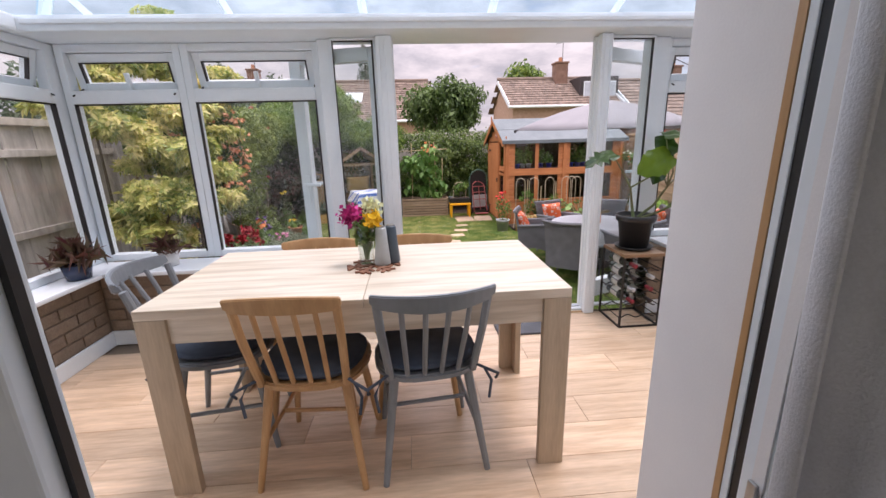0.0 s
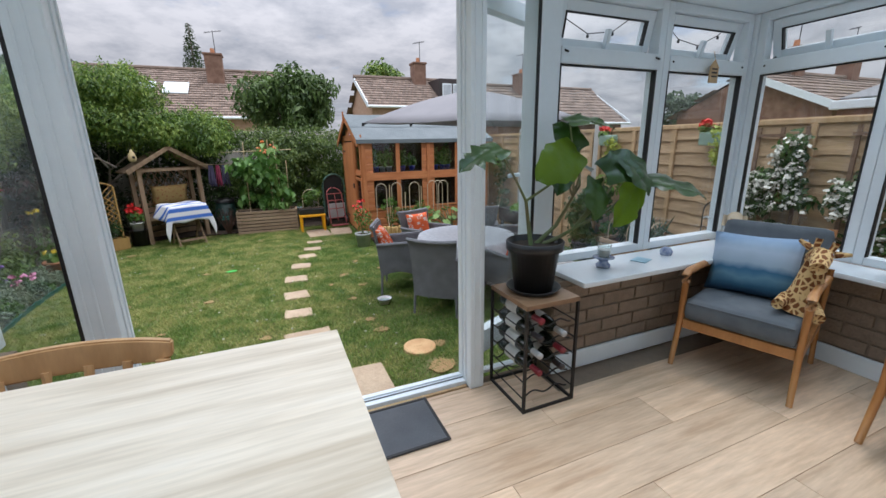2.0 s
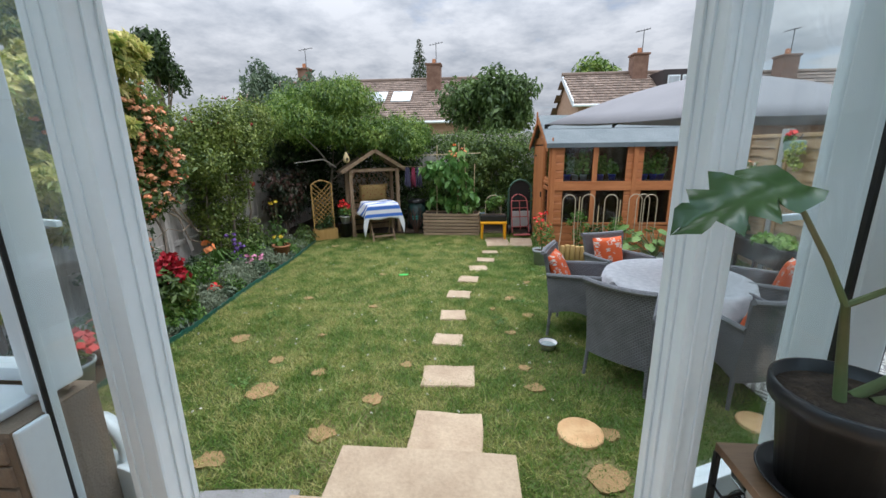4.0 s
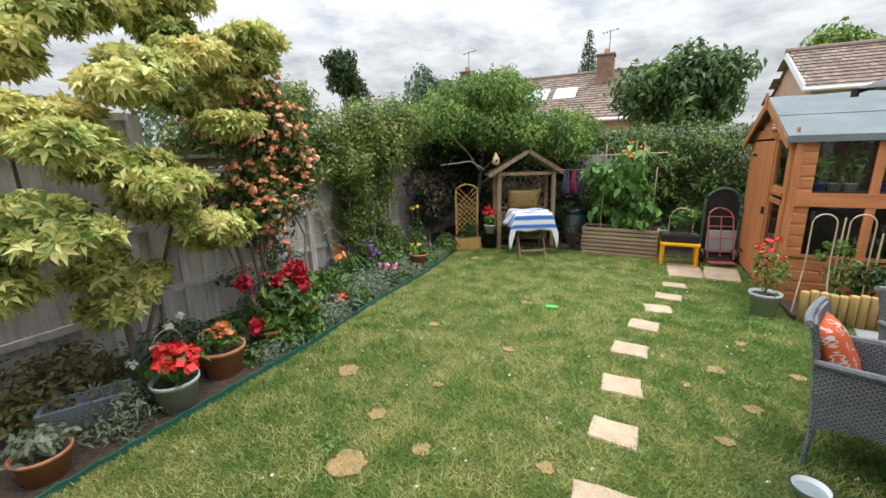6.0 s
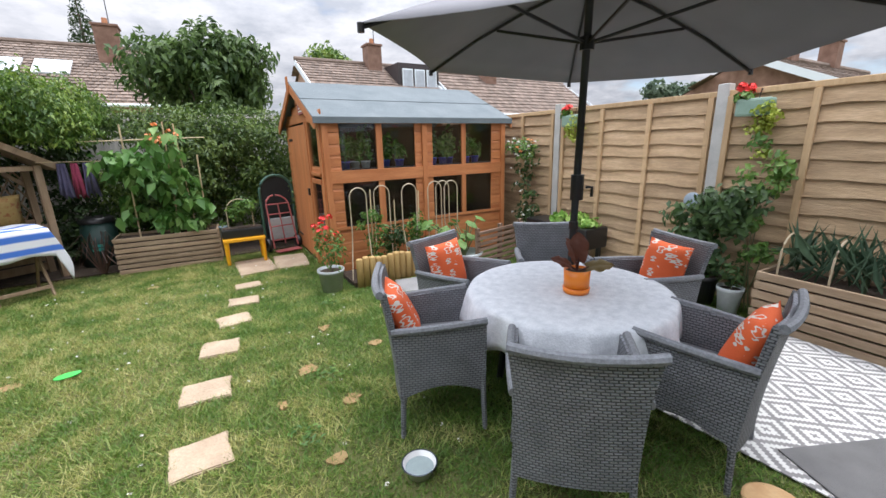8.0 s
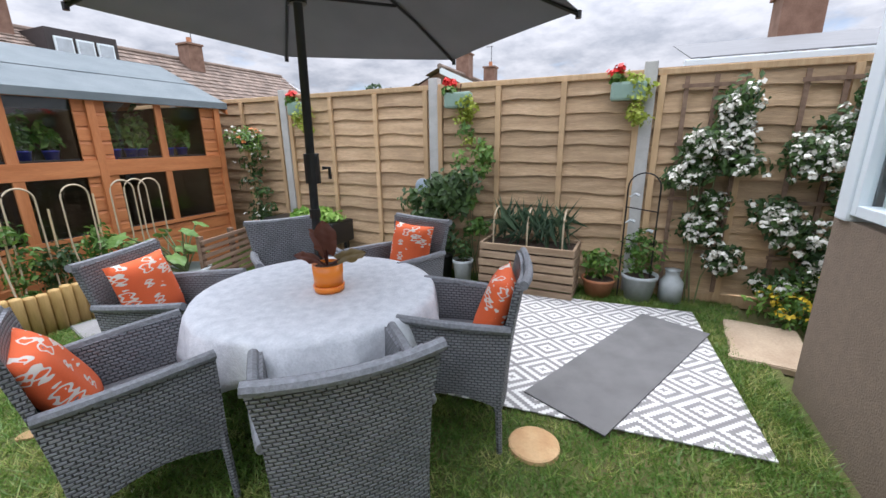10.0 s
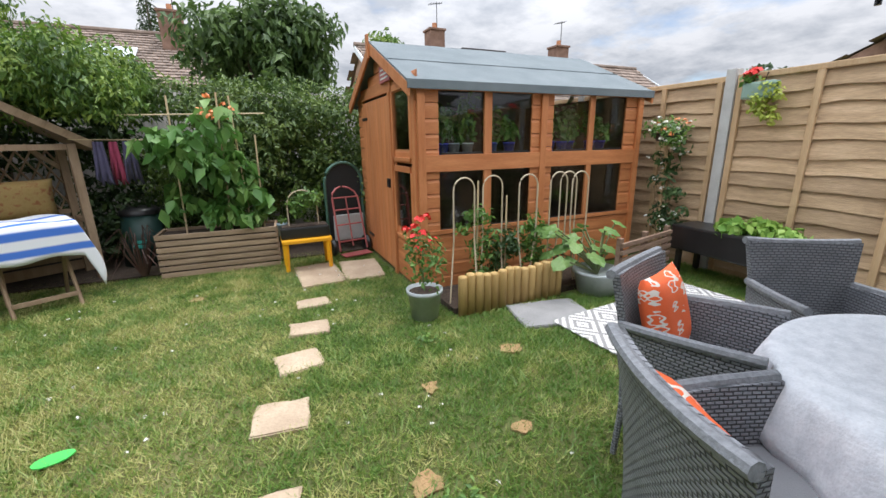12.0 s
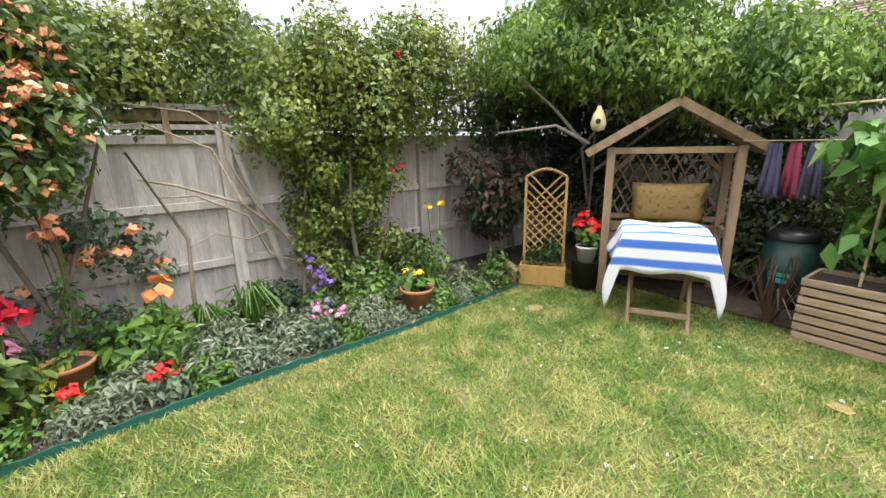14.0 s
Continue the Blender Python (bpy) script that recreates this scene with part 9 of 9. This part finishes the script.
def tree(name, x, y, blobs, n, leaf, mtl, label, seed, h, trunk=0.12):
    ob = thing(name, (x, y, L), label, "tree")
    limbs = [(0, 0, 0), (0.05, 0.02, h * 0.35), (0.0, 0.05, h * 0.6)]
    part("trunk", T(limbs, trunk, 9, trunk * 0.45), M_BARK, ob, smooth=True)
    for k, b in enumerate(blobs[:7]):
        part("limb", T([(0.0, 0.03, h * (0.3 + 0.04 * k)), ((b[0] - x) * 0.5, (b[1] - y) * 0.5, (b[2] - L) * 0.75), (b[0] - x, b[1] - y, b[2] - L)], trunk * 0.35, 6, 0.01), M_BARK, ob)
    p, d = blob_spots([(b[0] - x, b[1] - y, b[2] - L, *b[3:]) for b in blobs], n, seed, 0.45)
    leaves("crown", p, d, leaf, mtl, ob, seed=seed, droop=0.5)
    return ob


tree("garden_tree", 1.75, 13.6, rand_blobs(0.95, 2.65, 13.1, 14.2, 1.5, 2.75, 0.42, 20, 91), 9000, 0.13, leafmat("mid green tree leaf", (0.035, 0.08, 0.02), (0.16, 0.25, 0.07), (0.08, 0.14, 0.035)), "rounded green tree behind the hedge", 91, 2.8)
tree("far_tree", 7.3, 24.5, rand_blobs(6.5, 8.1, 24, 25, 3.4, 4.9, 0.6, 12, 92), 2600, 0.24, M_BRIGHT, "light green tree behind the houses", 92, 4.5, 0.18)
tree("far_tree", 3.4, 25.0, rand_blobs(2.9, 3.9, 24.5, 25.5, 2.2, 3.4, 0.5, 8, 93), 1500, 0.22, M_HEDGE, "green tree between the houses", 93, 3.2, 0.16)
tree("far_tree", -5.0, 16.5, rand_blobs(-6.2, -3.8, 16, 17.5, 2.0, 3.6, 0.6, 12, 94), 3400, 0.17, M_BLUEGREEN, "grey green tree beyond the side fence", 94, 3.6, 0.16)
tree("far_tree", -19.5, 30, rand_blobs(-20.9, -18.3, 29, 31, 5.2, 8.4, 0.75, 26, 95), 3600, 0.34, M_DEEP, "dark tree far beyond the side fence", 95, 7.5, 0.3)
tree("far_tree", -4.4, 8.4, rand_blobs(-5.4, -3.6, 7.6, 9.4, 1.2, 2.3, 0.5, 12, 96), 3600, 0.12, M_BLUEGREEN, "grey green tree over the side fence", 96, 2.6, 0.14)
tree("far_tree", 17.4, 14.2, rand_blobs(16.5, 18.4, 13.8, 14.8, 1.7, 2.75, 0.45, 18, 97), 3200, 0.2, M_BLUEGREEN, "grey green tree beyond the lap fence", 97, 2.8, 0.18)
cf = thing("conifer", (-1.55, 26, L), "tall dark conifer behind the houses", "tree")
part("trunk", T([(0, 0, 0), (0, 0, 7.2)], 0.16, 8, 0.02), M_BARK, cf)
cb_ = []
for k in range(26):
    z = 2.6 + k * 0.18
    r = 1.25 * (1 - (z - 2.2) / 5.2) + 0.06
    for j in range(7):
        a = j * 0.9 + k * 1.3
        cb_.append((r * 0.6 * math.cos(a), r * 0.6 * math.sin(a), z - 0.1 * r, r * 0.42, r * 0.42, 0.09))
p, d = blob_spots(cb_, 5200, 99, 0.3)
leaves("crown", p, d, 0.17, M_DEEP, cf, seed=99, wide=0.25)


# ---- houses beyond ----
def tiled_slope(parent, x0, x1, ya, za, yb, zb, cols, rows, mtl=None, shift=0.0):
    """A roof slope of separate overlapping tiles from eaves (ya, za) to ridge (yb, zb)."""
    bm = bmesh.new()
    n = Vector((0, zb - za, -(yb - ya))).normalized() * -1
    if n.z < 0:
        n = -n
    w = (x1 - x0) / cols
    rr = random.Random(int(x0 * 10) + rows)
    verts, faces = [], []
    for r in range(rows):
        t0, t1 = r / rows, (r + 1.25) / rows
        for c in range(cols):
            xa = x0 + c * w + (w / 2 if r % 2 else 0)
            lift = 0.035 + rr.uniform(-0.006, 0.01)
            b = len(verts)
            p0 = Vector((0, ya + (yb - ya) * t0, za + (zb - za) * t0)) + n * lift
            p1 = Vector((0, ya + (yb - ya) * min(t1, 1), za + (zb - za) * min(t1, 1))) + n * 0.005
            p2 = p0 - n * 0.03
            verts += [(xa + 0.008, p0.y, p0.z), (xa + w - 0.008, p0.y, p0.z), (xa + w - 0.008, p1.y, p1.z), (xa + 0.008, p1.y, p1.z), (xa + 0.008, p2.y, p2.z), (xa + w - 0.008, p2.y, p2.z)]
            faces += [(b, b + 1, b + 2, b + 3), (b + 4, b + 5, b + 1, b)]
    me = bpy.data.meshes.new("roof_tiles")
    me.from_pydata(verts, [], faces)
    me.materials.append(mtl or M_ROOFTILE)
    ob = new("roof_tiles", me)
    ob.parent = parent
    ob["kind"] = "stuff"
    return ob


def house(x0, x1, y0, y1, ze, zr, label, wall, chim=(), cols=40, rows=14, hang=0.25):
    ob = thing("neighbour_house", (x0, y0, L), label, "house")
    o = Vector((x0, y0, L))
    ym = (y0 + y1) / 2
    bm = bmesh.new()
    prism(bm, [(0, -0.3), (y1 - y0, -0.3), (y1 - y0, ze - L), (ym - y0, zr - L - 0.05), (0, ze - L)], 0, x1 - x0, axis="x")
    part("wall_block", bm, wall, ob)
    tiled_slope(ob, -hang, x1 - x0 + hang, -hang, ze - L - hang * (zr - ze) / (ym - y0), ym - y0, zr - L, cols, rows)
    tiled_slope(ob, -hang, x1 - x0 + hang, y1 - y0 + hang, ze - L - hang * (zr - ze) / (ym - y0), ym - y0, zr - L, cols // 2, rows // 2)
    part("ridge", T([(-hang, ym - y0, zr - L + 0.02), (x1 - x0 + hang, ym - y0, zr - L + 0.02)], 0.09, 8), M_ROOFTILE, ob)
    part("gutter", T([(-hang, -hang - 0.04, ze - L - 0.15), (x1 - x0 + hang, -hang - 0.04, ze - L - 0.15)], 0.05, 8), M_UPVC, ob)
    for sx in (-hang, x1 - x0 + hang - 0.04):
        bm = bmesh.new()
        prism(bm, [(-hang, ze - L - 0.2), (-hang, ze - L), (ym - y0, zr - L), (ym - y0, zr - L - 0.2)], sx, sx + 0.04, axis="x")
        part("barge_board", bm, M_UPVC, ob)
    for cx, cy, cz, cw in chim:
        c = part("chimney", B(cx - x0 - cw / 2, cy - y0 - cw / 2, ze - L, cx - x0 + cw / 2, cy - y0 + cw / 2, cz - L, bev=0.01), M_BRICKRED, ob, "brown brick chimney")
        part("chimney_cap", B(cx - x0 - cw / 2 - 0.04, cy - y0 - cw / 2 - 0.04, cz - L + 0.001, cx - x0 + cw / 2 + 0.04, cy - y0 + cw / 2 + 0.04, cz - L + 0.07, bev=0.01), M_BRICKRED, c)
        part("chimney_pot", lathe(bmesh.new(), [(0.09, 0.071), (0.075, 0.28), (0.06, 0.28)], 12, (cx - x0, cy - y0, cz - L)), M_TERRA, c)
        m_ = part("aerial_mast", T([(cx - x0 + 0.1, cy - y0, cz - L), (cx - x0 + 0.1, cy - y0, cz - L + 0.95)], 0.014, 5), M_DKMETAL, c)
        part("aerial", T([(cx - x0 - 0.2, cy - y0, cz - L + 0.85), (cx - x0 + 0.4, cy - y0 + 0.2, cz - L + 1.0)], 0.012, 5), M_DKMETAL, m_)
        for k in range(5):
            part("aerial_rod", T([(cx - x0 - 0.15 + k * 0.12, cy - y0 - 0.14 + k * 0.04, cz - L + 0.865 + 0.03 * k), (cx - x0 - 0.15 + k * 0.12, cy - y0 + 0.16 + k * 0.04, cz - L + 0.865 + 0.03 * k)], 0.008, 4), M_DKMETAL, m_)
    return ob


M_PEACHBRICK = mat("pale peach brick", (0.40, 0.26, 0.18), (0.48, 0.33, 0.24), scale=8, rough=0.9, bscale=60, fine=0.2)
hl = house(-9.0, 1.6, 19.6, 26.4, 2.35, 4.30, "brown tiled neighbouring house with chimney and roof windows", M_PEACHBRICK, [(-0.40, 22.2, 4.75, 0.62), (-6.6, 22.8, 4.85, 0.5)], 64, 20)
for dx in (-2.85, -1.75):
    w = part("roof_window", B(dx + 9.0 - 0.42, 0, 0, dx + 9.0 + 0.42, 0.95, 0.06, bev=0.01), M_UPVC, hl, "pale roof window")
    w.matrix_basis = pose(0, 1.35, 3.55, 29.8, 0, 0)
    # opaque pane, its pale colour stands for reflected sky
    part("pane", B(dx + 9.0 - 0.34, 0.08, 0.061, dx + 9.0 + 0.34, 0.87, 0.066), mat("painted sky reflection", (0.5, 0.55, 0.6), rough=0.05) if "painted sky reflection" not in bpy.data.materials else bpy.data.materials["painted sky reflection"], w)
hr = house(5.15, 9.6, 18.6, 22.6, 2.75, 3.95, "brown tiled house with a peach brick gable and dormer", M_PEACHBRICK, [(7.75, 20.4, 4.55, 0.55)], 30, 12)
dm = part("dormer", B(3.05, 0.5, 3.1, 4.75, 2.6, 4.25, bev=0.01), mat("dark dormer cladding", (0.05, 0.04, 0.04), rough=0.7), hr, "dark flat roofed dormer")
for k in range(3):
    f = part("dormer_window", B(3.2 + k * 0.5, 0.44, 3.35, 3.62 + k * 0.5, 0.495, 4.05, bev=0.01), M_UPVC, dm)
    part("pane", B(3.24 + k * 0.5, 0.43, 3.4, 3.58 + k * 0.5, 0.438, 4.0), bpy.data.materials["painted sky reflection"], f)
house(10.2, 17.0, 17.5, 22.5, 2.1, 3.75, "brown tiled house with roof windows beyond the shed", M_BRICKRED, [(12.6, 19.6, 4.2, 0.55)], 40, 12)
house(15.0, 24.0, 8.5, 13.0, 2.0, 3.15, "long low brown roofed house beyond the lap fence", M_BRICKRED, [(17.2, 10.8, 3.9, 0.5), (20.5, 10.8, 3.9, 0.5)], 40, 10)
house(8.4, 15.0, 0.2, 4.3, 1.25, 2.0, "brown tiled bungalow beside the garden", M_BRICKRED, [(9.6, 2.9, 2.75, 0.5)], 40, 12)
ln = thing("lean_to_roof", (6.2, 1.6, L), "neighbour's glazed lean-to with pale rafters", "lean-to")
for i in range(6):
    part("rafter", T([(0.0, 0.55 * i, 1.90), (2.1, 0.55 * i, 2.38)], 0.028, 4), M_UPVC, ln)
part("roof_sheet", prism(bmesh.new(), [(0.0, 1.93), (2.1, 2.41), (2.1, 2.42), (0.0, 1.94)], -0.1, 2.9), mat("grey roof sheet", (0.14, 0.145, 0.15), rough=0.5), ln)
part("eaves", B(-0.05, -0.1, 1.84, 0.05, 2.95, 1.92, bev=0.01), M_UPVC, ln)
part("wall", B(0.0, -0.1, 0.0, 0.05, 2.9, 1.84), M_BRICKRED, ln)
wb = thing("water_butt", (4.62, 2.9, L), "dark green water butt by the house wall", "water butt")
part("drum", lathe(bmesh.new(), [(0, 0), (0.2, 0), (0.23, 0.4), (0.21, 0.85), (0, 0.86)], 24), bpy.data.materials["dark green plastic"], wb, smooth=True)
fl_ = thing("fairy_lights", (0, 0, 0), "string of small garden lights strung across outside", "string lights")
pts = [(2.48 + 0.17 * i, 4.125, 1.93 - 0.20 * abs(math.sin(math.pi * i / 4.5))) for i in range(10)]
part("wire", T(pts, 0.003, 4), M_GASKET, fl_)
for x, y, z in pts[1:-1]:
    part("bulb", lathe(bmesh.new(), [(0, 0), (0.008, 0.008), (0.006, 0.02), (0, 0.022)], 8, (x, y, z - 0.024)), M_GASKET, fl_)


# ---- grass ----
def grass(n, seed):
    g = np.random.default_rng(seed)
    x = g.uniform(-1.42, 5.28, n); y = g.uniform(4.10, 10.75, n)
    keep = (x > np.array([bed_edge(v) for v in y]) + 0.01) & ~((x > 2.58) & (y > 8.98)) & ~((x > 2.66) & (x < 4.15) & (y > 8.45))
    c, s = math.cos(radians(-4)), math.sin(radians(-4))
    rx, ry = (x - 4.09) * c - (y - 6.24) * s, (x - 4.09) * s + (y - 6.24) * c
    keep &= ~((np.abs(rx) < 0.755) & (np.abs(ry) < 1.905))
    for sx, sy, w, d, a in STONES + [(1.36, 4.96, 0.42, 0.42, 0), (1.305, 4.37, 0.9, 0.58, 0), (1.27, 4.2, 1.1, 0.3, 0), (0.45, 4.33, 0.5, 0.4, 0), (1.90, 9.92, 0.40, 0.66, 0), (2.30, 9.90, 0.38, 0.62, 0), (3.30, 8.22, 0.55, 0.40, 0), (4.62, 4.05, 0.6, 0.4, 0)]:
        keep &= ~((np.abs(x - sx) < w / 2 - 0.012) & (np.abs(y - sy) < d / 2 - 0.012))
    keep &= ~(np.hypot(x - 2.14, y - 5.05) < 0.125) & ~(np.hypot(x - 3.205, y - 5.20) < 0.11)
    dens = np.ones(n)
    for bx, by, r in bald:
        q = np.hypot((x - bx) / 1.1, y - by)
        dens = np.minimum(dens, np.clip((q - r * 0.45) / (r * 0.75), 0.34, 1))
    keep &= g.uniform(0, 1, n) < dens
    x, y = x[keep], y[keep]
    n = len(x)
    patch = np.array([noise.noise((a * 1.3, b * 1.3, 3.0)) for a, b in zip(x[::1], y[::1])])
    h = (0.019 + 0.016 * g.uniform(0, 1, n)) * (1 + 0.6 * patch)
    a = g.uniform(0, 6.28, n)
    w = g.uniform(0.0022, 0.0042, n)
    lean = g.normal(0, 0.85, (n, 2)) * h[:, None]
    z = np.full(n, L + 0.004)
    b0 = np.stack([x - w * np.cos(a), y - w * np.sin(a), z], 1)
    b1 = np.stack([x + w * np.cos(a), y + w * np.sin(a), z], 1)
    t = np.stack([x + lean[:, 0], y + lean[:, 1], z + h], 1)
    v = np.stack([b0, b1, t], 1).reshape(-1, 3)
    me = bpy.data.meshes.new("grass")
    me.vertices.add(len(v)); me.vertices.foreach_set("co", v.astype(np.float32).ravel())
    me.loops.add(3 * n); me.loops.foreach_set("vertex_index", np.arange(3 * n, dtype=np.int32))
    me.polygons.add(n); me.polygons.foreach_set("loop_start", np.arange(0, 3 * n, 3, dtype=np.int32))
    me.update(calc_edges=True)
    me.materials.append(M_GRASS)
    return tagged(new("grass", me), "short green lawn grass with dry yellow patches", "grass", kind="stuff")


grass(520000, 5)
cl = np.random.default_rng(6)
n = 130
cx, cy = cl.uniform(-1.0, 2.5, n), cl.uniform(4.7, 10.2, n)
daisy = thing("daisies", (0, 0, L), "tiny white clover flowers scattered in the lawn", "flowers", kind="stuff")
flowers("bloom", np.stack([cx, cy, np.full(n, 0.03)], 1), 0.016, M_WHITEFL, daisy, 4, seed=6)
weed = thing("lawn_weeds", (0, 0, L), "pale rosette weeds growing in the lawn", "weeds", kind="stuff")
for i, (x, y) in enumerate(((1.75, 6.55), (-0.1, 5.4), (2.0, 7.05), (-0.5, 6.6), (2.3, 8.2))):
    a = cl.uniform(0, 6.28, 34); r = cl.uniform(0.01, 0.10, 34)
    leaves("rosette", np.stack([x + r * np.cos(a), y + r * np.sin(a), np.full(34, 0.035)], 1), np.tile((0, 0, 1.0), (34, 1)), 0.036, M_PLANTLEAF, weed, wide=0.4, seed=i, turn=0.3)

# ---- floor planks and face bricks ----
plank = {}
rf = random.Random(3)
y, row = 1.73, 0
while y < 3.86:
    y1 = min(y + 0.192, 3.867)
    x = XL + 0.002 - (row * 0.47) % 1.29
    while x < XR:
        xa, xb = max(x, XL + 0.002), min(x + 1.29, XR - 0.002)
        if xb - xa > 0.03:
            if y1 > 3.79:
                xa, xb = max(xa, 0.315), min(xb, 2.375)
            if xb - xa > 0.03:
                w, d = round(xb - xa, 3), round(y1 - y, 3)
                if (w, d) not in plank:
                    bm = B(0, 0, -0.012, w - 0.0014, d - 0.0014, 0.0)
                    bmesh.ops.bevel(bm, geom=[e for e in bm.edges if e.verts[0].co.z > -0.001 and e.verts[1].co.z > -0.001], offset=0.0014, segments=1, affect="EDGES")
                    plank[w, d] = mesh_of("plank", bm, M_OAKFLOOR)
                piece("plank", plank[w, d], floor, pose(xa, y, 0))
        x += 1.29
    y += 0.192
    row += 1

bm = B(0, 0, 0, 0.213, 0.012, 0.064, bev=0.003)
BRICK = mesh_of("brick", bm, M_BRICK)
HALF = mesh_of("brick", B(0, 0, 0, 0.102, 0.012, 0.064, bev=0.003), M_BRICK)


def lay(wall, m, length, z0=0.105, rows=5, pitch=0.0755):
    for r in range(rows):
        x = -0.1125 if r % 2 else 0.0
        while x < length - 0.02:
            if x >= 0 and x + 0.213 <= length:
                piece("brick", BRICK, wall, m @ pose(x, 0, z0 + r * pitch))
            elif x < 0:
                piece("brick", HALF, wall, m @ pose(0, 0, z0 + r * pitch))
            elif length - x > 0.105:
                piece("brick", HALF, wall, m @ pose(x, 0, z0 + r * pitch))
            x += 0.225


lay(walls[0], pose(2.435, YF - 0.002, 0), 1.43)
lay(walls[1], pose(XL + 0.005, YF - 0.002, 0), 1.58)
lay(walls[2], pose(XR - 0.002, YF - 0.005, 0, 0, 0, -90), 1.80)
lay(walls[3], pose(XL + 0.002, 1.995, 0, 0, 0, 90), 1.80)
soc = thing("wall_socket", (XL + 0.0125, 3.2, 0.20), "double white wall socket with black cable on the brick wall", "socket")
part("plate", B(0.0, -0.073, 0, 0.012, 0.073, 0.086, bev=0.003), M_UPVC, soc)
for s in (-0.035, 0.035):
    part("switch", B(0.0125, s - 0.008, 0.06, 0.016, s + 0.008, 0.074), M_UPVC, soc)
    part("plug_hole", B(0.0122, s - 0.012, 0.02, 0.0132, s + 0.012, 0.04), M_GASKET, soc)
